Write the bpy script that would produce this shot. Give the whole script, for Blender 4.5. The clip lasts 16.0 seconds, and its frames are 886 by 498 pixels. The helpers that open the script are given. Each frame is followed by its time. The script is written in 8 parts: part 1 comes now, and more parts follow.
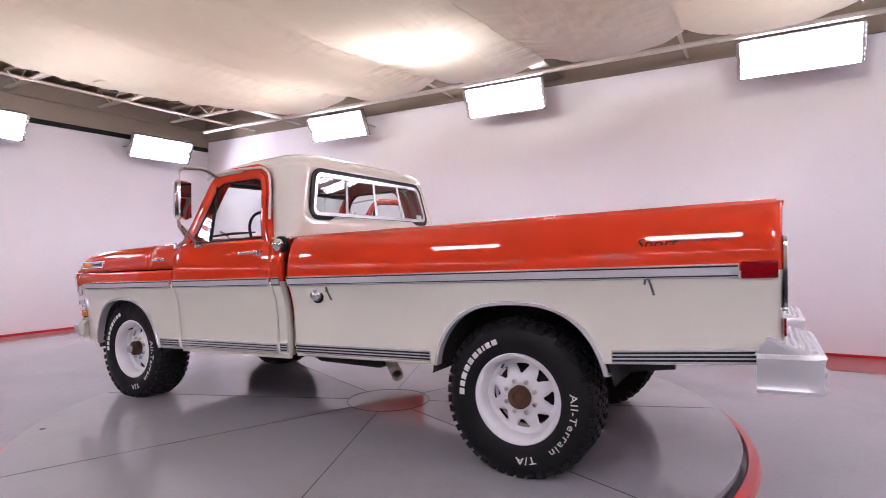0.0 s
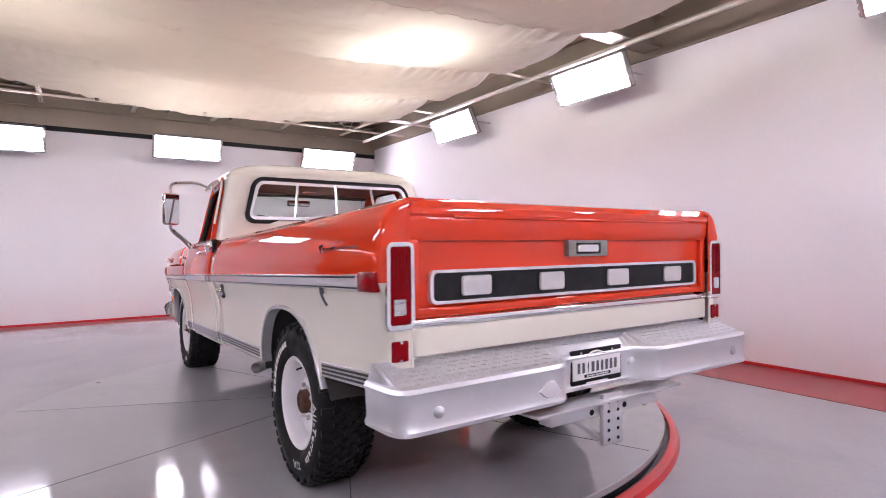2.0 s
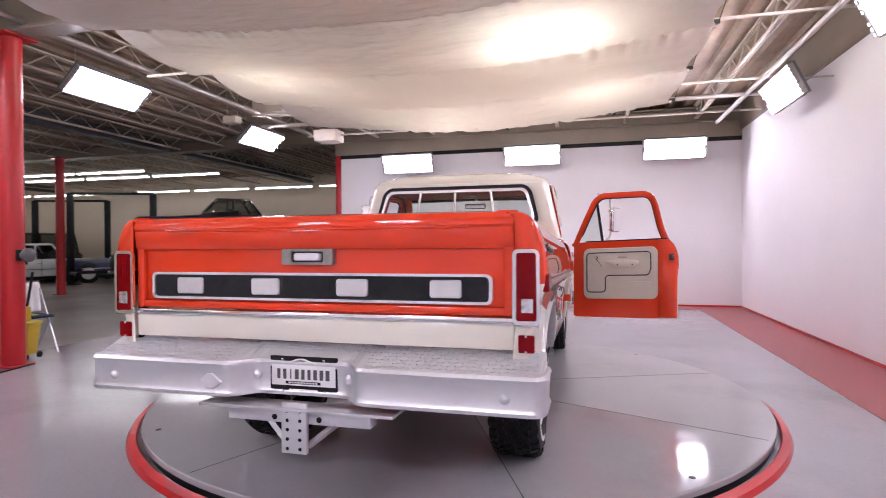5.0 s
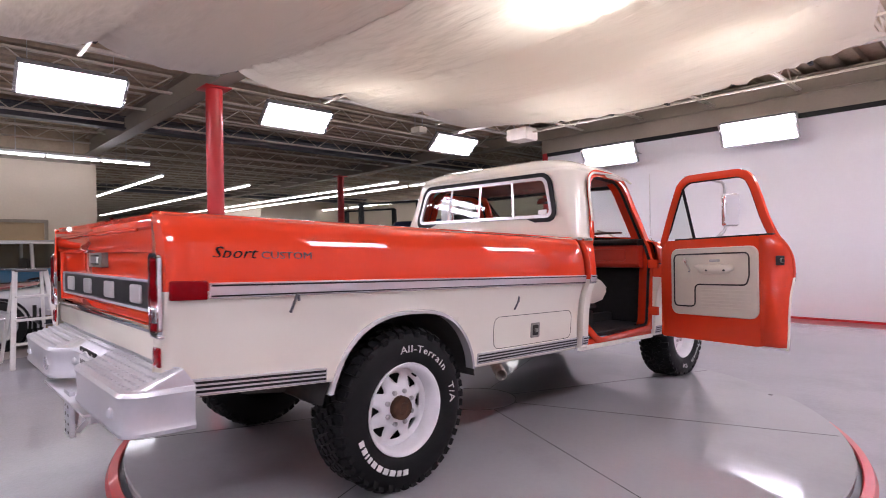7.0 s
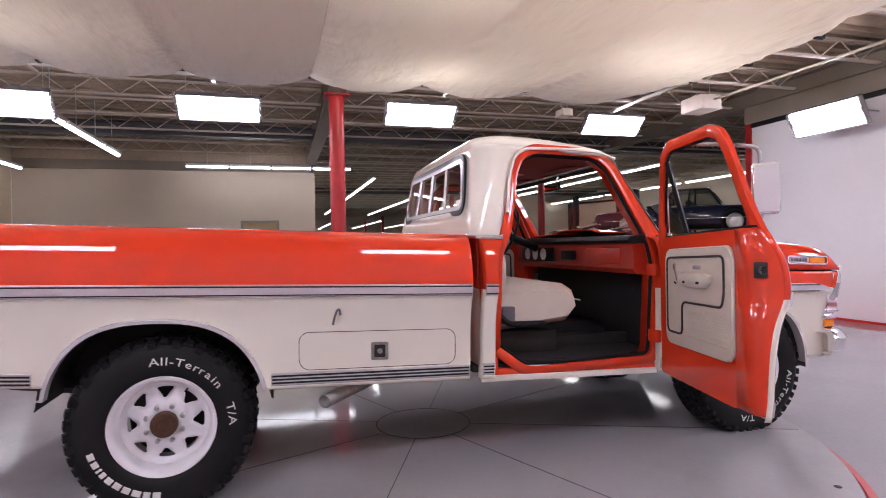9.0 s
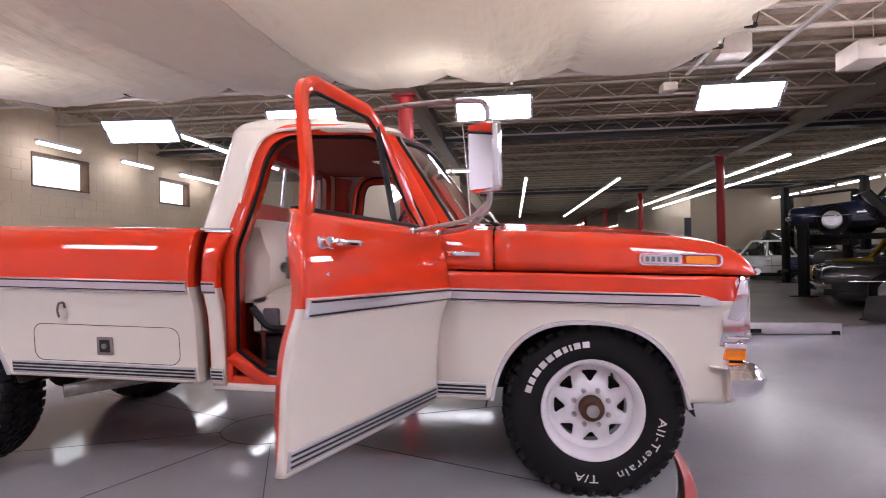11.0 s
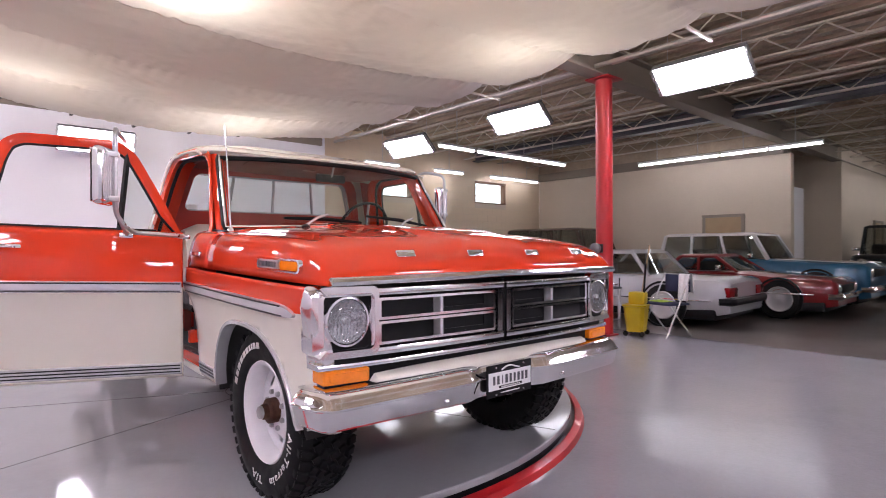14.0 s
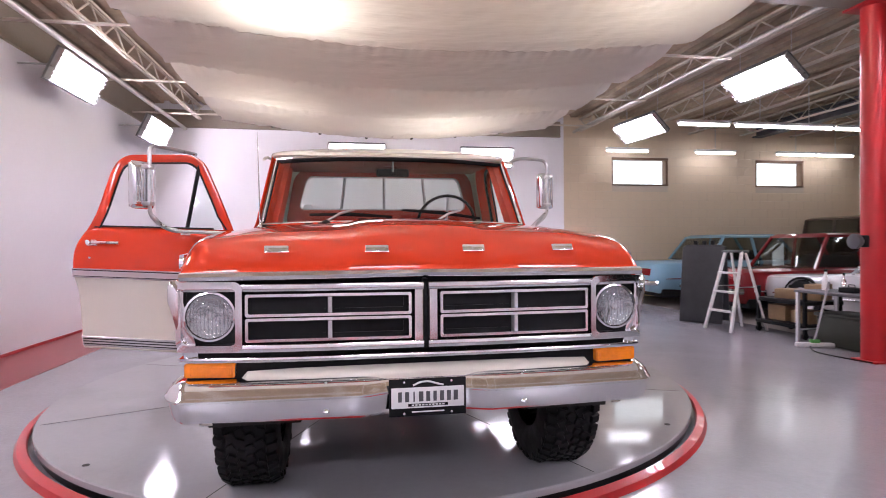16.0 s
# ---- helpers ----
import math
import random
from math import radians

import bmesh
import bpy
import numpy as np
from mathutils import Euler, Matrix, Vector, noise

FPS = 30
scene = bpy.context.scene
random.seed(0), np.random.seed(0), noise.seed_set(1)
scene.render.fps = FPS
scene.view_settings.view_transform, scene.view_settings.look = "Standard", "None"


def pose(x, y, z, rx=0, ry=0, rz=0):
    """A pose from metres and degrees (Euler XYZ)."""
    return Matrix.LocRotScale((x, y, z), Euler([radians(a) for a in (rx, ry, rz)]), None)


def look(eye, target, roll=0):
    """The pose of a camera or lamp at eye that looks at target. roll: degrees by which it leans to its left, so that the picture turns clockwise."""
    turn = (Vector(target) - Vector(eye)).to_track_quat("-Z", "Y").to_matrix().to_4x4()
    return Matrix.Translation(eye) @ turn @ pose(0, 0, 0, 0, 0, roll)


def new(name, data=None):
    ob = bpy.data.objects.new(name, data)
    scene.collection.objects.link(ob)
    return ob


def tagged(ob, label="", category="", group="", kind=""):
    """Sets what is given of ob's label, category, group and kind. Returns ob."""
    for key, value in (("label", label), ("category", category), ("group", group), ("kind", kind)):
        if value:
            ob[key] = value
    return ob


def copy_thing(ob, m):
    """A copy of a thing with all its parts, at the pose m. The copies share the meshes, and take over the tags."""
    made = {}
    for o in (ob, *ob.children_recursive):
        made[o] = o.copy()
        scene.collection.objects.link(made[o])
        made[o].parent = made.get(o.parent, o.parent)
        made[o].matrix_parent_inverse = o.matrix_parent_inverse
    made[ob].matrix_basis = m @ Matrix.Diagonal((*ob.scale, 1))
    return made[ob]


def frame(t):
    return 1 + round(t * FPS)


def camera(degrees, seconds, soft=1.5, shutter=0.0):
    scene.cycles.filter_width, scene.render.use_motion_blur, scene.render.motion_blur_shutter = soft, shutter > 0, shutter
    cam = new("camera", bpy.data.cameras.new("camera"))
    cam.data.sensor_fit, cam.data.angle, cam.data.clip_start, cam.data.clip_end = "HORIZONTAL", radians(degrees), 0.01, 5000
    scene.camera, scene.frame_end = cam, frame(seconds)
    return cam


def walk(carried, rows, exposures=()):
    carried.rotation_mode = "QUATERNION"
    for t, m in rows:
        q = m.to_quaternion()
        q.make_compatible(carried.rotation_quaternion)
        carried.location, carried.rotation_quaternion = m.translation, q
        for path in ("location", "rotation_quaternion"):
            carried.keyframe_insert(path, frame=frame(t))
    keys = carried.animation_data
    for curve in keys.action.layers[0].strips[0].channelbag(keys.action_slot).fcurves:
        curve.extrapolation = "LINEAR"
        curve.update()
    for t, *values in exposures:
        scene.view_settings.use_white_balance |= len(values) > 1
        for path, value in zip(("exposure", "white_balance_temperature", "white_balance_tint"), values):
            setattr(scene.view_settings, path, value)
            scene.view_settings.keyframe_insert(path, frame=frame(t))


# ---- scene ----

cam = camera(77.1, 16.0, soft=0.95, shutter=0.25)
PATH = [
    (0, (-3.474, -1.084, 1.145), (-1.742, -0.085, 1.149), -0.70),
    (0.5, (-3.124, -1.609, 1.151), (-1.525, -0.408, 1.151), -0.72),
    (1, (-2.710, -2.055, 1.154), (-1.260, -0.677, 1.151), -0.68),
    (1.5, (-2.266, -2.441, 1.162), (-0.974, -0.914, 1.157), -0.65),
    (2, (-1.813, -2.744, 1.170), (-0.700, -1.082, 1.162), -0.60),
    (2.5, (-1.345, -3.000, 1.179), (-0.445, -1.214, 1.169), -0.53),
    (3, (-0.875, -3.199, 1.189), (-0.226, -1.307, 1.177), -0.47),
    (3.5, (-0.405, -3.328, 1.195), (-0.018, -1.366, 1.181), -0.43),
    (4, (0.094, -3.405, 1.201), (0.178, -1.407, 1.185), -0.40),
    (4.5, (0.613, -3.385, 1.206), (0.381, -1.398, 1.189), -0.40),
    (5, (1.153, -3.256, 1.208), (0.642, -1.323, 1.190), -0.40),
    (5.2, (1.402, -3.162, 1.205), (0.766, -1.266, 1.186), -0.60),
    (5.72, (1.956, -2.914, 1.201), (1.040, -1.110, 1.184), -0.72),
    (6.25, (2.447, -2.517, 1.196), (1.285, -0.853, 1.184), -0.81),
    (6.78, (2.848, -2.014, 1.193), (1.478, -0.529, 1.185), -0.88),
    (7.3, (3.141, -1.454, 1.199), (1.602, -0.177, 1.187), -0.95),
    (7.5, (3.242, -1.249, 1.206), (1.641, -0.051, 1.188), -1.08),
    (8, (3.462, -0.673, 1.214), (1.718, 0.306, 1.192), -1.05),
    (8.2, (3.523, -0.406, 1.220), (1.730, 0.480, 1.195), -1.05),
    (8.72, (3.649, 0.219, 1.211), (1.742, 0.889, 1.189), -1.05),
    (9.25, (3.649, 0.856, 1.175), (1.675, 1.324, 1.167), -1.08),
    (9.78, (3.580, 1.496, 1.136), (1.579, 1.764, 1.142), -1.11),
    (10.3, (3.505, 2.130, 1.115), (1.505, 2.184, 1.127), -1.10),
    (10.5, (3.494, 2.428, 1.117), (1.495, 2.367, 1.127), -1.12),
    (11, (3.425, 2.989, 1.108), (1.441, 2.736, 1.119), -1.05),
    (11.5, (3.300, 3.528, 1.101), (1.350, 3.082, 1.113), -0.78),
    (12, (3.128, 4.014, 1.099), (1.230, 3.384, 1.110), -0.30),
    (12.5, (2.921, 4.527, 1.105), (1.116, 3.666, 1.112), -0.03),
    (13, (2.643, 5.003, 1.113), (0.967, 3.911, 1.117), -0.03),
    (13.5, (2.312, 5.413, 1.115), (0.793, 4.112, 1.117), -0.10),
    (14, (1.902, 5.762, 1.116), (0.586, 4.256, 1.117), -0.23),
    (14.5, (1.454, 5.976, 1.118), (0.356, 4.304, 1.116), -0.38),
    (15, (1.017, 6.126, 1.119), (0.163, 4.317, 1.112), -0.47),
    (15.5, (0.631, 6.160, 1.116), (0.030, 4.252, 1.105), -0.47),
    (16, (0.301, 6.170, 1.111), (-0.037, 4.198, 1.097), -0.40),
]
walk(cam, [(t, look(eye, target, roll)) for t, eye, target, roll in PATH],
     exposures=[(0, 0.06, 6500, 10), (2.5, 0.12, 6500, 10), (5, 0.10, 6500, 10), (7.5, 0.0, 6500, 10), (10.5, -0.02, 6500, 10), (12, 0.05, 6500, 10), (16, 0.02, 6500, 10)])

# the shop is closed; a dim daylight stands outside its windows
world = bpy.data.worlds.new("sky")
scene.world = world
world.use_nodes = True
sky = world.node_tree.nodes.new("ShaderNodeTexSky")
sky.sky_type, sky.sun_disc = "NISHITA", False
sky.sun_elevation, sky.sun_rotation = radians(35), radians(200)
world.node_tree.links.new(sky.outputs[0], world.node_tree.nodes["Background"].inputs[0])
world.node_tree.nodes["Background"].inputs[1].default_value = 0.12

TUBE_POWER = 42.0      # studio tubes
STRIP_POWER = 19.0     # shop strip lights near the studio
HALL_POWER = 13.0      # strip lights of the long hall
SPOT_POWER = 100.0     # lamp above the cloth, and the fill lamps added round it

FLOOR_Z = -0.09
EAST, NORTH, SOUTH = 4.05, 8.85, -5.70      # studio walls
WEST, HALL_WEST, HALL_NORTH = -12.25, -66.0, 16.5
WALL_TOP, DECK = 3.24, 3.97

# ---------------------------------------------------------------- tools
def nodes_of(m):
    m.use_nodes = True
    return m.node_tree.nodes, m.node_tree.links, m.node_tree.nodes["Principled BSDF"]


def mat(name, color, rough=0.5, metal=0.0, var=0.12, scale=6.0, grain=60.0, bump=0.0, coat=0.0, rvar=0.0,
        spec=0.5, stain=None, stain_amt=0.0, trans=0.0, emit=None, power=0.0, piece=0.0, island=0.0, ior=1.45, alpha=1.0):
    """A surface: colour that varies at two scales, stains, grain in the relief, uneven gloss."""
    m = bpy.data.materials.new(name)
    N, L, b = nodes_of(m)
    b.inputs["Roughness"].default_value = rough
    b.inputs["Metallic"].default_value = metal
    b.inputs["Coat Weight"].default_value = coat
    b.inputs["Coat Roughness"].default_value = 0.02
    b.inputs["Specular IOR Level"].default_value = spec
    b.inputs["Transmission Weight"].default_value = trans
    b.inputs["IOR"].default_value = ior
    b.inputs["Alpha"].default_value = alpha
    if emit:
        b.inputs["Emission Color"].default_value = (*emit, 1)
        b.inputs["Emission Strength"].default_value = power
    tc = N.new("ShaderNodeTexCoord")
    big = N.new("ShaderNodeTexNoise")
    big.inputs["Scale"].default_value, big.inputs["Detail"].default_value = scale, 6
    fine = N.new("ShaderNodeTexNoise")
    fine.inputs["Scale"].default_value, fine.inputs["Detail"].default_value = grain, 4
    L.new(tc.outputs["Object"], big.inputs["Vector"])
    L.new(tc.outputs["Object"], fine.inputs["Vector"])
    add = N.new("ShaderNodeMath")
    add.operation = "MULTIPLY_ADD"
    L.new(fine.outputs["Fac"], add.inputs[0])
    add.inputs[1].default_value = 0.5
    L.new(big.outputs["Fac"], add.inputs[2])
    ramp = N.new("ShaderNodeMapRange")
    ramp.inputs["From Min"].default_value, ramp.inputs["From Max"].default_value = 0.45, 1.05
    ramp.inputs["To Min"].default_value, ramp.inputs["To Max"].default_value = 1 - var, 1 + var
    L.new(add.outputs[0], ramp.inputs["Value"])
    last = ramp.outputs[0]
    if piece or island:
        if piece:
            src = N.new("ShaderNodeObjectInfo").outputs["Random"]
        else:
            src = N.new("ShaderNodeNewGeometry").outputs["Random Per Island"]
        mr = N.new("ShaderNodeMapRange")
        k = piece or island
        mr.inputs["To Min"].default_value, mr.inputs["To Max"].default_value = 1 - k, 1 + k
        L.new(src, mr.inputs["Value"])
        mul = N.new("ShaderNodeMath")
        mul.operation = "MULTIPLY"
        L.new(last, mul.inputs[0]), L.new(mr.outputs[0], mul.inputs[1])
        last = mul.outputs[0]
    vm = N.new("ShaderNodeVectorMath")
    vm.operation = "SCALE"
    vm.inputs[0].default_value = color
    L.new(last, vm.inputs["Scale"])
    col = vm.outputs[0]
    if stain:
        sn = N.new("ShaderNodeTexNoise")
        sn.inputs["Scale"].default_value, sn.inputs["Detail"].default_value, sn.inputs["Roughness"].default_value = scale * 0.6, 10, 0.7
        L.new(tc.outputs["Object"], sn.inputs["Vector"])
        sr = N.new("ShaderNodeMapRange")
        sr.inputs["From Min"].default_value, sr.inputs["From Max"].default_value = 0.52, 0.75
        sr.inputs["To Max"].default_value = stain_amt
        L.new(sn.outputs["Fac"], sr.inputs["Value"])
        mx = N.new("ShaderNodeMix")
        mx.data_type = "RGBA"
        L.new(sr.outputs[0], mx.inputs["Factor"])
        L.new(col, mx.inputs["A"])
        mx.inputs["B"].default_value = (*stain, 1)
        col = mx.outputs["Result"]
    L.new(col, b.inputs["Base Color"])
    if rvar:
        rr = N.new("ShaderNodeMapRange")
        rr.inputs["From Min"].default_value, rr.inputs["From Max"].default_value = 0.3, 0.7
        rr.inputs["To Min"].default_value, rr.inputs["To Max"].default_value = max(0.01, rough - rvar), rough + rvar
        L.new(big.outputs["Fac"], rr.inputs["Value"])
        L.new(rr.outputs[0], b.inputs["Roughness"])
    if bump:
        bp = N.new("ShaderNodeBump")
        bp.inputs["Strength"].default_value, bp.inputs["Distance"].default_value = bump, 0.01
        L.new(add.outputs[0], bp.inputs["Height"])
        L.new(bp.outputs[0], b.inputs["Normal"])
    return m


def glass(name, tint=(0.9, 0.95, 0.93), clear=0.86, rough=0.02):
    """A thin pane: mostly clear, with a mirror sheen."""
    m = bpy.data.materials.new(name)
    N, L, b = nodes_of(m)
    N.remove(b)
    out = N["Material Output"]
    tr, gl, mx = N.new("ShaderNodeBsdfTransparent"), N.new("ShaderNodeBsdfGlossy"), N.new("ShaderNodeMixShader")
    lw = N.new("ShaderNodeLayerWeight")
    lw.inputs["Blend"].default_value = 0.5
    pw = N.new("ShaderNodeMath")
    pw.operation = "POWER"
    pw.inputs[1].default_value = 4.0
    L.new(lw.outputs["Facing"], pw.inputs[0])
    fr = N.new("ShaderNodeMapRange")
    fr.inputs["To Min"].default_value, fr.inputs["To Max"].default_value = 0.06, 0.85
    L.new(pw.outputs[0], fr.inputs["Value"])
    tr.inputs["Color"].default_value = (*[c * clear for c in tint], 1)
    gl.inputs["Roughness"].default_value = rough
    L.new(fr.outputs[0], mx.inputs[0]), L.new(tr.outputs[0], mx.inputs[1]), L.new(gl.outputs[0], mx.inputs[2])
    L.new(mx.outputs[0], out.inputs["Surface"])
    return m


def smooth(me, angle=38):
    me.polygons.foreach_set("use_smooth", [True] * len(me.polygons))
    me.set_sharp_from_angle(angle=radians(angle))


def part(name, bm, material, parent=None, label="", sharp=38, move=None, turned=False):
    """Links a bmesh as one mesh object, under a thing or a part."""
    me = bpy.data.meshes.new(name)
    if move is not None:
        bmesh.ops.transform(bm, matrix=move, verts=bm.verts)
    if not turned:
        bmesh.ops.recalc_face_normals(bm, faces=bm.faces)
    bm.to_mesh(me)
    bm.free()
    for mm in (material if isinstance(material, (list, tuple)) else [material]):
        me.materials.append(mm)
    if sharp:
        smooth(me, sharp)
    ob = new(name, me)
    if parent is not None:
        ob.parent = parent
    if label:
        ob["label"] = label
    return ob


def thing(name, label, category, group="", kind="", at=None):
    ob = new(name)
    if at is not None:
        ob.matrix_basis = at
    return tagged(ob, label, category, group, kind)


def structure(name, bm, material, label="", category="", sharp=38):
    ob = part(name, bm, material, None, "", sharp)
    return tagged(ob, label, category or name.split("_")[0], "", "structure")


def box(bm, lo, hi, bevel=0.0, seg=2, m=None):
    """A box from corner lo to corner hi, its edges rounded."""
    lo, hi = Vector(lo), Vector(hi)
    c, s = (lo + hi) / 2, hi - lo
    r = bmesh.ops.create_cube(bm, size=1.0)
    vs = r["verts"]
    mm = Matrix.Translation(c) @ Matrix.Diagonal((*s, 1))
    bmesh.ops.transform(bm, matrix=mm, verts=vs)
    if bevel:
        es = list({e for v in vs for e in v.link_edges})
        r = bmesh.ops.bevel(bm, geom=es, offset=min(bevel, min(s) * 0.49), segments=seg, affect="EDGES", profile=0.5)
        vs = list({v for f in r["faces"] for v in f.verts} | {v for v in vs if v.is_valid})
    if m is not None:
        bmesh.ops.transform(bm, matrix=m, verts=[v for v in vs if v.is_valid])
    return bm


def boxed(lo, hi, bevel=0.0, seg=2, m=None):
    return box(bmesh.new(), lo, hi, bevel, seg, m)


def frame_axes(d):
    d = d.normalized()
    a = Vector((0, 0, 1)) if abs(d.z) < 0.9 else Vector((1, 0, 0))
    u = d.cross(a).normalized()
    return u, d.cross(u)


def tube(bm, pts, r, n=8, closed=False, caps=True):
    """A round bar along points; r one radius or one for each point."""
    pts = [Vector(p) for p in pts]
    k = len(pts)
    rings = []
    pu = None
    for i, p in enumerate(pts):
        if closed:
            d = pts[(i + 1) % k] - pts[i - 1]
        else:
            d = pts[min(i + 1, k - 1)] - pts[max(i - 1, 0)]
        u, v = frame_axes(d)
        if pu is not None:
            u = (pu - d.normalized() * pu.dot(d.normalized())).normalized()
            v = d.normalized().cross(u)
        pu = u
        rad = r[i] if isinstance(r, (list, tuple)) else r
        rings.append([bm.verts.new(p + (u * math.cos(a) + v * math.sin(a)) * rad) for a in [2 * math.pi * j / n for j in range(n)]])
    for i in range(k if closed else k - 1):
        A, B = rings[i], rings[(i + 1) % k]
        for j in range(n):
            bm.faces.new((A[j], A[(j + 1) % n], B[(j + 1) % n], B[j]))
    if caps and not closed:
        bm.faces.new(rings[0]), bm.faces.new(rings[-1])
    return bm


def bent(pts, r=0.05, n=5):
    """Points with their corners rounded off."""
    pts = [Vector(p) for p in pts]
    out = [pts[0]]
    for a, b, c in zip(pts, pts[1:], pts[2:]):
        k = min(r, (b - a).length * 0.45, (c - b).length * 0.45)
        p, q = b + (a - b).normalized() * k, b + (c - b).normalized() * k
        out += [p.lerp(b, s).lerp(b.lerp(q, s), s) for s in [i / n for i in range(n + 1)]]
    return out + [pts[-1]]


def lathe(bm, prof, n=32, axis="x", at=(0, 0, 0), caps=False):
    """Turns a profile of (distance along the axis, radius)."""
    rings = []
    at = Vector(at)
    for h, r in prof:
        ring = []
        for j in range(n):
            a = 2 * math.pi * j / n
            c, s = r * math.cos(a), r * math.sin(a)
            p = {"x": (h, c, s), "y": (c, h, s), "z": (c, s, h)}[axis]
            ring.append(bm.verts.new(at + Vector(p)))
        rings.append(ring)
    for A, B in zip(rings, rings[1:]):
        for j in range(n):
            bm.faces.new((A[j], A[(j + 1) % n], B[(j + 1) % n], B[j]))
    for ring, (h, r) in ((rings[0], prof[0]), (rings[-1], prof[-1])):
        if caps and r > 1e-5:
            bm.faces.new(ring)
    return bm


def rounded(w, h, r, n=5, cx=0.0, cy=0.0, taper=0.0):
    """The outline of a rounded rectangle; taper narrows its top."""
    out = []
    for sx, sy, a0 in ((1, 1, 0), (-1, 1, 90), (-1, -1, 180), (1, -1, 270)):
        for i in range(n + 1):
            a = radians(a0 + 90 * i / n)
            x, y = sx * (w / 2 - r) + r * math.cos(a), sy * (h / 2 - r) + r * math.sin(a)
            k = 1 - taper * (y / h + 0.5)
            out.append((cx + x * k, cy + y))
    return out


def plate(bm, outline, put, depth=0.01, bevel=0.0):
    """A slab from an outline of (a, b): put(a, b, c) gives places, c from 0 to depth."""
    A = [bm.verts.new(put(a, b, 0)) for a, b in outline]
    if bevel:
        cx, cy = sum(a for a, b in outline) / len(outline), sum(b for a, b in outline) / len(outline)
        M = [bm.verts.new(put(a, b, depth - bevel)) for a, b in outline]
        def inset(a, b):
            d = math.hypot(a - cx, b - cy)
            return (a - (a - cx) / d * bevel, b - (b - cy) / d * bevel) if d > 1e-6 else (a, b)
        T = [bm.verts.new(put(*inset(a, b), depth)) for a, b in outline]
        rows = [A, M, T]
    else:
        rows = [A, [bm.verts.new(put(a, b, depth)) for a, b in outline]]
    n = len(outline)
    for P, Q in zip(rows, rows[1:]):
        for j in range(n):
            bm.faces.new((P[j], P[(j + 1) % n], Q[(j + 1) % n], Q[j]))
    bm.faces.new(rows[0]), bm.faces.new(rows[-1])
    return bm


def ring_plate(bm, outer, inner, put, depth=0.01, c0=0.0):
    """A frame between two outlines with the same number of points."""
    n = len(outer)
    V = [[bm.verts.new(put(a, b, c)) for a, b in o] for o, c in ((outer, c0), (outer, c0 + depth), (inner, c0 + depth), (inner, c0))]
    for P, Q in ((V[0], V[1]), (V[1], V[2]), (V[2], V[3]), (V[3], V[0])):
        for j in range(n):
            bm.faces.new((P[j], P[(j + 1) % n], Q[(j + 1) % n], Q[j]))
    return bm


def grid(bm, nu, nv, f):
    V = [[bm.verts.new(f(i / nu, j / nv)) for j in range(nv + 1)] for i in range(nu + 1)]
    for i in range(nu):
        for j in range(nv):
            bm.faces.new((V[i][j], V[i + 1][j], V[i + 1][j + 1], V[i][j + 1]))
    return V


def loft(bm, rings, closed=True, cap0=True, cap1=True):
    V = [[bm.verts.new(p) for p in r] for r in rings]
    n = len(V[0])
    for A, B in zip(V, V[1:]):
        for j in range(n if closed else n - 1):
            bm.faces.new((A[j], A[(j + 1) % n], B[(j + 1) % n], B[j]))
    if closed and cap0:
        bm.faces.new(V[0])
    if closed and cap1:
        bm.faces.new(V[-1])
    return V


def loft_bm(rings):
    bm = bmesh.new()
    loft(bm, rings)
    return bm


def lettering(words, size, depth=0.002):
    """The built-in font's letters as a bmesh, centred, in the x-y plane, standing out along z."""
    cu = bpy.data.curves.new("letters", "FONT")
    cu.body, cu.size, cu.extrude, cu.resolution_u = words, size, depth, 2
    cu.align_x = "CENTER"
    ob = bpy.data.objects.new("letters", cu)
    me = bpy.data.meshes.new_from_object(ob)
    bm = bmesh.new()
    bm.from_mesh(me)
    bpy.data.objects.remove(ob)
    bpy.data.meshes.remove(me)
    return bm


def thicken(ob, t, offset=-1.0):
    md = ob.modifiers.new("thickness", "SOLIDIFY")
    md.thickness, md.offset = t, offset
    return ob


def beveled(ob, w, seg=2, angle=40):
    md = ob.modifiers.new("edge", "BEVEL")
    md.width, md.segments, md.limit_method, md.angle_limit = w, seg, "ANGLE", radians(angle)
    return ob


def interp(x, table):
    if x <= table[0][0]:
        return table[0][1]
    for (a, va), (b, vb) in zip(table, table[1:]):
        if x <= b:
            return va + (vb - va) * (x - a) / (b - a)
    return table[-1][1]


# ---------------------------------------------------------------- materials
RED = mat("orange red enamel", (0.66, 0.047, 0.016), 0.45, 0, 0.03, 3, 240, 0.0, coat=1.0, spec=0.0)
CREAM = mat("cream enamel", (0.74, 0.71, 0.62), 0.45, 0, 0.02, 3, 240, 0.0, coat=1.0, spec=0.0)
WHITE_PAINT = mat("white wheel paint", (0.78, 0.77, 0.79), 0.35, 0, 0.05, 14, 120, 0.02, stain=(0.45, 0.4, 0.36), stain_amt=0.12)
CHROME = mat("chrome", (0.86, 0.87, 0.89), 0.09, 1, 0.02, 20, 90)
SATIN = mat("brushed aluminium", (0.84, 0.84, 0.86), 0.24, 0.6, 0.02, 18, 90)
BUMPER_SILVER = mat("silver bumper paint", (0.66, 0.67, 0.70), 0.33, 0.65, 0.04, 6, 60)
WORN = mat("worn grey metal", (0.26, 0.25, 0.23), 0.4, 0.6, 0.25, 25, 120, 0.05)
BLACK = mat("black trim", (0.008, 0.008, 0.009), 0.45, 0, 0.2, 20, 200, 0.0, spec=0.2)
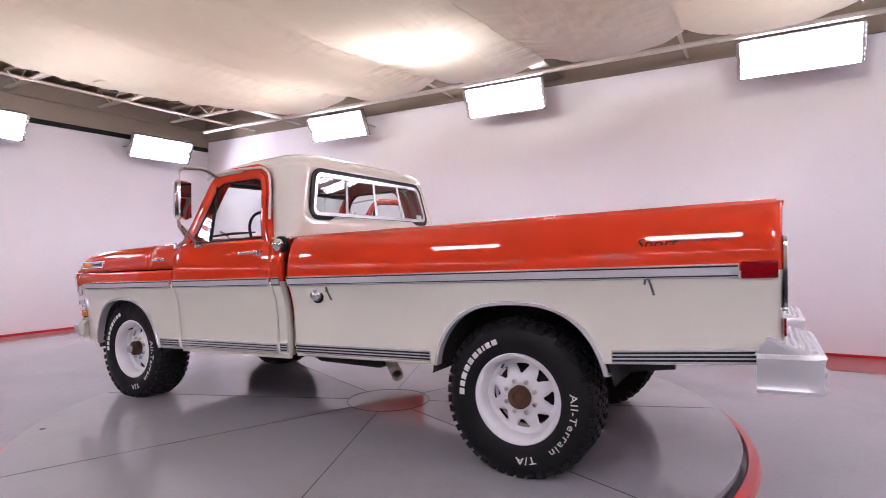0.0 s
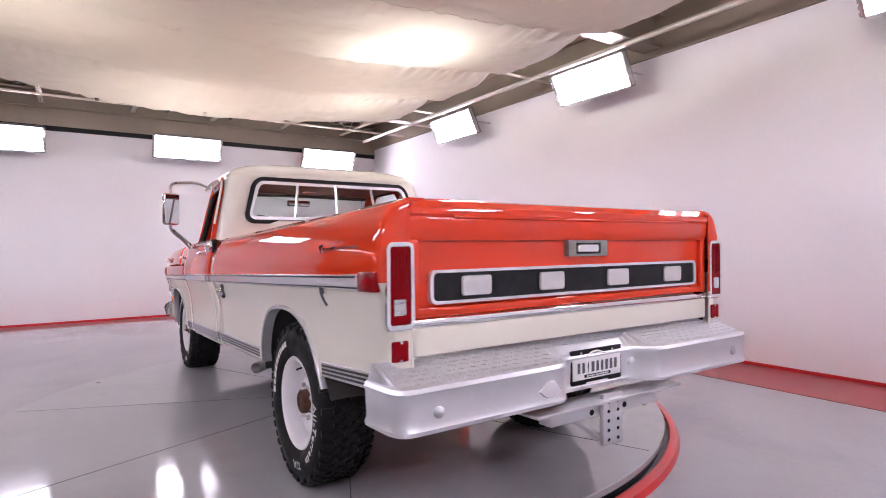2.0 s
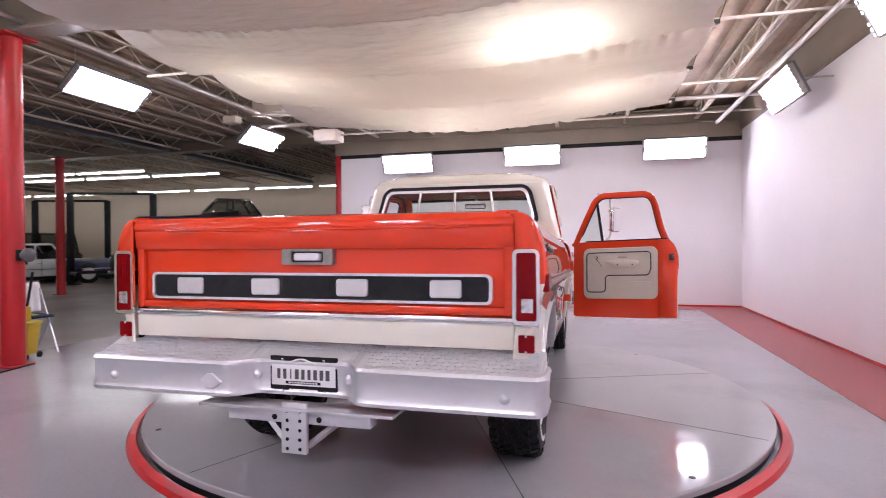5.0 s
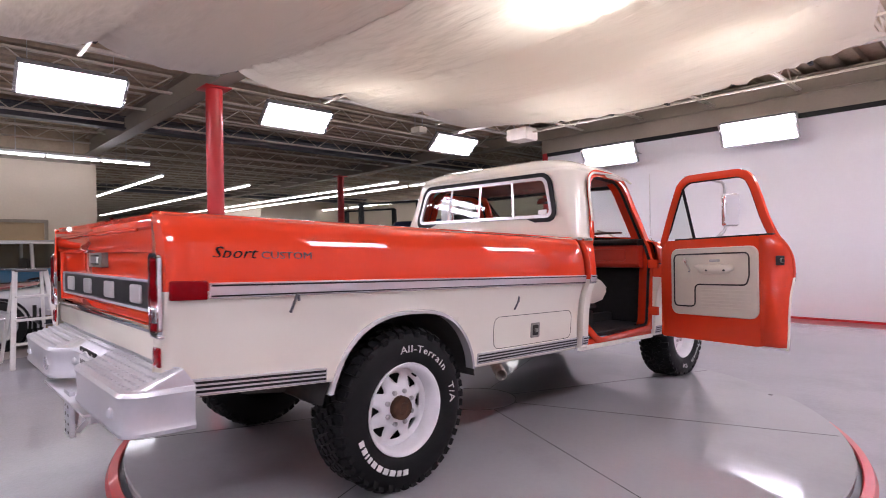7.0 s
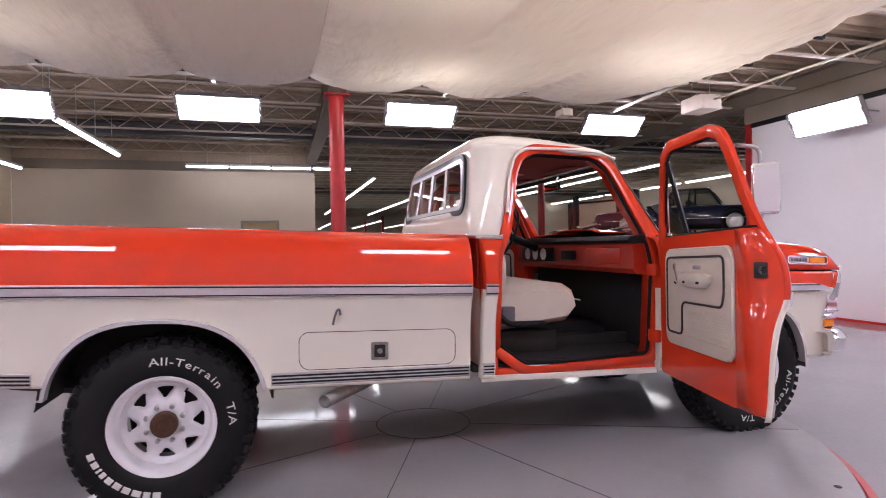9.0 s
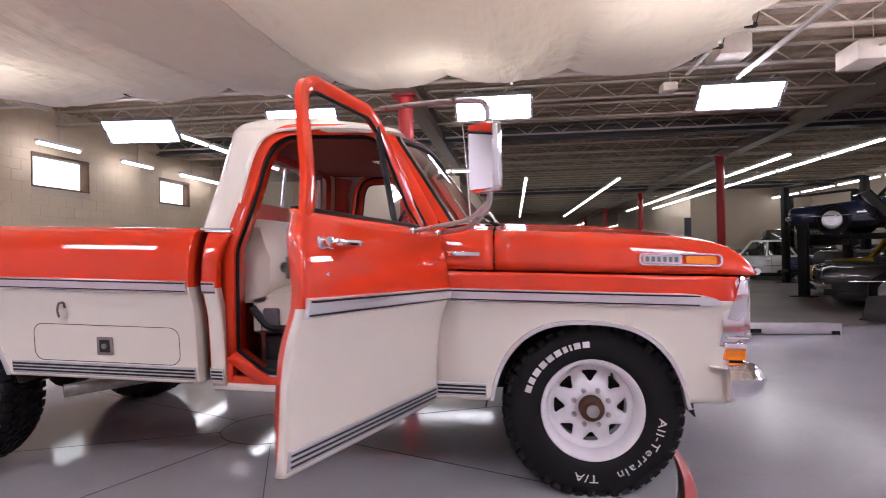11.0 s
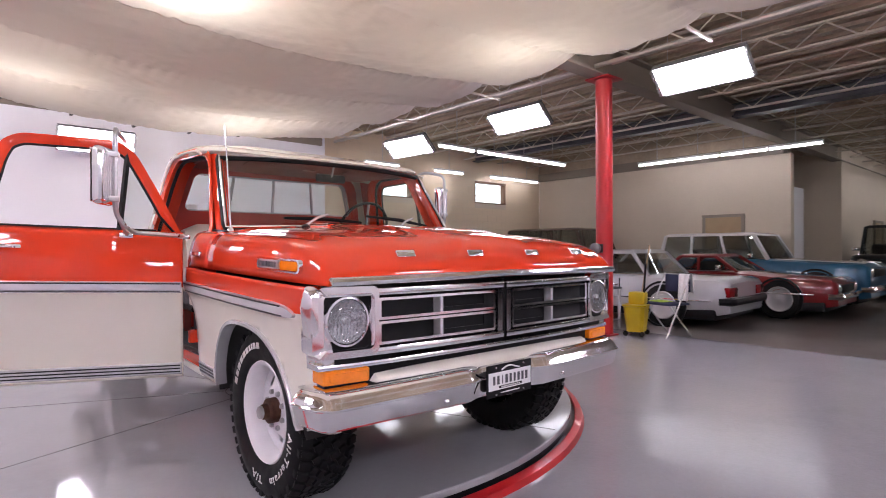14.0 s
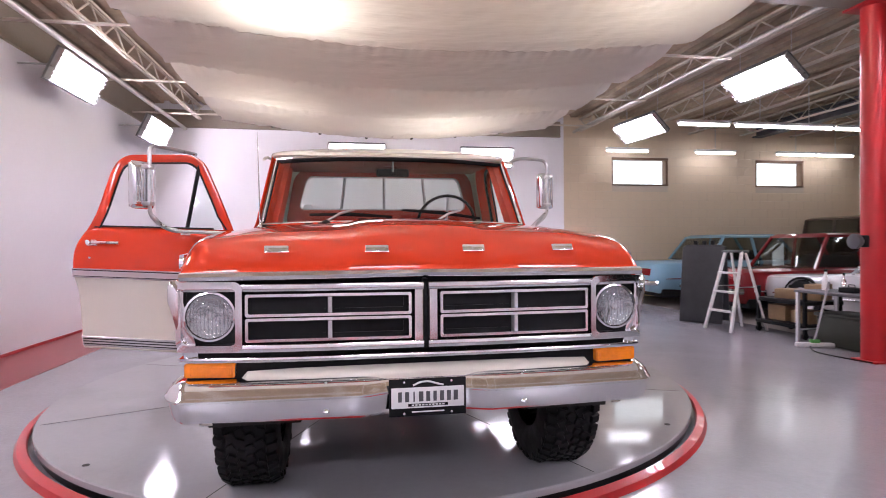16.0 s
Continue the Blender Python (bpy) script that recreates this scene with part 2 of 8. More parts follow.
PANEL_BLACK = mat("textured black panel", (0.011, 0.012, 0.014), 0.5, 0, 0.3, 30, 500, 0.1, spec=0.25, stain=(0.2, 0.2, 0.2), stain_amt=0.04)
RUBBER = mat("tyre rubber", (0.007, 0.007, 0.0075), 0.6, 0, 0.3, 16, 120, 0.08, rvar=0.1, spec=0.28)
LETTER = mat("white tyre lettering", (0.72, 0.7, 0.68), 0.6, 0, 0.1, 30, 200, 0.02)
UNDER = mat("dark underbody", (0.02, 0.019, 0.018), 0.7, 0, 0.3, 9, 60, 0.1, stain=(0.07, 0.045, 0.03), stain_amt=0.4)
RUST = mat("rusty hub", (0.09, 0.04, 0.022), 0.7, 0.3, 0.35, 30, 140, 0.2, stain=(0.03, 0.02, 0.018), stain_amt=0.7)
STEEL = mat("steel", (0.5, 0.5, 0.5), 0.35, 1, 0.1, 20, 150, 0.03, rvar=0.1)
LENS_RED = mat("red lens", (0.2, 0.002, 0.005), 0.12, 0, 0.08, 40, 150, spec=0.2)
LENS_AMBER = mat("amber lens", (0.85, 0.23, 0.01), 0.18, 0, 0.1, 40, 150, 0.05, coat=1.0)
LENS_CLEAR = mat("clear lens", (0.66, 0.67, 0.68), 0.1, 0.92, 0.04, 22, 45, 0.6, coat=1.0)
VINYL = mat("cream vinyl", (0.6, 0.55, 0.47), 0.45, 0, 0.05, 10, 160, 0.06)
CARPET = mat("black floor mat", (0.013, 0.013, 0.014), 0.8, 0, 0.3, 30, 300, 0.2)
CABIN_RED = mat("red cabin paint", (0.42, 0.03, 0.014), 0.35, 0, 0.05, 6, 200, 0.02, coat=0.4)
LINER = mat("dull maroon headliner", (0.2, 0.05, 0.036), 0.8, 0, 0.08, 20, 300, 0.1)
ARGENT = mat("argent grille", (0.86, 0.87, 0.89), 0.1, 1.0, 0.02, 20, 90)
GLASS = glass("car glass")
LAMP_GLASS = glass("head lamp glass", (0.95, 0.97, 0.98), 0.94)
MIRROR = mat("mirror", (0.9, 0.9, 0.92), 0.02, 1, 0.0)
PLATE_WHITE = mat("plate white", (0.78, 0.78, 0.78), 0.4, 0, 0.02)

FLOOR_M = mat("grey epoxy floor", (0.335, 0.33, 0.355), 0.10, 0, 0.06, 1.2, 40, 0.24, coat=0.0, rvar=0.03, spec=0.4, stain=(0.17, 0.17, 0.185), stain_amt=0.35)
TABLE_M = mat("grey turntable paint", (0.37, 0.37, 0.385), 0.075, 0, 0.04, 1.6, 30, 0.03, rvar=0.03, spec=0.6, stain=(0.2, 0.2, 0.21), stain_amt=0.3)
CONCRETE = mat("bare shop concrete", (0.165, 0.14, 0.125), 0.36, 0, 0.12, 0.7, 14, 0.04, rvar=0.08, stain=(0.10, 0.085, 0.075), stain_amt=0.3)
FLOOR_RED = mat("red floor paint", (0.29, 0.045, 0.048), 0.3, 0, 0.05, 3, 40, 0.0)
RIM_RED = mat("red ring paint", (0.5, 0.015, 0.018), 0.3, 0, 0.08, 5, 60, 0.02, coat=0.5)
WALL_WHITE = mat("white wall paint", (0.84, 0.825, 0.86), 0.62, 0, 0.025, 0.9, 30, 0.02)
WALL_BEIGE = mat("beige wall paint", (0.58, 0.49, 0.385), 0.6, 0, 0.06, 0.8, 24, 0.04, stain=(0.52, 0.43, 0.33), stain_amt=0.3)
BLOCK_M = mat("beige painted block", (0.66, 0.53, 0.38), 0.6, 0, 0.06, 1.5, 40, 0.05, island=0.02)
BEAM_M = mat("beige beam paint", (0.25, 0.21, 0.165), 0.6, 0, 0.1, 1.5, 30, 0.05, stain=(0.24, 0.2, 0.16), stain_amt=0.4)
JOIST_M = mat("cream joist paint", (0.56, 0.5, 0.42), 0.6, 0.0, 0.12, 4, 40, 0.03)
DECK_M = mat("brown ribbed deck", (0.40, 0.315, 0.225), 0.7, 0, 0.25, 1.4, 18, 0.08, stain=(0.12, 0.09, 0.07), stain_amt=0.5)
DARK_STEEL = mat("dark grey steel", (0.1, 0.1, 0.11), 0.5, 0.2, 0.12, 4, 50, 0.03)
POST_RED = mat("red post paint", (0.42, 0.014, 0.018), 0.35, 0, 0.1, 4, 60, 0.03, stain=(0.22, 0.02, 0.02), stain_amt=0.4)
CONDUIT = mat("galvanised conduit", (0.55, 0.52, 0.48), 0.4, 0.6, 0.1, 10, 60, 0.02)
TUBE_M = mat("lit studio tube", (1, 1, 1), 0.5, 0, 0, emit=(1.0, 0.92, 1.10), power=TUBE_POWER)
STRIP_M = mat("lit shop tube", (1, 1, 1), 0.5, 0, 0, emit=(0.96, 0.95, 1.06), power=STRIP_POWER)
HALL_TUBE_M = mat("lit hall tube", (1, 1, 1), 0.5, 0, 0, emit=(0.98, 0.95, 1.0), power=HALL_POWER)
HOUSING = mat("grey lamp housing", (0.16, 0.16, 0.165), 0.5, 0, 0.08)
FIXTURE = mat("white fixture", (0.7, 0.7, 0.7), 0.4, 0, 0.05)
# ---------------------------------------------------------------- the studio and the shop
def slab(name, lo, hi, material, label="", category="", bevel=0.0):
    return structure(name, boxed(lo, hi, bevel), material, label, category, 30)


F = FLOOR_Z
slab("floor", (-5.55, SOUTH, F - 0.2), (EAST, NORTH, F), FLOOR_M, "glossy grey epoxy studio floor", "floor")
slab("floor_hall", (HALL_WEST, SOUTH, F - 0.2), (-5.55, HALL_NORTH, F - 0.003), CONCRETE, "worn dark concrete workshop floor", "floor")
slab("floor_north", (-5.55, NORTH, F - 0.2), (EAST, HALL_NORTH, F - 0.003), CONCRETE, "worn dark concrete workshop floor", "floor")
slab("trim_floor_east", (3.20, SOUTH, F - 0.01), (EAST, NORTH, F + 0.004), FLOOR_RED, "red painted stripe along the wall", "stripe")
slab("trim_floor_north", (-4.6, NORTH - 0.55, F - 0.01), (3.196, NORTH, F + 0.004), FLOOR_RED, "red painted stripe along the wall", "stripe")
slab("wall_east", (EAST, SOUTH - 0.2, F - 0.2), (EAST + 0.2, HALL_NORTH + 0.2, 3.42), WALL_WHITE, "smooth white painted studio wall", "wall")
slab("wall_north", (-4.52, NORTH, F - 0.2), (EAST, NORTH + 0.14, WALL_TOP - 0.02), WALL_WHITE, "smooth white painted partition wall", "wall")
slab("wall_south_studio", (-4.5, SOUTH - 0.2, F - 0.2), (EAST, SOUTH, DECK + 0.3), WALL_WHITE, "white painted end wall", "wall")
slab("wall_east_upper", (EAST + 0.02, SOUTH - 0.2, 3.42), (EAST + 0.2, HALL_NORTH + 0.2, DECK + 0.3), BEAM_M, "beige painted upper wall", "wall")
slab("baseboard_east", (EAST - 0.016, SOUTH, F), (EAST, NORTH, F + 0.035), POST_RED, "thin dark red base strip", "baseboard")
slab("baseboard_north", (-4.5, NORTH - 0.016, F), (EAST - 0.02, NORTH, F + 0.04), RIM_RED, "thin red base strip", "baseboard")
slab("trim_north_top", (-4.52, NORTH - 0.03, WALL_TOP - 0.02), (EAST, NORTH + 0.16, WALL_TOP + 0.06), BLACK, "black trim on top of the partition", "trim")
slab("wall_hall_north", (HALL_WEST, HALL_NORTH, F - 0.2), (EAST, HALL_NORTH + 0.2, DECK + 0.3), WALL_BEIGE, "far beige painted workshop wall", "wall")
slab("wall_hall_west", (HALL_WEST - 0.2, SOUTH - 0.2, F - 0.2), (HALL_WEST, HALL_NORTH + 0.2, DECK + 0.3), WALL_BEIGE, "far end wall of the hall", "wall")
slab("wall_west", (WEST - 0.2, SOUTH, F - 0.2), (WEST, 1.49, 3.26), WALL_BEIGE, "beige painted side wall", "wall")
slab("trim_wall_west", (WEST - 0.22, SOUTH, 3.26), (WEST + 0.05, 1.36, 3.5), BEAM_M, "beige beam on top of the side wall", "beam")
slab("wall_west_upper", (WEST - 0.2, SOUTH - 0.2, 3.5), (WEST - 0.004, 1.36, DECK + 0.3), DECK_M, "dark upper side wall", "wall")
slab("wall_hall_south", (HALL_WEST, 1.29, F - 0.2), (-16.3, 1.49, DECK + 0.3), WALL_BEIGE, "pale wall along the hall", "wall")
slab("wall_alcove_end", (-16.5, -1.6, F - 0.2), (-16.3, 1.29, DECK + 0.3), WALL_BEIGE, "side wall of the alcove", "wall")
slab("wall_alcove_back", (-16.3, -1.8, F - 0.2), (WEST - 0.2, -1.6, DECK + 0.3), WALL_BEIGE, "back wall of the alcove", "wall")
slab("wall_alcove_panel", (-16.28, 0.5, F), (WEST - 0.22, 0.6, 2.8), WALL_WHITE, "white partition in the alcove", "wall")
slab("wall_hall_block", (-42.0, 11.2, F - 0.2), (-23.8, HALL_NORTH, DECK + 0.3), WALL_BEIGE, "pale walled room inside the hall", "wall")
slab("trim_hall_corner", (-23.79, 10.9, F), (-23.65, 11.18, 2.5), DARK_STEEL, "dark steel guard at the room corner", "guard")

# block wall with two high windows
SW = ((-7.05, -5.66), (-10.64, -9.34))
WZ = (2.45, 3.09)
blocks = []
bw, bh, gap = 0.4, 0.2, 0.005
for row in range(25):
    z0 = F + row * bh
    x0 = WEST - (bw / 2 if row % 2 else 0)
    while x0 < -4.5:
        a, b = max(x0, WEST), min(x0 + bw, -4.502)
        x0 += bw
        if b - a < 0.03:
            continue
        zz = z0 + bh / 2
        if any(a < w1 - 0.02 and b > w0 + 0.02 and WZ[0] - 0.05 < zz < WZ[1] + 0.05 for w0, w1 in SW):
            for w0, w1 in SW:
                if a < w1 and b > w0 and WZ[0] - 0.05 < zz < WZ[1] + 0.05:
                    if a < w0 - 0.03:
                        blocks.append((a + gap / 2, w0, z0))
                    if b > w1 + 0.03:
                        blocks.append((w1, b - gap / 2, z0))
            continue
        blocks.append((a + gap / 2, b - gap / 2, z0))
bm = bmesh.new()
edges = [WEST, SW[1][0], SW[1][1], SW[0][0], SW[0][1], -4.5]
for i, (a, b) in enumerate(zip(edges, edges[1:])):
    if i % 2 == 0:
        box(bm, (a, SOUTH - 0.18, F), (b, SOUTH - 0.003, DECK + 0.3))
    else:
        box(bm, (a, SOUTH - 0.18, F), (b, SOUTH - 0.003, WZ[0]))
        box(bm, (a, SOUTH - 0.18, WZ[1]), (b, SOUTH - 0.003, DECK + 0.3))
south = structure("wall_south_block", bm, WALL_BEIGE, "beige painted concrete block wall with high windows", "wall", 0)
bm = boxed((0, -0.1, 0), (bw - gap, 0, bh - gap), 0.003, 1)
full = bpy.data.meshes.new("block")
bm.to_mesh(full)
bm.free()
full.materials.append(BLOCK_M)
count, rest = 0, bmesh.new()
for a, b, z0 in sorted(blocks, key=lambda q: abs(q[2] - 2.2) * 2.0 + abs(q[0] + 8.0) * 0.4):
    if count < 300 and b - a > bw - gap - 0.002:
        o = new("block", full)
        o.location = (a, SOUTH, z0 + gap / 2)
        o.parent = south
        count += 1
    else:
        box(rest, (a, SOUTH - 0.1, z0 + gap / 2), (b, SOUTH, z0 + bh - gap / 2))
part("block_rest", rest, BLOCK_M, south, "remaining blocks", 0)["kind"] = "stuff"
BROWN_FRAME = mat("brown steel window frame", (0.16, 0.085, 0.05), 0.5, 0.2, 0.1, 8, 60, 0.03)
WIN_GLASS = glass("window glass", (0.96, 0.98, 1.0), 0.97)
SKY_GLOW = mat("overcast daylight", (0.9, 0.95, 1), 1, 0, 0.03, 0.6, 3, emit=(0.92, 0.96, 1.0), power=2.0)
for i, (a, b) in enumerate(SW):
    w = tagged(new(f"window_{i + 1}"), "high window bright with daylight in a brown steel frame", "window", "high windows", "structure")
    bm = bmesh.new()
    box(bm, (a, SOUTH - 0.17, WZ[1] - 0.05), (b, SOUTH + 0.02, WZ[1]), 0.004)
    box(bm, (a, SOUTH - 0.17, WZ[0]), (b, SOUTH + 0.02, WZ[0] + 0.03), 0.004)
    box(bm, (a, SOUTH - 0.17, WZ[0] + 0.03), (a + 0.05, SOUTH + 0.01, WZ[1] - 0.05), 0.004)
    box(bm, (b - 0.03, SOUTH - 0.17, WZ[0] + 0.03), (b, SOUTH + 0.01, WZ[1] - 0.05), 0.004)
    part("window_frame", bm, BROWN_FRAME, w)
    p = part("pane", boxed((a + 0.05, SOUTH - 0.12, WZ[0] + 0.03), (b - 0.03, SOUTH - 0.112, WZ[1] - 0.05)), WIN_GLASS, w)
    p.visible_shadow = False
structure("backdrop", boxed((-24, SOUTH - 1.6, 1.0), (-3.4, SOUTH - 1.5, 6.0)), SKY_GLOW, "bright overcast sky outside the windows", "sky")

# doors in the far walls
DOOR_TAN = mat("tan painted door", (0.36, 0.25, 0.14), 0.5, 0, 0.08, 4, 40, 0.02)
def wall_door(name, lo, hi, label):
    d = tagged(new(name), label, "door", "", "structure")
    lo, hi = Vector(lo), Vector(hi)
    part("door_leaf", boxed(lo, hi, 0.004), DOOR_TAN, d)
    bm = bmesh.new()
    ax = 1 if (hi - lo).x < (hi - lo).y else 0
    t = Vector((0.03, 0, 0)) if ax == 1 else Vector((0, 0.03, 0))
    e = Vector((0, 0.07, 0)) if ax == 1 else Vector((0.07, 0, 0))
    box(bm, lo - t - e, Vector((lo.x + (0 if ax == 0 else hi.x - lo.x), lo.y + (hi.y - lo.y if ax == 0 else 0), hi.z + 0.07)) + t)
    box(bm, Vector((hi.x if ax == 0 else lo.x, lo.y if ax == 0 else hi.y, lo.z)) - t, Vector((hi.x, hi.y, hi.z + 0.07)) + t + e)
    box(bm, Vector((lo.x, lo.y, hi.z)) - t, Vector((hi.x, hi.y, hi.z + 0.07)) + t)
    part("door_frame", bm, BEAM_M, d)
    return d
wall_door("door_1", (WEST - 0.02, -0.40, F), (WEST + 0.03, 0.45, 1.87), "tan door in the beige side wall")
wall_door("door_2", (-20.9, 1.47, F), (-19.9, 1.52, 1.9), "tan door in the pale hall wall")
wall_door("door_3", (-24.9, 1.47, F), (-23.9, 1.52, 1.9), "tan door in the pale hall wall")

wall_door("door_4", (HALL_WEST - 0.02, 6.3, F), (HALL_WEST + 0.05, 8.2, 2.5), "dark door in the far end wall")

# roof: ribbed deck, girders, open-web joists
bm = bmesh.new()
x = HALL_WEST
prof = []
while x < EAST:
    prof += [(x, 0.0), (x + 0.13, 0.0), (x + 0.16, 0.06), (x + 0.27, 0.06)]
    x += 0.30
prof.append((EAST, 0.0))
A = [bm.verts.new((px, SOUTH, DECK + pz)) for px, pz in prof]
B = [bm.verts.new((px, HALL_NORTH, DECK + pz)) for px, pz in prof]
for i in range(len(prof) - 1):
    bm.faces.new((A[i], A[i + 1], B[i + 1], B[i]))
C = [bm.verts.new((px, py, DECK + 0.3)) for px, py in ((HALL_WEST, SOUTH), (EAST, SOUTH), (EAST, HALL_NORTH), (HALL_WEST, HALL_NORTH))]
bm.faces.new(C)
structure("ceiling", bm, DECK_M, "brown ribbed metal roof deck", "ceiling", 0)


def girder(name, lo, hi, material=BEAM_M, label="beige painted steel girder"):
    """An I-section along x or y."""
    lo, hi = Vector(lo), Vector(hi)
    bm = bmesh.new()
    along_x = (hi - lo).x > (hi - lo).y
    t = 0.03
    box(bm, lo, (hi.x, hi.y, lo.z + t), 0.004, 1)
    box(bm, (lo.x, lo.y, hi.z - t), hi, 0.004, 1)
    if along_x:
        c = (lo.y + hi.y) / 2
        box(bm, (lo.x, c - 0.012, lo.z + t), (hi.x, c + 0.012, hi.z - t))
    else:
        c = (lo.x + hi.x) / 2
        box(bm, (c - 0.012, lo.y, lo.z + t), (c + 0.012, hi.y, hi.z - t))
    return structure(name, bm, material, label, "beam", 0)


girder("beam_post", (HALL_WEST, 1.26, 3.49), (EAST, 1.52, 3.9))
girder("beam_north", (HALL_WEST, NORTH - 0.1, 3.6), (EAST, NORTH + 0.2, 3.9))
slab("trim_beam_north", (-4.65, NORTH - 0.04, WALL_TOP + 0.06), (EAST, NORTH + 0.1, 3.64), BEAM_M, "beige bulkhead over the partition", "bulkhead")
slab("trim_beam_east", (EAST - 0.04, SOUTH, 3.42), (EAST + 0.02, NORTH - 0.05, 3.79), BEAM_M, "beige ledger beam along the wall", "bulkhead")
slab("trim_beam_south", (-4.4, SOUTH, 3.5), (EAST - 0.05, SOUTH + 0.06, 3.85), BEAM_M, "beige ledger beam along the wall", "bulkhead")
girder("beam_dark", (-9.5, SOUTH, 3.62), (-9.25, HALL_NORTH, 3.89), DARK_STEEL, "dark grey steel crossbeam")
girder("beam_far", (-22.2, SOUTH, 3.62), (-21.9, HALL_NORTH, 3.89), DARK_STEEL, "dark grey steel crossbeam")


def joist_mesh(y0, y1, nweb):
    bm = bmesh.new()
    z0, z1 = 3.67, 3.93
    for z, w, h in ((z0, 0.035, 0.03), (z1, 0.035, 0.03)):
        box(bm, (-w, y0, z - h / 2), (-0.006, y1, z + h / 2))
        box(bm, (0.006, y0, z - h / 2), (w, y1, z + h / 2))
    st = (y1 - y0) / nweb
    for i in range(nweb):
        a, b = y0 + i * st, y0 + (i + 0.5) * st
        tube(bm, [(0, a, z1), (0, b, z0)], 0.011, 5, caps=False)
        tube(bm, [(0, b, z0), (0, a + st, z1)], 0.011, 5, caps=False)
    me = bpy.data.meshes.new("joist")
    bmesh.ops.recalc_face_normals(bm, faces=bm.faces)
    bm.to_mesh(me)
    bm.free()
    me.materials.append(JOIST_M)
    return me


bays = [(joist_mesh(SOUTH, 1.26, 10), "south"), (joist_mesh(1.52, NORTH - 0.1, 10), "north"), (joist_mesh(NORTH + 0.2, HALL_NORTH, 11), "hall")]
for me, bay in bays:
    k = 0
    xs = [3.2 - 1.35 * i for i in range(56)]
    for xx in xs:
        if xx < HALL_WEST + 0.5:
            break
        o = new("joist", me)
        o.location.x = xx
        tagged(o, "cream painted open-web steel roof joist", "joist", f"roof joists {bay}", "structure")


def post(x, y, z1, r=0.11, name="red_post", label="round red painted steel roof post"):
    p = thing(name, label, "post", "roof posts", "structure")
    bm = bmesh.new()
    lathe(bm, [(F, r), (z1, r)], 20, "z", (x, y, 0))
    part("shaft", bm, POST_RED, p)
    part("base_plate", boxed((x - r * 1.2, y - r * 1.2, F), (x + r * 1.2, y + r * 1.2, F + 0.02), 0.005), POST_RED, p)
    part("cap_plate", boxed((x - r * 1.6, y - r * 1.6, z1 - 0.025), (x + r * 1.6, y + r * 1.6, z1), 0.005), POST_RED, p)
    return p


post(-4.92, 1.39, 3.49, 0.115)
for px in (-12.7, -22.4, -32.0, -41.6, -51.2):
    post(px, 8.65, 3.6)
for px in (-39.0, -48.0):
    post(px, 1.62, 3.49, 0.1)
bm = boxed((-4.65, NORTH - 0.03, F), (-4.52, NORTH + 0.15, WALL_TOP + 0.1), 0.006)
structure("trim_north_end", bm, POST_RED, "red end post of the white partition", "post")

# conduit runs under the joists
for name, pts in (("conduit_east", [(3.46, SOUTH + 0.1, 3.46), (3.46, 8.15, 3.45)]),
                  ("conduit_west", [(-4.7, SOUTH + 0.1, 3.62), (-4.7, NORTH - 0.6, 3.62)]),
                  ("conduit_cross", [(-4.9, 6.1, 3.45), (3.9, 6.1, 3.45)])):
    bm = tube(bmesh.new(), pts, 0.033, 8)
    structure(name, bm, CONDUIT, "grey electrical conduit under the roof joists", "conduit")


for i, y in enumerate((-4.4, -2.4, -0.3, 3.0, 5.4, 7.4)):
    structure(f"trim_bridging_{i + 1}", boxed((-4.6, y - 0.02, 3.48), (EAST, y + 0.02, 3.505)), JOIST_M, "thin cream bridging bar under the roof joists", "bridging")

# ---------------------------------------------------------------- lamps
def bank_light(drop, wall=0.0, tip=25):
    """A bank of six tubes in a shallow frame; it shines along -z."""
    TIP = radians(tip)
    t = thing("tube_bank", "hanging bank of bright white fluorescent tubes", "lamp", "studio lamps")
    W, H = 1.13, 0.4
    bm = bmesh.new()
    box(bm, (-W / 2, -H / 2, 0.03), (W / 2, H / 2, 0.07), 0.006, 1)
    for sy in (-1, 1):
        box(bm, (-W / 2, sy * (H / 2 + 0.008) - 0.006, -0.022), (W / 2, sy * (H / 2 + 0.008) + 0.006, 0.07), 0.003, 1)
    part("housing", bm, HOUSING, t, "grey lamp housing")
    for s in (-1, 1):
        bm = bmesh.new()
        box(bm, (s * (W / 2) - 0.018, -H / 2, -0.03), (s * (W / 2) + 0.018, H / 2, 0.03), 0.004, 1)
        for k in range(6):
            yy = (k - 2.5) * 0.054 + (0.034 if k > 2 else -0.034)
            box(bm, (s * W / 2 + s * 0.005, yy - 0.016, -0.045), (s * W / 2 + s * 0.022, yy + 0.016, 0.0), 0.004, 1)
        part("socket_rail", bm, STEEL, t)
    for k in range(6):
        yy = (k - 2.5) * 0.054 + (0.034 if k > 2 else -0.034)
        bm = tube(bmesh.new(), [(-W / 2 + 0.02, yy, -0.005), (W / 2 - 0.02, yy, -0.005)], 0.019, 8)
        part("tube", bm, TUBE_M, t, "lit fluorescent tube")
    back = -math.cos(TIP) * drop, 0.06 + math.sin(TIP) * drop     # straight up to the roof
    if wall:
        back = math.sin(TIP) * wall, 0.06 + math.cos(TIP) * wall  # level, back to the wall
    for s in (-1, 1):
        bm = tube(bmesh.new(), [(s * 0.45, 0.0, 0.06), (s * 0.45, *back)], 0.012 if wall else 0.004, 6)
        part("bracket" if wall else "hanger", bm, STEEL, t)
    return t


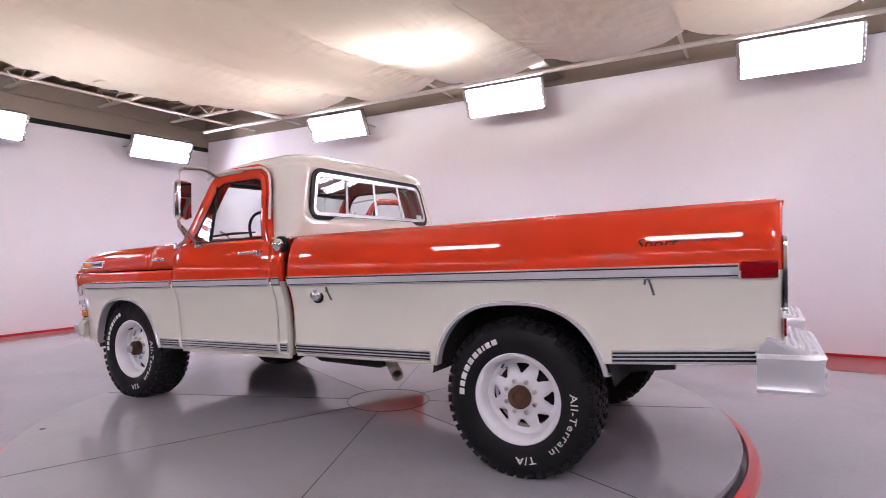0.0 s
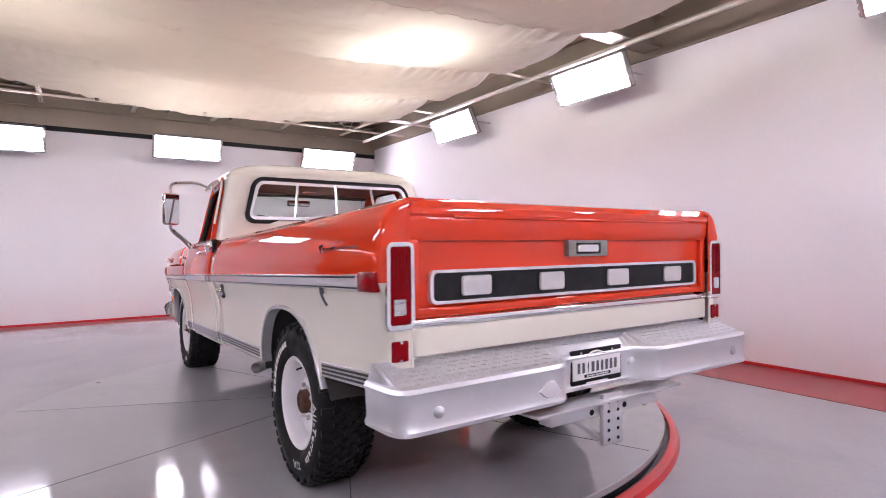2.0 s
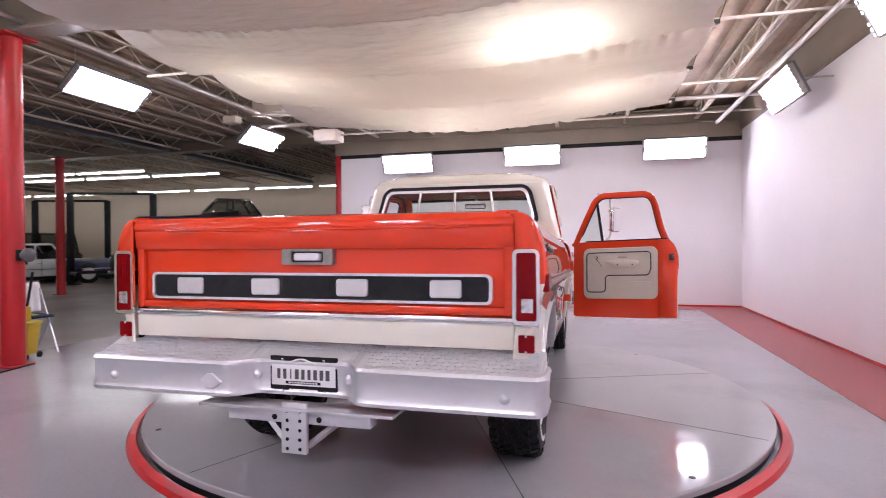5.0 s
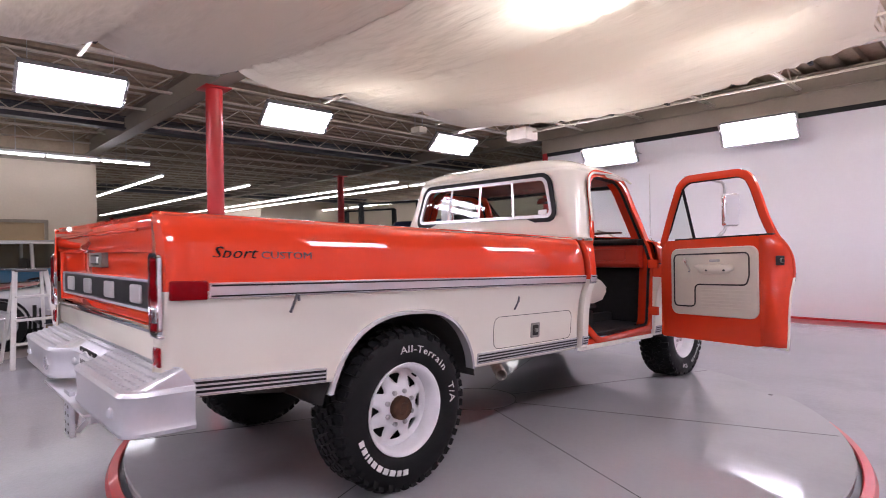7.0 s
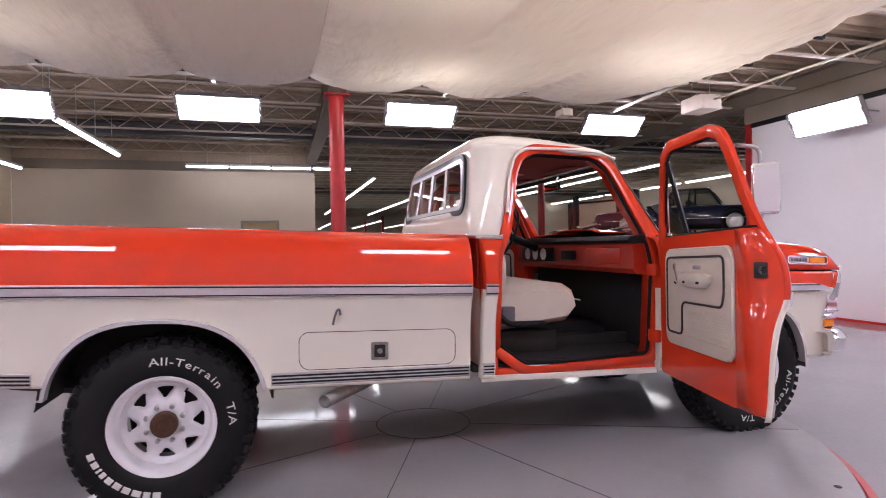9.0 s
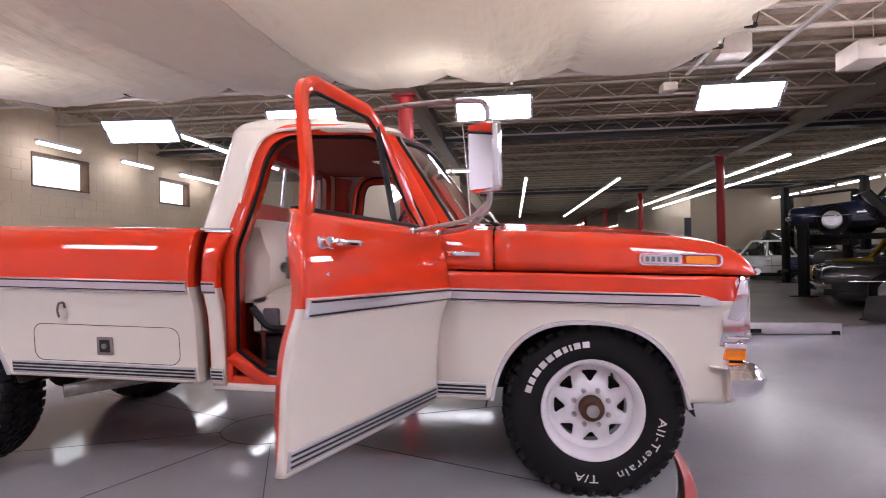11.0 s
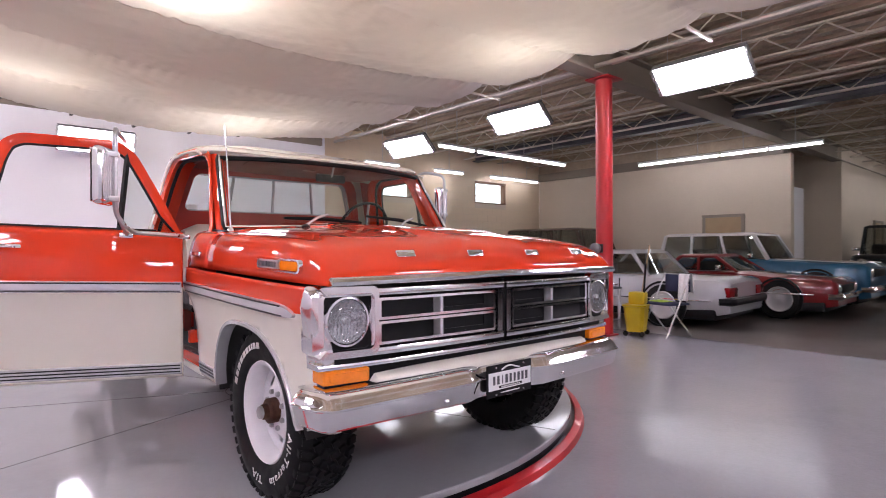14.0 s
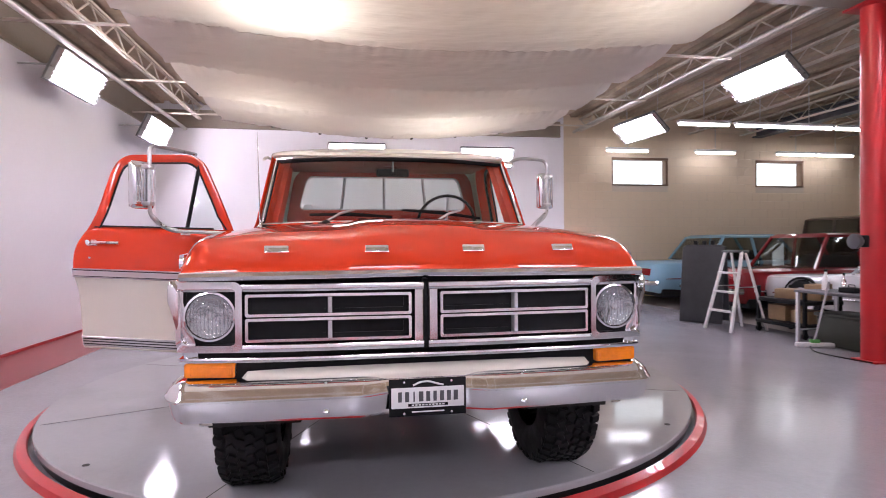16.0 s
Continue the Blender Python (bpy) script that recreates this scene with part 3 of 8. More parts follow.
def aim(x, y, z, dx, dy, down):
    """A lamp's pose: it shines towards (dx, dy), tipped down by so many degrees, its length level."""
    d = Vector((dx, dy, 0)).normalized()
    f = (d * math.cos(radians(down)) - Vector((0, 0, math.sin(radians(down))))).normalized()
    zax = -f
    xax = Vector((-d.y, d.x, 0))
    yax = zax.cross(xax)
    m = Matrix((xax, yax, zax)).transposed().to_4x4()
    m.translation = (x, y, z)
    return m


LAMPS = [(3.59, -4.3, 3.12, -1, 0), (3.59, -1.43, 3.22, -1, 0), (3.59, 1.99, 3.22, -1, 0), (3.605, 4.98, 3.2, -1, 0),
         (2.75, 8.4, 3.04, 0, -1), (0.0, 8.36, 3.03, 0, -1), (-2.72, 8.4, 2.98, 0, -1),
         (-4.93, 6.2, 3.25, 1, 0), (-4.97, 2.72, 3.27, 1, 0), (-5.03, -0.28, 3.235, 1, 0), (-4.75, -2.86, 3.12, 1, 0.1),
         (0.1, -5.25, 2.98, 0, 1), (-2.6, -5.25, 2.95, 0, 1)]
for x, y, z, dx, dy in LAMPS:
    gap_ = EAST - x if dx < 0 else NORTH - y if dy < 0 else y - SOUTH if dy == 1 else 0.0
    tip = 46 if dx > 0 else 25
    bank_light((DECK - z) + 0.04, gap_ - 0.07 if gap_ else 0.0, tip).matrix_basis = aim(x, y, z, dx, dy, tip)


def strip_light(length, material, rise):
    t = thing("strip_light", "long lit fluorescent strip under the shop roof", "lamp", "shop lights")
    part("tray", boxed((-length / 2, -0.06, 0.02), (length / 2, 0.06, 0.07), 0.005, 1), FIXTURE, t)
    part("tube", tube(bmesh.new(), [(-length / 2 + 0.02, 0, 0), (length / 2 - 0.02, 0, 0)], 0.03, 6), material, t, "lit tube")
    part("hanger", tube(bmesh.new(), [(0, 0, 0.07), (0, 0, rise)], 0.008, 5), STEEL, t)
    return t


strip = strip_light(2.3, HALL_TUBE_M, DECK - 3.2)
rows = []
for i in range(8):
    rows.append((-14.8 - 2.45 * i, 3.4, 3.3, 0))
    rows.append((-15.6 - 2.45 * i, 6.3, 3.3, 0))
    rows.append((-12.0 - 2.45 * i, 9.6, 3.3, 0))
    rows.append((-10.4 - 2.45 * i, 10.7, 3.3, 0))
for i in range(7):
    rows.append((-7.0 - 2.6 * i, 14.8, 3.3, 0))
for i in range(6):
    rows.append((-46.0 - 3.4 * i, 2.4, 3.3, 0))
    rows.append((-46.0 - 3.4 * i, 5.0, 3.3, 0))
    rows.append((-44.0 - 3.4 * i, 8.8, 3.3, 0))
    rows.append((-46.0 - 3.4 * i, 12.6, 3.3, 0))
strip.matrix_basis = pose(*rows[0][:3], 0, 0, rows[0][3])
for r in rows[1:]:
    copy_thing(strip, pose(r[0], r[1], r[2], 0, 0, r[3]))
short = strip_light(0.99, STRIP_M, DECK - 3.06)
rows = [(x, -2.7, 3.2, 0) for x in (-5.89, -7.0, -8.0, -9.06)] + [(x, -5.25, 3.16, 0) for x in (-5.8, -7.95, -10.03, -11.1)] + [(-11.25, y, 3.24, 90) for y in (-1.16, -0.15, 0.86, 1.88)]
short.matrix_basis = pose(*rows[0][:3])
for r in rows[1:]:
    copy_thing(short, pose(r[0], r[1], r[2], 0, 0, r[3]))

# cloth slung under the roof, of six panels sewn together
CX0, CX1, CY0, CY1 = -3.05, 2.25, -3.2, 5.0
SEAMS = 6


def cloth_z(u, v):
    """Height of the cloth: u across (west to east), v along (south to north)."""
    sag = 0.27 * (1 - (2 * u - 1) ** 2) * (0.82 + 0.22 * (2 * v - 1) ** 2)
    k = v * SEAMS
    belly = abs(math.sin(math.pi * k)) ** 0.8
    end = max(0.0, 1 - min(v, 1 - v) * SEAMS)
    tie = abs(math.sin(math.pi * u * 7)) * 0.03 * end
    side = min(u, 1 - u) * 12
    drop = 0.13 * math.exp(-side)
    return 3.2 - sag - 0.075 * belly * (1 - 0.4 * abs(2 * u - 1)) - tie - drop * belly


bm = bmesh.new()
nu, nv = 170, 260
def cloth_at(u, v):
    x = CX0 + (CX1 - CX0) * u
    y = CY0 + (CY1 - CY0) * v
    edge = min(u, 1 - u, v, 1 - v)
    pull = 0.12 * math.exp(-edge * 30)
    y += pull * math.sin(u * 7 * math.pi) ** 2 * (1 if v < 0.5 else -1)
    x += pull * math.sin(v * SEAMS * math.pi) ** 2 * (1 if u < 0.5 else -1)
    w = 0.016 * noise.noise((x * 1.4, y * 5.0, 0.0)) + 0.008 * noise.noise((x * 6.0, y * 16.0, 2.0))
    k = v * SEAMS
    ds = abs(k - round(k)) * (CY1 - CY0) / SEAMS
    fold = 0.034 * math.exp(-ds / 0.13) * (0.35 + abs(2 * u - 1)) * noise.noise((x * 14.0, ds * 2.0, round(k) * 3.1)) + 0.012 * math.exp(-edge * 14) * noise.noise((x * 7.0, y * 7.0, 5.0))
    return (x, y, cloth_z(u, v) + w + fold)
grid(bm, nu, nv, cloth_at)
CLOTH = bpy.data.materials.new("white muslin")
N, L, b = nodes_of(CLOTH)
N.remove(b)
df, tl, mx = N.new("ShaderNodeBsdfDiffuse"), N.new("ShaderNodeBsdfTranslucent"), N.new("ShaderNodeMixShader")
df.inputs["Color"].default_value = (0.66, 0.62, 0.595, 1)
tl.inputs["Color"].default_value = (0.66, 0.62, 0.59, 1)
mx.inputs[0].default_value = 0.47
tc = N.new("ShaderNodeTexCoord")
mp = N.new("ShaderNodeMapping")
mp.inputs["Scale"].default_value = (3.0, 14.0, 6.0)
nz = N.new("ShaderNodeTexNoise")
nz.inputs["Scale"].default_value, nz.inputs["Detail"].default_value = 1.6, 6
bp = N.new("ShaderNodeBump")
bp.inputs["Strength"].default_value, bp.inputs["Distance"].default_value = 0.2, 0.04
L.new(tc.outputs["Object"], mp.inputs[0]), L.new(mp.outputs[0], nz.inputs["Vector"]), L.new(nz.outputs["Fac"], bp.inputs["Height"])
L.new(bp.outputs[0], df.inputs["Normal"]), L.new(bp.outputs[0], tl.inputs["Normal"])
L.new(df.outputs[0], mx.inputs[1]), L.new(tl.outputs[0], mx.inputs[2]), L.new(mx.outputs[0], N["Material Output"].inputs["Surface"])
cloth = thing("ceiling_cloth", "white muslin cloth slung in sagging panels under the roof", "cloth")
part("sheet", bm, CLOTH, cloth, "", 180)
for k in range(1, SEAMS):
    v = k / SEAMS
    bm = tube(bmesh.new(), [(Vector(cloth_at(i / 160, v)) - Vector((0, 0, 0.001))) for i in range(161)], 0.003, 5)
    part("seam", bm, mat("seam thread", (0.5, 0.45, 0.42), 0.9) if k == 1 else bpy.data.materials["seam thread"], cloth, "stitched seam")
CLIP = mat("black spring clip", (0.02, 0.02, 0.02), 0.5)
ties = [(0.0, k / SEAMS) for k in range(SEAMS + 1)] + [(1.0, k / SEAMS) for k in range(SEAMS + 1)] + \
       [(k / 7, e) for k in range(1, 7) for e in (0.0, 1.0)]
for u, v in ties:
    p = Vector(cloth_at(u, v))
    o = Vector((-1 if u == 0 else 1 if u == 1 else 0, -1 if v == 0 and 0 < u < 1 else 1 if v == 1 and 0 < u < 1 else 0, 0))
    bm = bmesh.new()
    box(bm, (-0.02, -0.05, -0.02), (0.02, 0.05, 0.02), 0.006, 1, Matrix.Translation(p) @ o.to_track_quat("Y", "Z").to_matrix().to_4x4())
    part("clip", bm, CLIP, cloth, "black clip")
    q = p + o * 0.3
    q.z = DECK + 0.02
    part("tie", tube(bmesh.new(), [p + o * 0.04, q], 0.005, 5), CLIP, cloth, "thin cord")

# bulbs above the cloth: the first makes its hot spot, five are added fill
for k, (xx, yy, pw) in enumerate(((0.77, 1.7, 0.75), (-0.8, 4.3, 0.9), (1.3, -1.6, 0.5), (-1.1, -2.2, 0.7), (-2.2, 2.2, 0.7), (1.2, 3.7, 0.5))):
    bulb = thing("cloth_lamp", "lamp above the white cloth, where all but the middle one are added fill", "lamp", "lamps above the cloth")
    zz = 3.3 if k == 0 else 3.75
    part("socket", lathe(bmesh.new(), [(zz + 0.13, 0.03), (zz + 0.2, 0.03), (zz + 0.2, 0.001)], 12, "z", (xx, yy, 0)), FIXTURE, bulb)
    part("cord", tube(bmesh.new(), [(xx, yy, zz + 0.2), (xx, yy, DECK)], 0.006, 5), FIXTURE, bulb)
    ld_ = bpy.data.lights.new("cloth_bulb", "POINT")
    ld_.shadow_soft_size, ld_.energy, ld_.color = 0.12, SPOT_POWER * pw, (1, 0.95, 0.88)
    lo = new("cloth_bulb", ld_)
    lo.location = (xx, yy, zz)

# ---------------------------------------------------------------- turntable
TX, TY, TR = 0.015, 1.43, 2.40
tt = thing("turntable", "round grey painted vehicle turntable in a red ring", "turntable", kind="structure")
bm = lathe(bmesh.new(), [(-0.035, TR - 0.02), (-0.035, TR), (-0.006, TR), (0.0, TR - 0.006), (0.0, 0.0001)], 128, "z", (TX, TY, 0))
part("deck", bm, TABLE_M, tt, "", 30)
# shade in the gap under the deck edge, put in as a black sheet
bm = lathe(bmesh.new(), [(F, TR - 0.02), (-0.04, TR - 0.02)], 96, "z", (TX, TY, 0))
part("skirt", bm, BLACK, tt, "black sheet standing in for the shade under the deck")
bm = lathe(bmesh.new(), [(F, TR + 0.03), (-0.055, TR + 0.022), (-0.046, TR + 0.03), (-0.05, TR + 0.045), (F + 0.03, TR + 0.075), (F, TR + 0.09)], 128, "z", (TX, TY, 0))
part("ring", bm, RIM_RED, tt, "glossy red ring")
bm = lathe(bmesh.new(), [(0.0005, 0.315), (0.002, 0.315), (0.002, 0.31), (0.0005, 0.31)], 48, "z", (TX, TY, 0))
part("hub_ring", bm, BLACK, tt, "thin ring round the pivot cover")
for a in range(22, 360, 45):
    c, s = math.cos(radians(a)), math.sin(radians(a))
    bm = boxed((0.315, -0.002, 0.0), (TR - 0.03, 0.002, 0.0012), m=Matrix.Translation((TX, TY, 0)) @ pose(0, 0, 0, 0, 0, a))
    part("joint", bm, BLACK, tt, "thin dark joint line")
for a in range(4):
    ang = radians(a * 90 + 45.5)
    bm = lathe(bmesh.new(), [(0.0, 0.018), (0.0015, 0.018), (0.0015, 0.0001)], 12, "z", (TX + (TR - 0.1) * math.cos(ang), TY + (TR - 0.1) * math.sin(ang), 0))
    part("bolt_hole", bm, BLACK, tt, "dark bolt hole")
# ---------------------------------------------------------------- the pickup truck
RAKE = Matrix(((1, 0, 0, 0), (0, 1, 0, 0), (0, -0.035, 1, 0), (0, 0, 0, 1)))   # the body sits nose-down on its springs
truck = thing("pickup_truck", "orange-red and cream pickup truck with one door open", "pickup truck")


def tp(name, bm, material, parent=None, label="", sharp=38, turned=False):
    return part(name, bm, material, parent or truck, label, sharp, RAKE, turned)


BODY_X = [(0.50, 0.898), (0.56, 0.910), (0.62, 0.918), (0.72, 0.924), (0.80, 0.93), (0.88, 0.942), (0.94, 0.958), (0.975, 0.974), (1.015, 0.986), (1.06, 0.990), (1.12, 0.985),
          (1.18, 0.972), (1.23, 0.955), (1.27, 0.932), (1.288, 0.90)]
MOULD = 1.015


def body_x(z, y):
    k = interp(y, [(-1.2, 1.008), (0.8, 1.0), (3.2, 1.0), (3.6, 0.992), (3.85, 0.975), (3.98, 0.955)])
    return interp(z, BODY_X) * k


def skin(cols, zlow, zs, s, xf=body_x, tones=True):
    """A side panel: cols are (y, inset), zs heights; it ends at zlow(y). Faces over the moulding take slot 0, those under it slot 1."""
    bm = bmesh.new()
    V = []
    for y, dx in cols:
        lo = zlow(y)
        V.append([bm.verts.new((s * (xf(max(z, lo), y) - dx), y, max(z, lo))) for z in zs])
    for A, B in zip(V, V[1:]):
        for j in range(len(zs) - 1):
            q = [A[j], A[j + 1], B[j + 1], B[j]]
            if (q[0].co - q[1].co).length < 1e-6 and (q[2].co - q[3].co).length < 1e-6:
                continue
            if (q[0].co - q[1].co).length < 1e-6:
                q = [q[1], q[2], q[3]]
            elif (q[2].co - q[3].co).length < 1e-6:
                q = [q[0], q[1], q[2]]
            f = bm.faces.new(q)
            f.material_index = 0 if (zs[j] + zs[j + 1]) / 2 > MOULD or not tones else 1
    bmesh.ops.remove_doubles(bm, verts=bm.verts, dist=1e-5)
    bm.normal_update()
    if sum(f.normal.x * f.calc_area() for f in bm.faces) * s < 0:
        bmesh.ops.reverse_faces(bm, faces=bm.faces)
    return bm


REAR_ARCH = dict(c=-0.005, z=0.39, ra=0.46, rz=0.485)
FRONT_ARCH = dict(c=3.305, z=0.40, ra=0.43, rz=0.50)


def arch_z(y, a, floor):
    t = (y - a["c"]) / a["ra"]
    if abs(t) >= 1:
        return floor
    return max(floor, a["z"] + a["rz"] * (1 - abs(t) ** 2.6) ** (1 / 2.3))


def span(a, b, n):
    return [a + (b - a) * i / n for i in range(n + 1)]


ZS = [0.50, 0.53, 0.56, 0.59, 0.62, 0.66, 0.70, 0.75, 0.80, 0.84, 0.88, 0.92, 0.96, 0.985, MOULD, 1.045, 1.07, 1.10, 1.14, 1.18, 1.21, 1.24, 1.26, 1.276, 1.288]


def bed_low(y):
    return arch_z(y, REAR_ARCH, 0.545 if y > 0 else 0.58 + 0.05 * abs(y))


e = 1e-4
ra0, ra1 = REAR_ARCH["c"] - REAR_ARCH["ra"], REAR_ARCH["c"] + REAR_ARCH["ra"]
bed_cols = [(-1.15, 0.115), (-1.1495, 0.06), (-1.147, 0.028), (-1.14, 0.01), (-1.125, 0.002), (-1.10, 0)] + [(y, 0) for y in span(-1.0, ra0 - e, 6)] + \
           [(y, 0) for y in [ra0 + (ra1 - ra0) * (0.5 - 0.5 * math.cos(math.pi * i / 36)) for i in range(37)]] + \
           [(y, 0) for y in span(ra1 + e, 1.45, 9)] + [(1.466, 0.006), (1.474, 0.03), (1.476, 0.09)]

fa0, fa1 = FRONT_ARCH["c"] - FRONT_ARCH["ra"], FRONT_ARCH["c"] + FRONT_ARCH["ra"]


def fender_low(y):
    return arch_z(y, FRONT_ARCH, 0.535 if y < 3.3 else 0.565)


FZ = [z for z in ZS if z < 1.11] + [1.118]
fender_cols = [(2.604, 0.11), (2.609, 0.05), (2.612, 0.02), (2.615, 0.006), (2.625, 0)] + [(y, 0) for y in span(2.66, fa0 - e, 3)] + \
              [(y, 0) for y in [fa0 + (fa1 - fa0) * (0.5 - 0.5 * math.cos(math.pi * i / 34)) for i in range(35)]] + \
              [(y, 0) for y in span(fa1 + e, 3.86, 3)] + [(3.90, 0.006), (3.922, 0.016), (3.932, 0.032), (3.934, 0.06)]


def strip_along(pts, hgt, out, parent, name, material, label, s, grooves=0):
    """A trim strip along (y, z) points, its face out from the body."""
    bm = bmesh.new()
    rings = []
    secs = [(-0.5, 0.0), (-0.42, 1.0), (0.42, 1.0), (0.5, 0.0)]
    if grooves:
        secs = [(-0.5, 0.0), (-0.46, 1.0)]
        for g in range(grooves):
            c = -0.5 + (g + 1) / (grooves + 1)
            w = 0.26 / (grooves + 1)
            secs += [(c - w, 1.0), (c - w, 0.35), (c + w, 0.35), (c + w, 1.0)]
        secs += [(0.46, 1.0), (0.5, 0.0)]
    for y, z, k in pts:
        rings.append([(s * (body_x(z + a * hgt * k, y) - 0.002 + out * o), y, z + a * hgt * k) for a, o in secs])
    loft(bm, rings)
    return tp(name, bm, material, parent, label, 25)


def arch_trim(a, floor, s, y0, y1, name="arch_trim"):
    """Bright lip round a wheel opening, with a dark inner house behind it."""
    bm = bmesh.new()
    ys = [y0 + (y1 - y0) * (0.5 - 0.5 * math.cos(math.pi * i / 40)) for i in range(41)]
    rings = []
    for y in ys:
        z = arch_z(min(max(y, y0 + 1e-4), y1 - 1e-4), a, floor)
        n = Vector((0, (y - a["c"]) / a["ra"], max(0.12, (z - a["z"]) / a["rz"]))).normalized()
        p = Vector((0, y, z))
        q = p + n * 0.017
        xa, xb = body_x(p.z, p.y), body_x(q.z, q.y)
        rings.append([(s * (xa - 0.045), p.y - n.y * 0.002, p.z - n.z * 0.002), (s * (xa + 0.010), p.y - n.y * 0.004, p.z - n.z * 0.004),
                      (s * (xb + 0.010), q.y - n.y * 0.006, q.z - n.z * 0.006), (s * (xb - 0.004), q.y, q.z)])
    loft(bm, rings)
    return tp(name, bm, SATIN, None, "bright metal wheel-arch lip", 50)


def wheel_house(a, s, floor):
    bm = bmesh.new()
    big = dict(c=a["c"], z=a["z"], ra=a["ra"] + 0.03, rz=a["rz"] + 0.02)
    ys = [a["c"] - big["ra"] * math.cos(math.pi * i / 20) * 0.999 for i in range(21)]
    zs = [arch_z(y, big, floor) for y in ys]
    for xa, xb in ((0.945, 0.50),):
        A = [bm.verts.new((s * (body_x(z, y) - 0.012), y, z)) for y, z in zip(ys, zs)]
        B = [bm.verts.new((s * xb, y, z)) for y, z in zip(ys, zs)]
        for i in range(20):
            bm.faces.new((A[i], A[i + 1], B[i + 1], B[i]))
        bm.faces.new(B)
    return thicken(tp("wheel_house", bm, UNDER, None, "dark wheel housing"), 0.006)


for s in (-1, 1):
    bm = skin(bed_cols, bed_low, ZS, s)
    for v in bm.verts:      # the rear face stops at the tailgate
        if v.co.y < -1.1497:
            v.co.x = s * 0.877
    ob = tp("bedside", bm, (RED, CREAM), None, "two-tone bed side, red over cream", 40, True)
    thicken(ob, 0.006)
    # rail on top of the bed side
    bm = bmesh.new()
    rings = [[(s * x, y, z) for x, z in ((0.897, 1.287), (0.885, 1.295), (0.868, 1.298), (0.81, 1.298), (0.80, 1.288), (0.80, 1.238), (0.815, 1.233), (0.88, 1.268))] for y in span(-1.13, 1.47, 8)]
    loft(bm, rings)
    tp("bed_rail", bm, RED)
    tp("bed_inner_wall", boxed((min(s * 0.80, s * 0.79), -1.06, 0.93), (max(s * 0.80, s * 0.79), 1.45, 1.28)), RED)
    # front fender
    ob = tp("fender", skin(fender_cols, fender_low, FZ, s), (RED, CREAM), None, "two-tone front fender, red over cream", 40, True)
    thicken(ob, 0.006)
    arch_trim(REAR_ARCH, 0.545, s, ra0, ra1)
    arch_trim(FRONT_ARCH, 0.535, s, fa0, fa1)
    wheel_house(REAR_ARCH, s, 0.5)
    wheel_house(FRONT_ARCH, s, 0.5)
    # side mouldings, bed, cab corner and fender
    strip_along([(-1.0, MOULD, 1), (0.3, MOULD, 1), (1.46, MOULD, 1)], 0.06, 0.014, truck, "side_moulding", SATIN, "bright side moulding with dark lines", s)
    strip_along([(1.535, MOULD, 1), (1.60, MOULD, 1)], 0.06, 0.009, truck, "side_moulding", SATIN, "bright side moulding with dark lines", s)
    strip_along([(2.63, MOULD, 1), (3.3, MOULD, 1), (3.70, MOULD, 1), (3.77, MOULD - 0.002, 0.88), (3.815, MOULD - 0.004, 0.62), (3.84, MOULD - 0.006, 0.34), (3.85, MOULD - 0.007, 0.08)], 0.06, 0.014, truck, "side_moulding", SATIN, "bright side moulding tapering to a point", s)
    for y0, y1, za, zb in ((-1.08, ra0 - 0.02, 0.668, 0.638), (ra1 + 0.02, 1.46, 0.592, 0.592), (1.535, 1.60, 0.592, 0.592), (2.63, fa0 - 0.02, 0.582, 0.582)):
        strip_along([(y0, za, 1), ((y0 + y1) / 2, (za + zb) / 2, 1), (y1, zb, 1)], 0.066, 0.008, truck, "rocker_moulding", SATIN, "ribbed bright lower moulding with black lines", s)
        for g in range(3):
            bm = bmesh.new()
            rings = []
            for y, z in ((y0 + 0.004, za), (y1 - 0.004, zb)):
                zz = z + (-0.5 + (g + 1) / 4) * 0.066
                rings.append([(s * (body_x(zz + d, y) + o), y, zz + d) for d, o in ((-0.0045, 0.0), (-0.0045, 0.0075), (0.0045, 0.0075), (0.0045, 0.0))])
            loft(bm, rings)
            tp("moulding_line", bm, BLACK, None, "black line in the moulding", 0)
    for y0, y1 in ((-0.995, 1.455), (1.537, 1.598), (2.635, 3.76)):
        for dz, hh in ((0.019, 0.0032), (-0.019, 0.0028)):
            bm = bmesh.new()
            loft(bm, [[(s * (body_x(MOULD + dz + d, y) + o), y, MOULD + dz + d) for d, o in ((-hh, 0.0), (-hh, 0.0135), (hh, 0.0135), (hh, 0.0))] for y in span(y0, y1, 6)])
            tp("moulding_line", bm, BLACK, None, "black line in the moulding", 0)
    # rear side marker
    bm = boxed((0.972, -1.132, 0.984), (1.004, -1.005, 1.052), 0.006)
    if s < 0:
        bmesh.ops.scale(bm, vec=(-1, 1, 1), verts=bm.verts)
    tp("side_marker", bm, LENS_RED, None, "red rear side marker")
    # front side marker with badge
    def put(a, b, c, s=s):
        y = 3.69 + a
        return (s * (body_x(1.18, y) - 0.012 + c - 0.06 * max(0, b)), y, 1.187 + b)
    mk = tp("marker_frame", ring_plate(bmesh.new(), rounded(0.345, 0.054, 0.02), rounded(0.327, 0.040, 0.014), put, 0.016), CHROME, None, "chrome frame of the front marker")
    tp("marker_badge", plate(bmesh.new(), rounded(0.16, 0.036, 0.004, 3, -0.075), put, 0.012), SATIN, mk, "silver badge plate")
    for i in range(6):
        tp("badge_bar", plate(bmesh.new(), rounded(0.014, 0.022, 0.003, 2, -0.138 + 0.024 * i), put, 0.015), DARK_STEEL, mk)
    tp("marker_lens", plate(bmesh.new(), rounded(0.13, 0.036, 0.012, 4, 0.085), put, 0.013, 0.003), LENS_AMBER, mk, "amber marker lens")
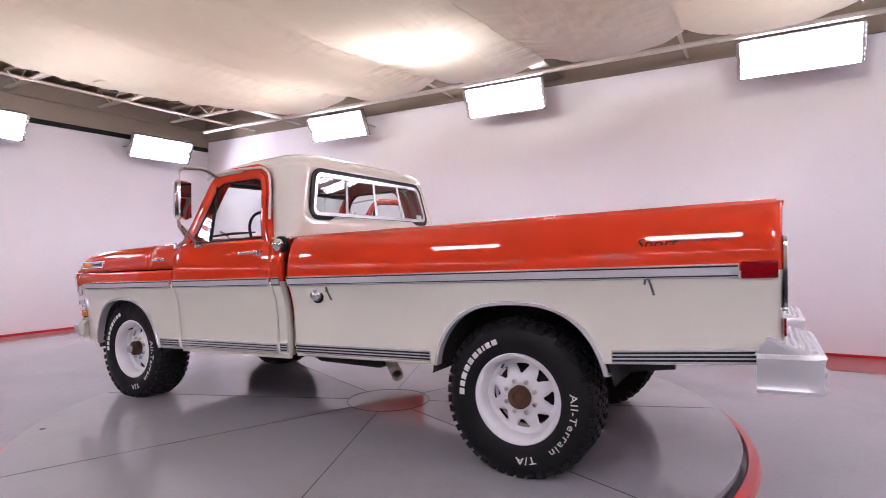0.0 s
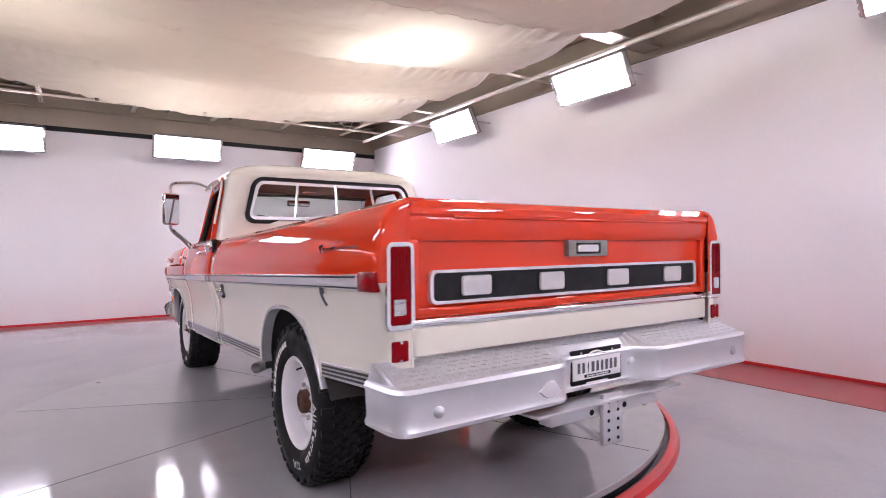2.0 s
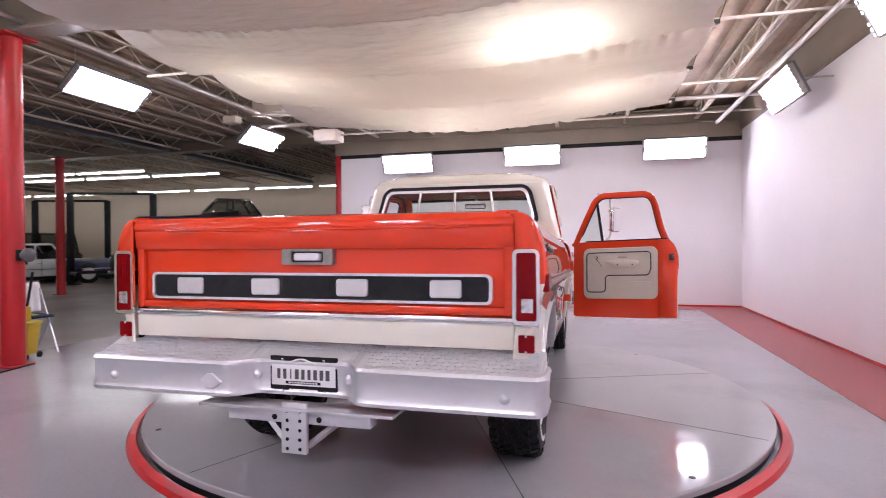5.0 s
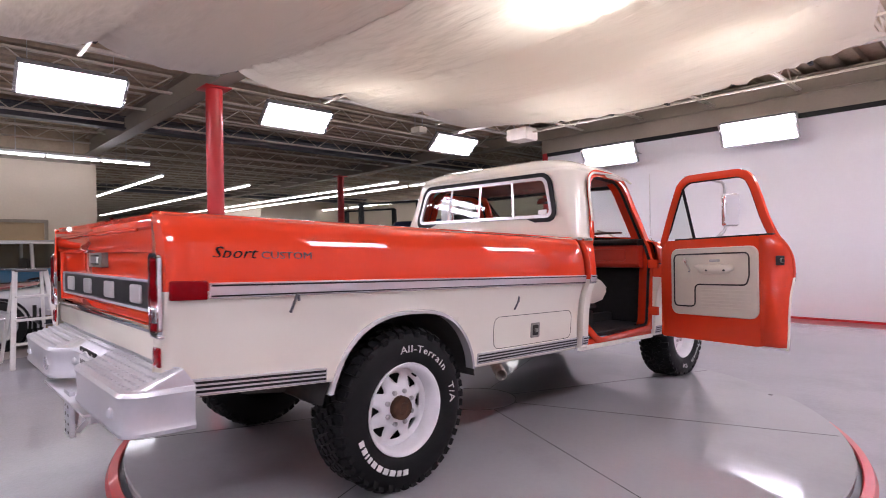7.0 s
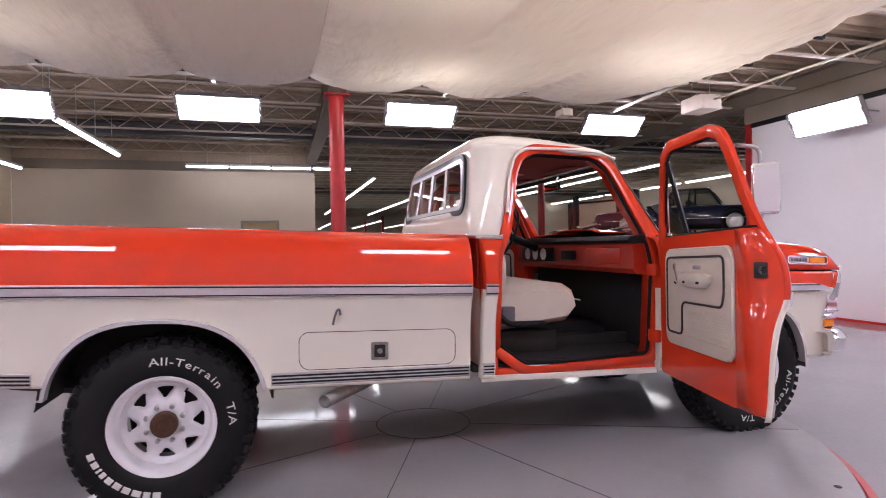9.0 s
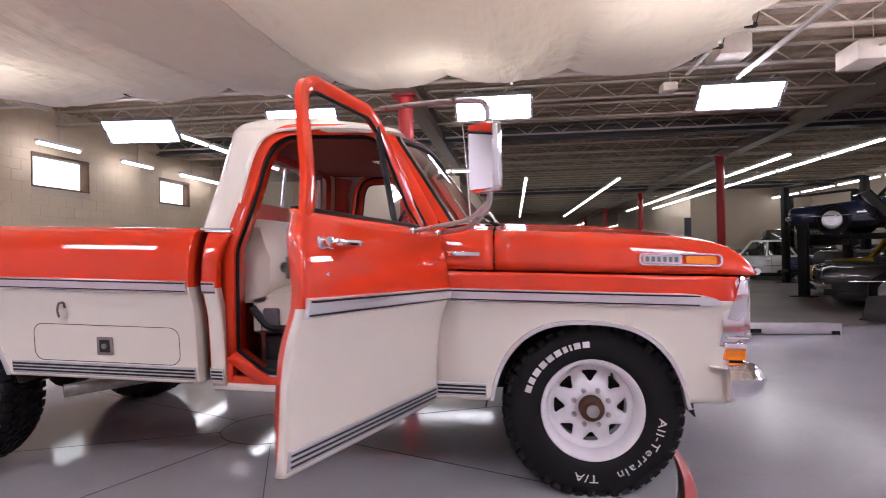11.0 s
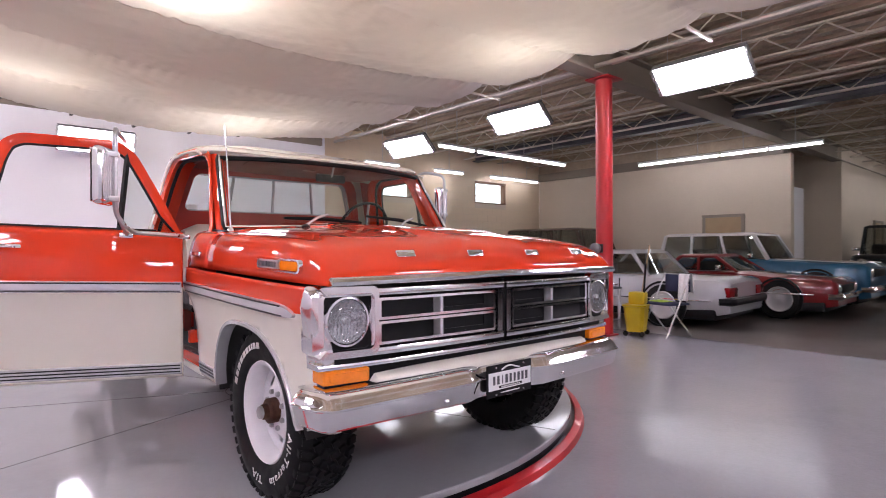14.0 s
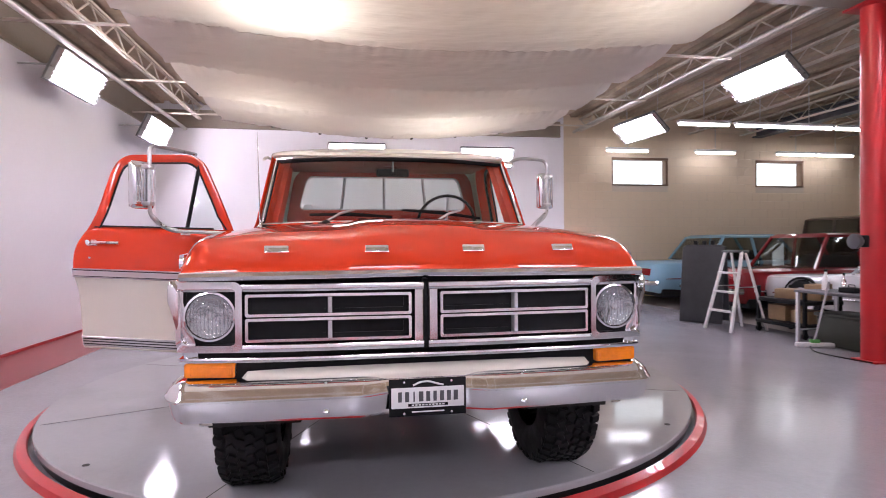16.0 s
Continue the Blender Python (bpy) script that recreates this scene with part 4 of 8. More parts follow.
    # cowl badge
    tp("cowl_badge", boxed((min(s * 0.968, s * 0.986), 2.70, 1.185), (max(s * 0.968, s * 0.986), 2.84, 1.205), 0.003), CHROME, None, "small chrome badge")
    # script badge near the tail
    xb = body_x(1.15, -0.7) + 0.002
    side = Matrix(((0, 0, s, 0), (s, 0, 0, 0), (0, 1, 0, 0), (0, 0, 0, 1)))
    for word, yc, size, wide, tone in (("CUSTOM", -0.87 if s < 0 else -0.69, 0.040, 1.36, DARK_STEEL), ("Sport", -0.685 if s < 0 else -0.905, 0.062, 1.2, BLACK)):
        bm = lettering(word, size, 0.003)
        bmesh.ops.transform(bm, matrix=Matrix.Translation((s * (xb - 0.001), yc, 1.118 if s < 0 else 1.132)) @ side @ Matrix.Diagonal((wide, 1, 1, 1)) @ Matrix(((1, 0.0 if word == "CUSTOM" else 0.35, 0, 0), (0, 1, 0, 0), (0, 0, 1, 0), (0, 0, 0, 1))), verts=bm.verts)
        tp("badge_lettering", bm, tone, None, "bright badge lettering" if word == "CUSTOM" else "dark script badge lettering", 0)
    # tie-down hooks
    for yy, zz in ((-0.665, 0.965), (0.775, 0.895) if s > 0 else (1.14, 0.945)):
        xh = body_x(zz, yy)
        pts = [(s * (xh + 0.004), yy - 0.012, zz - 0.045), (s * (xh + 0.022), yy - 0.006, zz - 0.01), (s * (xh + 0.026), yy + 0.006, zz + 0.025), (s * (xh + 0.012), yy + 0.02, zz + 0.03), (s * (xh + 0.008), yy + 0.024, zz - 0.0)]
        tp("tie_hook", tube(bmesh.new(), bent(pts, 0.015), 0.0055, 8), DARK_STEEL, None, "dark steel tie-down hook")

# bed
tp("bed_floor", boxed((-0.49, -1.08, 0.80), (0.49, 1.45, 0.825)), RED)
tp("bed_front_wall", boxed((-0.84, 1.44, 0.60), (0.84, 1.47, 1.28), 0.006), RED)
tp("bed_front_rail", boxed((-0.89, 1.40, 1.263), (0.89, 1.475, 1.298), 0.01), RED)

# tailgate
TG = -1.122
tg = tp("tailgate", boxed((-0.872, TG + 0.01, 0.886), (0.872, TG + 0.06, 1.285), 0.004), RED, None, "red tailgate with a recessed panel")
bm = bmesh.new()
rings = []
for x in (-0.873, -0.866, 0.866, 0.873):
    k = 0.004 if abs(x) > 0.87 else 0
    rings.append([(x, y, z) for y, z in ((TG + 0.06, 1.292 - k), (TG + 0.02, 1.298 - k), (TG - 0.012 + k, 1.290 - k), (TG - 0.028 + k, 1.268), (TG - 0.03 + k, 1.243), (TG - 0.022 + k, 1.233), (TG - 0.025 + k, 1.222),
                                         (TG - 0.018 + k, 1.168), (TG - 0.008, 1.152), (TG + 0.03, 1.147), (TG + 0.06, 1.149))])
loft(bm, rings)
tp("tailgate_cap", bm, RED, tg, "", 30)
bm = bmesh.new()
box(bm, (-0.70, TG - 0.033, 1.229), (0.70, TG - 0.02, 1.242), 0.006)
tp("crease", bm, RED, tg, "pressed crease")
bm = bmesh.new()
for x0, x1 in ((-0.872, -0.832), (0.832, 0.872)):
    box(bm, (x0, TG - 0.012, 0.888), (x1, TG + 0.02, 1.16), 0.008)
box(bm, (-0.84, TG - 0.008, 0.888), (0.84, TG + 0.02, 0.922), 0.008)
tp("recess_border", bm, RED, tg)


def rear(a, b, c):
    return (a, TG + 0.012 - c, b)


bpn = tp("tailgate_panel", plate(bmesh.new(), rounded(1.55, 0.098, 0.018, 5, 0.0, 0.99), rear, 0.016), PANEL_BLACK, tg, "black textured panel in the tailgate")
tp("panel_frame", ring_plate(bmesh.new(), rounded(1.575, 0.120, 0.026, 5, 0, 0.99), rounded(1.55, 0.098, 0.018, 5, 0, 0.99), rear, 0.024), SATIN, bpn, "bright frame")
for xc, w in ((-0.585, 0.135), (-0.205, 0.135), (0.20, 0.14), (0.60, 0.13)):
    tp("emblem_block", plate(bmesh.new(), rounded(w, 0.072, 0.012, 4, xc, 0.99), rear, 0.026, 0.004), mat("silver emblem paint", (0.66, 0.66, 0.66), 0.35, 0.5, 0.06, 30, 200, 0.02) if xc < -0.5 else bpy.data.materials["silver emblem paint"], bpn, "plain silver emblem block")
hd = tp("gate_handle", ring_plate(bmesh.new(), rounded(0.235, 0.066, 0.006, 3, 0.0, 1.118), rounded(0.15, 0.046, 0.006, 3, 0.0, 1.118), rear, 0.03), WORN, tg, "worn grey handle escutcheon")
tp("handle_cup", plate(bmesh.new(), rounded(0.155, 0.05, 0.006, 3, 0.0, 1.118), rear, 0.016), UNDER, hd, "dark cup")
tp("handle_lever", plate(bmesh.new(), rounded(0.125, 0.032, 0.01, 3, 0.0, 1.118), rear, 0.036, 0.006), SATIN, hd, "worn lever")
tp("gate_strip", boxed((-0.873, TG - 0.02, 0.856), (0.873, TG + 0.02, 0.884), 0.008), CHROME, tg, "chrome strip")
tp("gate_lower", boxed((-0.872, TG - 0.012, 0.757), (0.872, TG + 0.03, 0.856), 0.008), CREAM, tg, "cream lower tailgate panel")
for s in (-1, 1):
    tp("gate_gap", boxed((min(s * 0.868, s * 0.89), TG + 0.012, 0.70), (max(s * 0.868, s * 0.89), TG + 0.05, 1.27)), BLACK, None, "dark gap beside the tailgate")

for s in (-1, 1):
    # lamp post at the rear corner
    def put(a, b, c, s=s):
        return (s * (0.920 + a), -1.1495 - c, b)
    tl = tp("tail_light", plate(bmesh.new(), rounded(0.100, 0.28, 0.016, 4, 0, 1.003, 0.04), put, 0.003), CHROME, None, "tall tail light in a chrome surround")
    tp("lens", plate(bmesh.new(), rounded(0.077, 0.258, 0.010, 3, 0, 1.003, 0.04), put, 0.010, 0.005), LENS_RED, tl, "dark red lens")
    tp("surround", ring_plate(bmesh.new(), rounded(0.105, 0.286, 0.022, 4, 0, 1.003, 0.04), rounded(0.079, 0.261, 0.012, 4, 0, 1.003, 0.04), put, 0.013), CHROME, tl, "chrome surround")
    tp("reverse_lens", plate(bmesh.new(), rounded(0.046, 0.055, 0.004, 3, 0.004, 0.932), put, 0.014, 0.002), LENS_CLEAR, tl, "clear reversing lens")
    for k in range(5):
        tp("lens_rib", plate(bmesh.new(), rounded(0.004, 0.14 if abs(k - 2) < 2 else 0.13, 0.0015, 2, -0.026 + 0.013 * k, 1.05), put, 0.0125), LENS_RED, tl)
    tp("surround_foot", boxed((min(s * 0.874, s * 0.965), -1.162, 0.853), (max(s * 0.874, s * 0.965), -1.14, 0.868), 0.005), CHROME, tl, "chrome foot of the surround")
    lr = tp("reflector", plate(bmesh.new(), rounded(0.062, 0.068, 0.006, 3, 0.0, 0.787), put, 0.008, 0.003), LENS_RED, None, "small red reflector with two screws")
    for dz in (-0.03, 0.03):
        tp("screw", lathe(bmesh.new(), [(-1.160, 0.0001), (-1.160, 0.005), (-1.156, 0.006)], 8, "y", (s * 0.918, 0, 0.787 + dz)), CHROME, lr)

# gas cap and cab-side filler on the driver's side, hatch on the other
bm = lathe(bmesh.new(), [(-0.935, 0.047), (-0.955, 0.047), (-0.96, 0.04), (-0.96, 0.034)], 24, "x", (0, 1.245, 0.925))
fc = tp("fuel_filler", bm, BLACK, None, "black filler rim with a chrome cap")
tp("filler_cap", lathe(bmesh.new(), [(-0.953, 0.036), (-0.973, 0.034), (-0.98, 0.026), (-0.993, 0.02), (-0.996, 0.0001)], 20, "x", (0, 1.248, 0.927)), CHROME, fc, "chrome cap")
bm = lathe(bmesh.new(), [(-0.93, 0.055), (-0.955, 0.055), (-0.965, 0.044)], 24, "x", (0, 1.555, 1.245))
fc = tp("cab_filler", bm, BLACK, None, "second black filler rim with a chrome cap")
tp("filler_cap", lathe(bmesh.new(), [(-0.955, 0.042), (-0.985, 0.04), (-0.993, 0.03), (-1.005, 0.02), (-1.008, 0.0001)], 20, "x", (0, 1.555, 1.245)), CHROME, fc, "chrome cap")


def hatch_put(a, b, c):
    return (body_x(b, a) + c - 0.001, a, b)


bm = ring_plate(bmesh.new(), rounded(0.78, 0.185, 0.05, 5, 0.993, 0.722), rounded(0.774, 0.179, 0.048, 5, 0.993, 0.722), hatch_put, 0.002)
ht = tp("side_hatch", bm, BLACK, None, "storage hatch outline in the bed side")
lk = tp("hatch_lock", plate(bmesh.new(), rounded(0.085, 0.09, 0.008, 3, 0.99, 0.712), hatch_put, 0.006), WORN, ht, "square worn metal lock plate")
tp("lock_recess", plate(bmesh.new(), rounded(0.055, 0.062, 0.006, 3, 0.99, 0.712), hatch_put, 0.008), UNDER, lk)
tp("lock_knob", lathe(bmesh.new(), [(0.925, 0.014), (0.94, 0.012), (0.94, 0.0001)], 12, "x", (0, 0.99, 0.712)), WORN, lk)

# ---------------------------------------------------------------- cab
def glass_x(z, y=1.6):
    """Half width of the greenhouse; it narrows towards the windshield."""
    return 0.905 - 0.23 * (z - 1.30) - 0.062 * (max(0.0, y - 1.9) / 0.68) ** 1.4


def rear_edge(z):
    """Where the door's rear edge lies at a height; it sweeps forward into the window frame."""
    return interp(z, [(1.13, 1.614), (1.20, 1.628), (1.25, 1.652), (1.302, 1.69)])


def swept(bm, y0, y1):
    """Leans a panel's edge along the door's rear edge; y0 stays, y1 moves fully."""
    for v in bm.verts:
        k = min(1.0, max(0.0, (v.co.y - y0) / (y1 - y0)))
        v.co.y += k * (rear_edge(v.co.z) - 1.614)
    return bm


# cab lower corner, behind the door
for s in (-1, 1):
    cols = [(1.528, 0.05), (1.530, 0.02), (1.537, 0.004), (1.548, 0.0), (1.60, 0.0), (1.606, 0.006), (1.607, 0.05)]
    ob = tp("cab_corner", swept(skin(cols, lambda y: 0.54, ZS, s), 1.548, 1.60), (RED, CREAM), None, "two-tone cab corner", 40, True)
    thicken(ob, 0.005)
    # door opening frame
    bm = bmesh.new()
    path = [(1.64, 0.70), (1.655, 1.20), (1.705, 1.31), (1.752, 1.50), (1.775, 1.63), (1.82, 1.725), (1.90, 1.768), (2.30, 1.772), (2.39, 1.71), (2.60, 1.31), (2.605, 1.10), (2.59, 0.62), (1.80, 0.585), (1.64, 0.70)]
    pp = bent([(0, a, b) for a, b in path], 0.05, 4)
    rings = []
    for p in pp:
        z = p.z
        x = interp(z, [(0.6, 0.888), (1.0, 0.90), (1.2, 0.915), (1.32, glass_x(1.32, p.y) + 0.012), (1.9, glass_x(1.9, p.y) + 0.012)])
        rings.append((s * x, p.y, p.z))
    outer = []
    for p in pp:
        c = Vector((0, 2.1, 1.15))
        d = Vector((0, p.y - c.y, p.z - c.z))
        outer.append(d)
    A, B, C, D = [], [], [], []
    for (x, y, z), d in zip(rings, outer):
        n = d.normalized()
        A.append(bm.verts.new((x, y, z)))
        B.append(bm.verts.new((x, y + n.y * 0.055, z + n.z * 0.05)))
        C.append(bm.verts.new((x - s * 0.11, y, z)))
        D.append(bm.verts.new((x - s * 0.11, y + n.y * 0.05, z + n.z * 0.045)))
    for P, Q in ((A, B), (C, A)):
        for i in range(len(P) - 1):
            bm.faces.new((P[i], P[i + 1], Q[i + 1], Q[i]))
    thicken(tp("door_frame", bm, RED, None, "red door opening frame", 30), 0.008, 0)
    seal = tube(bmesh.new(), [(x - s * 0.03, y + (2.1 - y) * 0.012, z + (1.15 - z) * 0.012) for x, y, z in rings], 0.012, 6)
    tp("door_seal", seal, BLACK, None, "black rubber door seal")
    # jamb behind the opening, sill below it
    tp("rear_jamb", boxed((min(s * 0.80, s * 0.888), 1.55, 0.56), (max(s * 0.80, s * 0.888), 1.632, 1.285), 0.006), RED)
    tp("rocker", boxed((min(s * 0.70, s * 0.885), 1.60, 0.53), (max(s * 0.70, s * 0.885), 2.62, 0.585), 0.01), RED)
    tp("rocker_lip", boxed((min(s * 0.872, s * 0.895), 1.535, 0.518), (max(s * 0.872, s * 0.895), 2.62, 0.552), 0.005), CREAM, None, "cream lower edge")
    tp("sill_plate", boxed((min(s * 0.80, s * 0.885), 1.78, 0.586), (max(s * 0.80, s * 0.885), 2.56, 0.594), 0.003), SATIN, None, "bright ribbed sill plate")
    tp("cowl_side", boxed((min(s * 0.80, s * 0.882), 2.61, 0.56), (max(s * 0.80, s * 0.882), 2.66, 1.10), 0.006), RED)
    for zz in (0.74, 1.12):
        tp("hinge", boxed((min(s * 0.88, s * (0.96 if s > 0 else 0.9)), 2.57, zz - 0.035), (max(s * 0.88, s * (0.96 if s > 0 else 0.9)), 2.605, zz + 0.035), 0.006), RED, None, "red door hinge")

# cream upper cab: rear wall with the window hole, and the rear quarters
def cab_plan(z):
    """Half outline of the upper cab at a height, from the quarter's front edge to the middle of the back."""
    w = glass_x(z) + 0.012
    yb = 1.505 + 0.06 * max(0.0, (z - 1.30) / 0.5) ** 1.2
    r = interp(z, [(1.28, 0.05), (1.5, 0.085), (1.75, 0.12)])
    yb -= 0.02 * max(0.0, 1 - (z - 1.28) / 0.3)
    yf = interp(z, [(1.28, 1.655), (1.32, 1.668), (1.42, 1.695), (1.54, 1.718), (1.64, 1.735), (1.72, 1.77), (1.77, 1.84), (1.80, 1.95), (1.83, 2.1)])
    pts = [(w, yf), (w, (yf + yb + r) / 2), (w, yb + r)]
    for i in range(1, 8):
        a = radians(90 * i / 8)
        pts.append((w - r + r * math.cos(a), yb + r - r * math.sin(a)))
    wx = interp(z, [(1.40, 0.725), (1.78, 0.63)])
    pts += [(w - r, yb), (wx, yb - 0.001)]
    pts += [(wx * k, yb - 0.002 - 0.012 * (1 - k * k)) for k in (0.8, 0.6, 0.4, 0.2, 0.0)]
    return pts


CZ = [1.285, 1.33, 1.38, 1.437, 1.48, 1.55, 1.62, 1.69, 1.745, 1.775, 1.80]
bm = bmesh.new()
V = []
for z in CZ:
    half = cab_plan(z)
    full = half + [(-x, y) for x, y in half[-2::-1]]
    V.append([bm.verts.new((x, y, z)) for x, y in full])
n = len(V[0])
for a in range(len(CZ) - 1):
    for j in range(n - 1):
        mid = (V[a][j].co + V[a + 1][j + 1].co) / 2
        hole = 1.437 <= mid.z <= 1.745 and abs(mid.x) < interp(mid.z, [(1.40, 0.722), (1.78, 0.63)]) - 0.002 and mid.y < 1.62
        if not hole:
            bm.faces.new((V[a][j], V[a][j + 1], V[a + 1][j + 1], V[a + 1][j]))
ob = tp("cab_back", bm, CREAM, None, "cream rear cab wall and quarters", 40)
thicken(ob, 0.02)
# roof
bm = bmesh.new()


def roof_ring(w, y0, y1, z, r, bow=0.03):
    out = []
    for sx, sy, a0 in ((1, 1, 0), (-1, 1, 90), (-1, -1, 180), (1, -1, 270)):
        for i in range(9):
            a = radians(a0 + 90 * i / 8)
            x = sx * (w - r) + r * math.cos(a)
            y = (y1 - r if sy > 0 else y0 + r) + r * math.sin(a)
            if sy > 0:
                y += bow * (1 - (x / w) ** 2)
            else:
                y -= 0.012 * (1 - (x / w) ** 2)
            out.append((x, y, z))
    return out


loft(bm, [roof_ring(0.775, 1.60, 2.37, 1.775, 0.10, 0.08), roof_ring(0.799, 1.572, 2.415, 1.777, 0.12, 0.08), roof_ring(0.803, 1.568, 2.425, 1.788, 0.12, 0.08), roof_ring(0.798, 1.572, 2.405, 1.81, 0.13, 0.08),
          roof_ring(0.782, 1.58, 2.30, 1.832, 0.14, 0.08), roof_ring(0.745, 1.605, 2.16, 1.856, 0.16, 0.08), roof_ring(0.68, 1.65, 2.04, 1.879, 0.16, 0.07), roof_ring(0.5, 1.72, 1.96, 1.902, 0.10), roof_ring(0.25, 1.80, 1.90, 1.915, 0.04)])
tp("roof", bm, CREAM, None, "cream cab roof", 45)
tp("headliner", boxed((-0.72, 1.62, 1.757), (0.72, 2.40, 1.774), 0.006), LINER, None, "dull maroon headliner")
for s in (-1, 1):
    gut = [(s * (glass_x(z) + 0.035), y, z) for y, z in ((1.69, 1.42), (1.725, 1.62), (1.765, 1.735), (1.84, 1.785), (2.1, 1.797), (2.30, 1.79), (2.40, 1.76))]
    tp("drip_rail", tube(bmesh.new(), bent(gut, 0.06), 0.009, 6), CREAM, None, "cream drip rail")
# belt moulding under the rear window
bm = bmesh.new()
half = cab_plan(1.29)
full = half + [(-x, y) for x, y in half[-2::-1]]
tube(bm, [(x * 1.004, y - 0.004, 1.288) for x, y in full], 0.011, 6)
tp("belt_moulding", bm, CHROME, None, "chrome belt moulding")
tp("cab_back_lower", boxed((-0.85, 1.535, 0.56), (0.85, 1.548, 1.01), 0.004), CREAM, None, "cream lower cab back")
tp("cab_back_upper", boxed((-0.85, 1.535, 1.012), (0.85, 1.548, 1.285), 0.004), RED, None, "red upper cab back")

# rear slider window
def back_put(a, b, c):
    y = 1.505 + 0.06 * max(0.0, (b - 1.30) / 0.5) ** 1.2 - 0.004
    return (a, y - c, b)


rw = tp("rear_window", ring_plate(bmesh.new(), rounded(1.50, 0.362, 0.085, 6, 0, 1.592, 0.12), rounded(1.40, 0.275, 0.055, 6, 0, 1.592, 0.11), back_put, 0.014), BLACK, None, "rear window in black rubber with a bright sliding frame")
tp("slider_frame", ring_plate(bmesh.new(), rounded(1.425, 0.30, 0.06, 6, 0, 1.592, 0.11), rounded(1.375, 0.252, 0.045, 6, 0, 1.592, 0.11), back_put, 0.022, -0.006), SATIN, rw, "bright slider frame")
for xc in (-0.335, 0.0, 0.335):
    bm = bmesh.new()
    a, b = back_put(xc * 1.05, 1.462, 0.01), back_put(xc * 0.95, 1.722, 0.01)
    tube(bm, [a, b], 0.0115, 4)
    tp("slider_bar", bm, SATIN, rw, "bright upright bar")
bm = bmesh.new()
grid(bm, 1, 4, lambda u, v: back_put((u - 0.5) * 1.39 * (1 - 0.11 * v), 1.462 + 0.26 * v, 0.004))
gp = tp("pane", bm, GLASS, rw, "clear glass")
gp.visible_shadow = False
tp("sticker", plate(bmesh.new(), rounded(0.07, 0.035, 0.006, 3, 0.615, 1.485), back_put, 0.009), PLATE_WHITE, rw, "small pale sticker")

# windshield
def ws_put(a, b, c=0.0):
    """a across (-1..1), b up (0..1), c outward."""
    x0, x1 = 0.805, 0.745
    w = x0 + (x1 - x0) * b
    x = a * w
    yb = 2.865 - 0.13 * a ** 4 - 0.03 * a * a
    yt = 2.52 - 0.09 * a ** 4
    z = (1.345 - 0.02 * a * a) + (1.768 - 1.345) * b
    y = yb + (yt - yb) * b
    return (x, y + c * 0.7, z + c * 0.7)


ws = thing("windshield", "clear windshield", "windshield")
ws.parent = truck
del ws["category"]
bm = bmesh.new()
grid(bm, 16, 6, lambda u, v: ws_put(2 * u - 1, v))
gp = tp("windshield_glass", bm, GLASS, ws, "clear windshield glass")
gp.visible_shadow = False
loop = [ws_put(a, 0) for a in span(-1, 1, 20)] + [ws_put(1, b) for b in span(0.05, 0.95, 8)] + [ws_put(a, 1) for a in span(1, -1, 20)] + [ws_put(-1, b) for b in span(0.95, 0.05, 8)]
tp("windshield_seal", tube(bmesh.new(), loop, 0.02, 6, True), BLACK, ws, "black rubber seal")
loop2 = [tuple(Vector(p) + Vector((0, 0.014, 0.01))) for p in loop]
tp("windshield_trim", tube(bmesh.new(), loop2, 0.0085, 6, True), CHROME, ws, "chrome trim")
for s in (-1, 1):
    # windscreen pillar
    bm = bmesh.new()
    rings = []
    for b in span(-0.06, 1.05, 8):
        p = Vector(ws_put(s, b))
        q = Vector((s * (glass_x(p.z, p.y - 0.05) + 0.008), p.y - 0.05, p.z))
        rings.append([tuple(p + Vector((-s * 0.02, 0.012, 0))), tuple(p + Vector((s * 0.02, 0.0, 0))), tuple(q), tuple(q + Vector((-s * 0.05, -0.02, 0))), tuple(p + Vector((-s * 0.045, -0.04, 0)))])
    loft(bm, rings)
    tp("windscreen_pillar", bm, RED, None, "red windscreen pillar", 50)
# wipers
for s, x0 in ((1, 0.42), (-1, -0.22)):
    p0 = Vector(ws_put(x0 / 0.8, 0.0)) + Vector((0, 0.05, 0.0))
    wp = tp("wiper", lathe(bmesh.new(), [(-0.02, 0.026), (0.012, 0.024), (0.022, 0.012)], 12, "z", tuple(p0)), BLACK, None, "black windshield wiper")
    a = Vector(ws_put((x0 - 0.16) / 0.8, 0.12)) + Vector((0, 0.035, 0.03))
    tp("wiper_arm", tube(bmesh.new(), [p0 + Vector((0, 0, 0.015)), p0.lerp(a, 0.5) + Vector((0, 0, 0.02)), a], 0.008, 6), SATIN, wp, "bright wiper arm")
    b0, b1 = Vector(ws_put((x0 + 0.10) / 0.8, 0.10)) + Vector((0, 0.025, 0.015)), Vector(ws_put((x0 - 0.38) / 0.8, 0.05)) + Vector((0, 0.025, 0.015))
    if s < 0:
        b0, b1 = Vector(ws_put((x0 + 0.2) / 0.8, 0.15)) + Vector((0, 0.025, 0.015)), Vector(ws_put((x0 - 0.28) / 0.8, 0.05)) + Vector((0, 0.025, 0.015))
    tp("wiper_blade", tube(bmesh.new(), [b0, b0.lerp(b1, 0.5) + Vector((0, 0.01, 0.008)), b1], [0.008, 0.013, 0.008], 6), BLACK, wp)

# hood and cowl
def hood_side(y):
    return interp(y, [(2.58, 1.312), (2.9, 1.306), (3.4, 1.300), (3.7, 1.288), (3.85, 1.272), (3.93, 1.252), (3.985, 1.222), (4.02, 1.19), (4.035, 1.165)])


